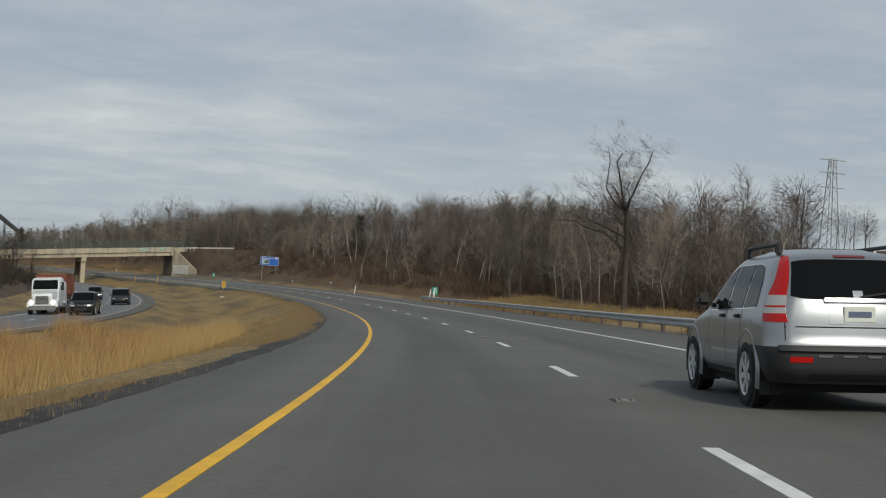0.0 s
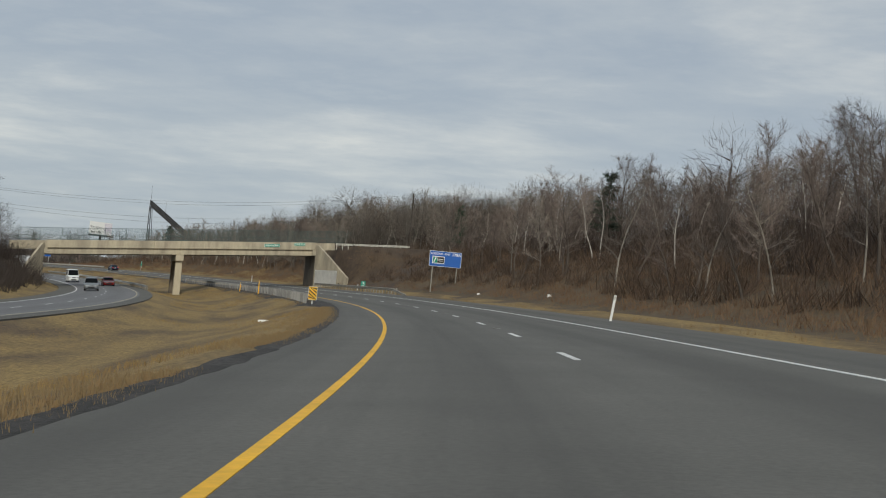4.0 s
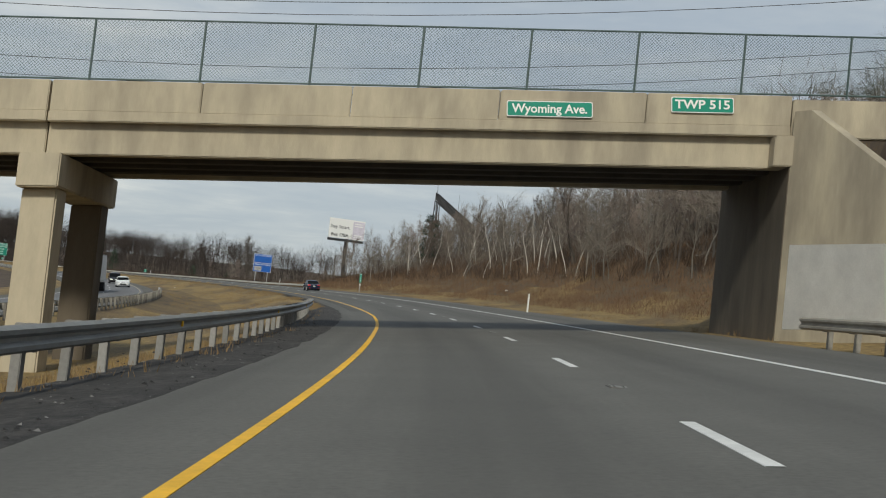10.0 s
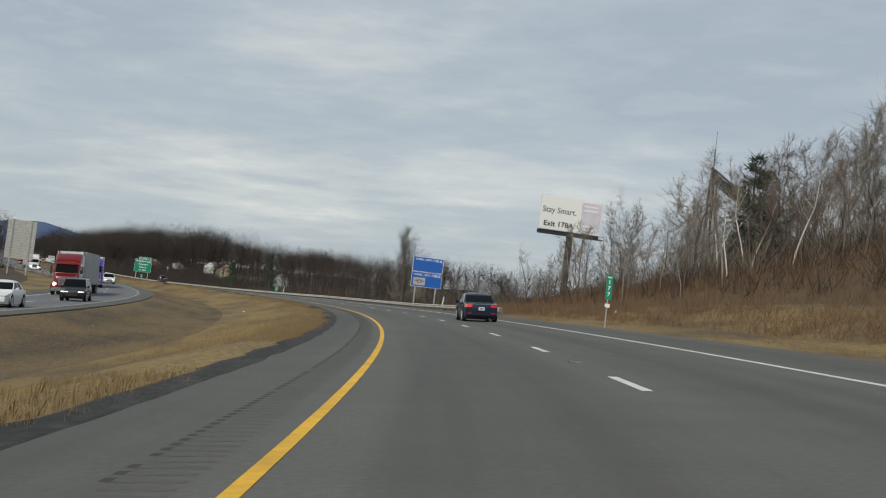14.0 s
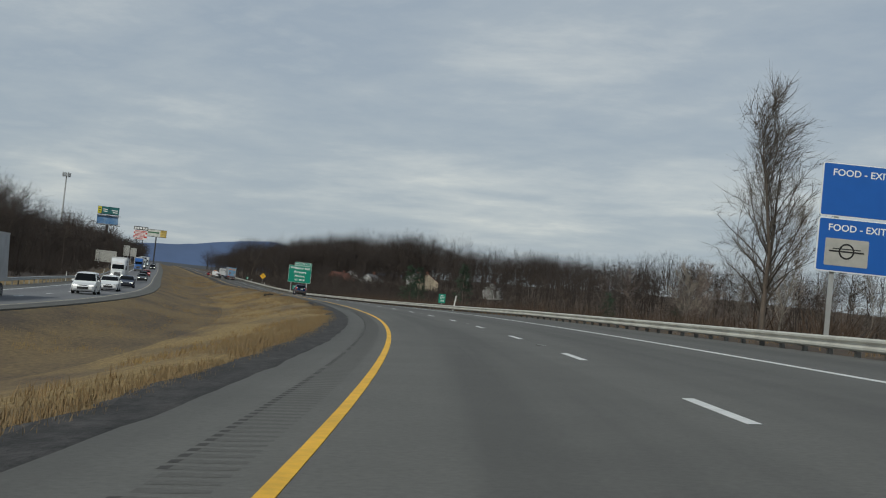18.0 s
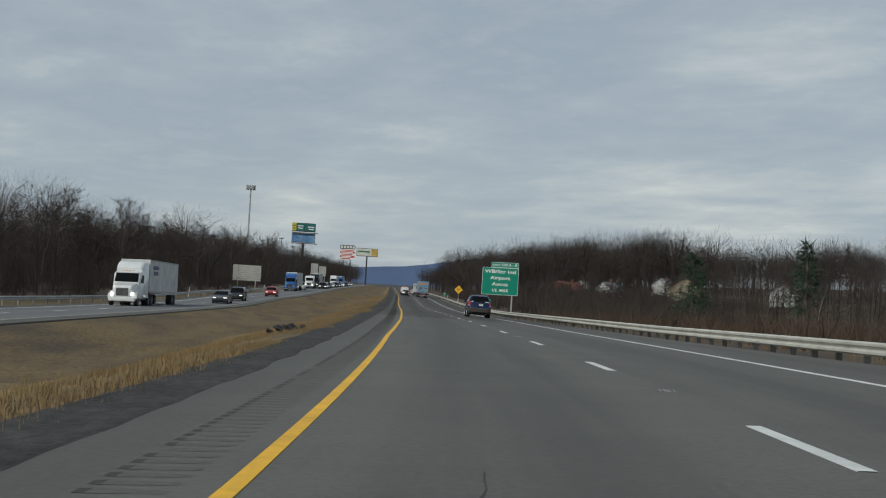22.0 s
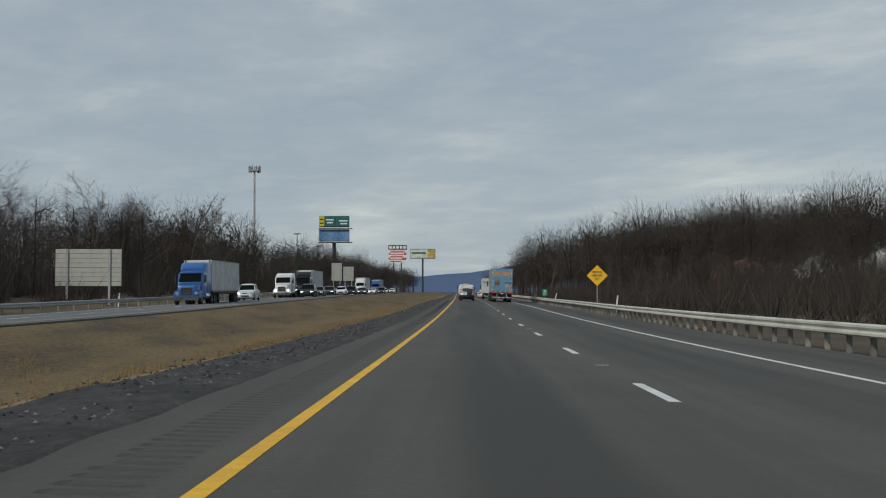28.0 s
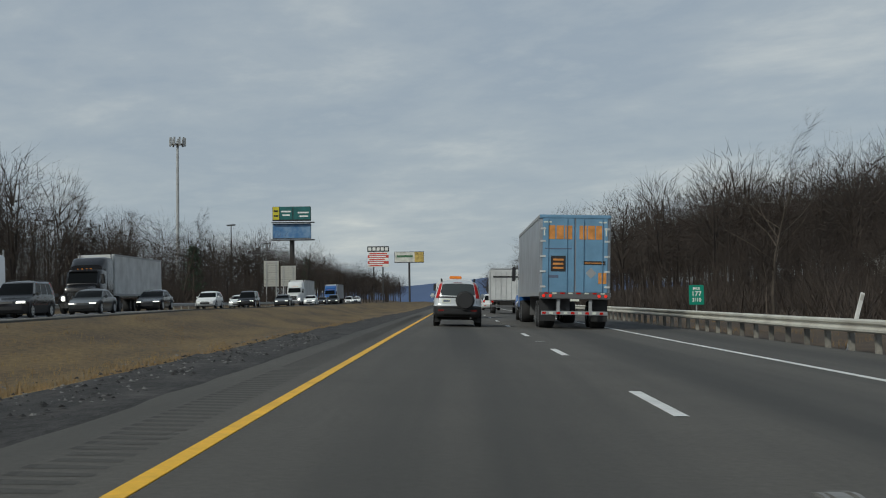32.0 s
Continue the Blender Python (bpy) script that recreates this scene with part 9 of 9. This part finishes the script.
    # stones and litter on the gravel
    rr = np.random.default_rng(91)
    vs, fs = [], []
    for _ in range(7000):
        s = rr.uniform(15, 960)
        l = -5.0 - abs(rr.normal(0, 0.55)) - (rr.uniform(0, 1.4) if s > 760 or 230 < s < 390 else 0)
        if rr.random() < 0.18:
            l = 7.0 + abs(rr.normal(0, 0.5))
        c = np.array([*map(float, plan(s, l)), float(own_top(s, l)) - 0.045])
        r = rr.uniform(0.010, 0.035)
        o = len(vs)
        a = rr.uniform(0, 6.28)
        vs += [c + r * np.array([math.cos(a), math.sin(a), 0]), c + r * np.array([math.cos(a + 2.1), math.sin(a + 2.1), 0]), c + r * np.array([math.cos(a + 4.2), math.sin(a + 4.2), 0]), c + r * np.array([rr.normal(0, 0.3), rr.normal(0, 0.3), 0.6])]
        fs += [(o, o + 1, o + 3), (o + 1, o + 2, o + 3), (o + 2, o, o + 3)]
    thing("roadside_stones", "loose stones and grit along the paved edge", "stones", kind="stuff", data=mesh_of("roadside_stones", vs, fs, M["stone"]))
    # coarse rubble on the wide gravel strip
    for label, mat_, n_, r0, r1 in (("pale broken stone scattered over the gravel strip", "stone_pale", 5200, 0.010, 0.034), ("black grit and rubber crumbs on the gravel strip", "stone_dark", 5600, 0.014, 0.048)):
        vs, fs = [], []
        for _ in range(n_):
            s = rr.uniform(742, 960) if rr.random() < 0.8 else rr.uniform(228, 392)
            l = -5.05 - rr.beta(1.1, 1.5) * (1.75 if s > 500 else 2.9)
            if noise.noise((s * 0.6, l * 1.8, 3)) < -0.22:
                continue
            g_ = max(float(own_top(s, l)) - 0.05, float(ground(s, l)) + 0.015)
            c = np.array([*map(float, plan(s, l)), g_])
            r = r0 + (r1 - r0) * rr.random() ** 2
            o, a = len(vs), rr.uniform(0, 6.28)
            vs += [c + r * rr.uniform(0.7, 1.2) * np.array([math.cos(a + k_), math.sin(a + k_), 0]) for k_ in (0, 1.6, 3.1, 4.7)] + [c + r * np.array([rr.normal(0, 0.3), rr.normal(0, 0.3), rr.uniform(0.45, 0.8)])]
            fs += [(o, o + 1, o + 4), (o + 1, o + 2, o + 4), (o + 2, o + 3, o + 4), (o + 3, o, o + 4)]
        thing("rubble", label, "rubble", kind="stuff", data=mesh_of("rubble", vs, fs, M[mat_]))
    for s, l, w, d_, h in ((210, -9.5, 0.55, 0.22, 0.10), (188, -11.5, 0.3, 0.3, 0.08), (262, 11.5, 0.3, 0.25, 0.15), (238, 12.4, 0.45, 0.3, 0.18), (505, 12.5, 0.22, 0.22, 0.16), (548, -11, 0.25, 0.2, 0.1), (430, 13, 0.25, 0.2, 0.14)):
        lt = thing("litter", "scrap of pale litter lying in the dry grass", "litter", "litter", m=stand(s, l, 0.0, random.uniform(0, 180)))
        bm = box(-w / 2, w / 2, -d_ / 2, d_ / 2, -0.06, h, 0.03)
        for v in bm.verts:
            v.co += Vector((random.uniform(-1, 1), random.uniform(-1, 1), random.uniform(-1, 1))) * 0.025
        part("scrap", bm, M["sign_white"], lt)
    # dark clods of tyre shreds
    for k in range(5):
        ts = thing("tyre_shred", "curled black strip of shredded tyre on the verge", "debris", "tyre shreds", m=stand(690.5 + 0.55 * k, -6.9 - 0.35 * (k % 3), 0.0, random.uniform(0, 180)))
        bm = loft([[(a * 0.06 - 0.3 + 0.12 * i, b * 0.10, 0.03 + 0.14 * math.sin(i * 0.9 + k) ** 2 + b * 0.03) for a, b in ((1, 1), (1, -1), (-1, -1), (-1, 1))] for i in range(6)])
        part("strip", bm, V["tyre"], ts)


M["hill_near"] = material("dark_hazy_ridge", (0.062, 0.066, 0.075), 1.0, grain=0.15, grain_scale=0.03)
M["house_white"] = material("white_siding", (0.66, 0.66, 0.64), 0.7, grain=0.05, stretch=(1, 1, 6))
M["house_red"] = material("red_brick_wall", (0.17, 0.075, 0.055), 0.85, grain=0.15)
M["house_grey"] = material("grey_siding", (0.36, 0.37, 0.38), 0.7, grain=0.05)
M["house_tan"] = material("tan_siding", (0.45, 0.38, 0.28), 0.7, grain=0.05)
M["roof_red"] = material("red_brown_shingle", (0.16, 0.065, 0.045), 0.9, grain=0.2)
M["roof_grey"] = material("grey_shingle", (0.24, 0.24, 0.25), 0.9, grain=0.2)
M["roof_dark"] = material("dark_shingle", (0.07, 0.07, 0.075), 0.9, grain=0.2)
M["stone_pale"] = material("pale_stone", (0.16, 0.155, 0.15), 0.9, grain=0.3)
M["stone_dark"] = material("black_grit", (0.022, 0.021, 0.021), 0.9, grain=0.3)
M["stone"] = material("roadside_stone", (0.11, 0.105, 0.10), 0.9, grain=0.3)
build_landmarks()
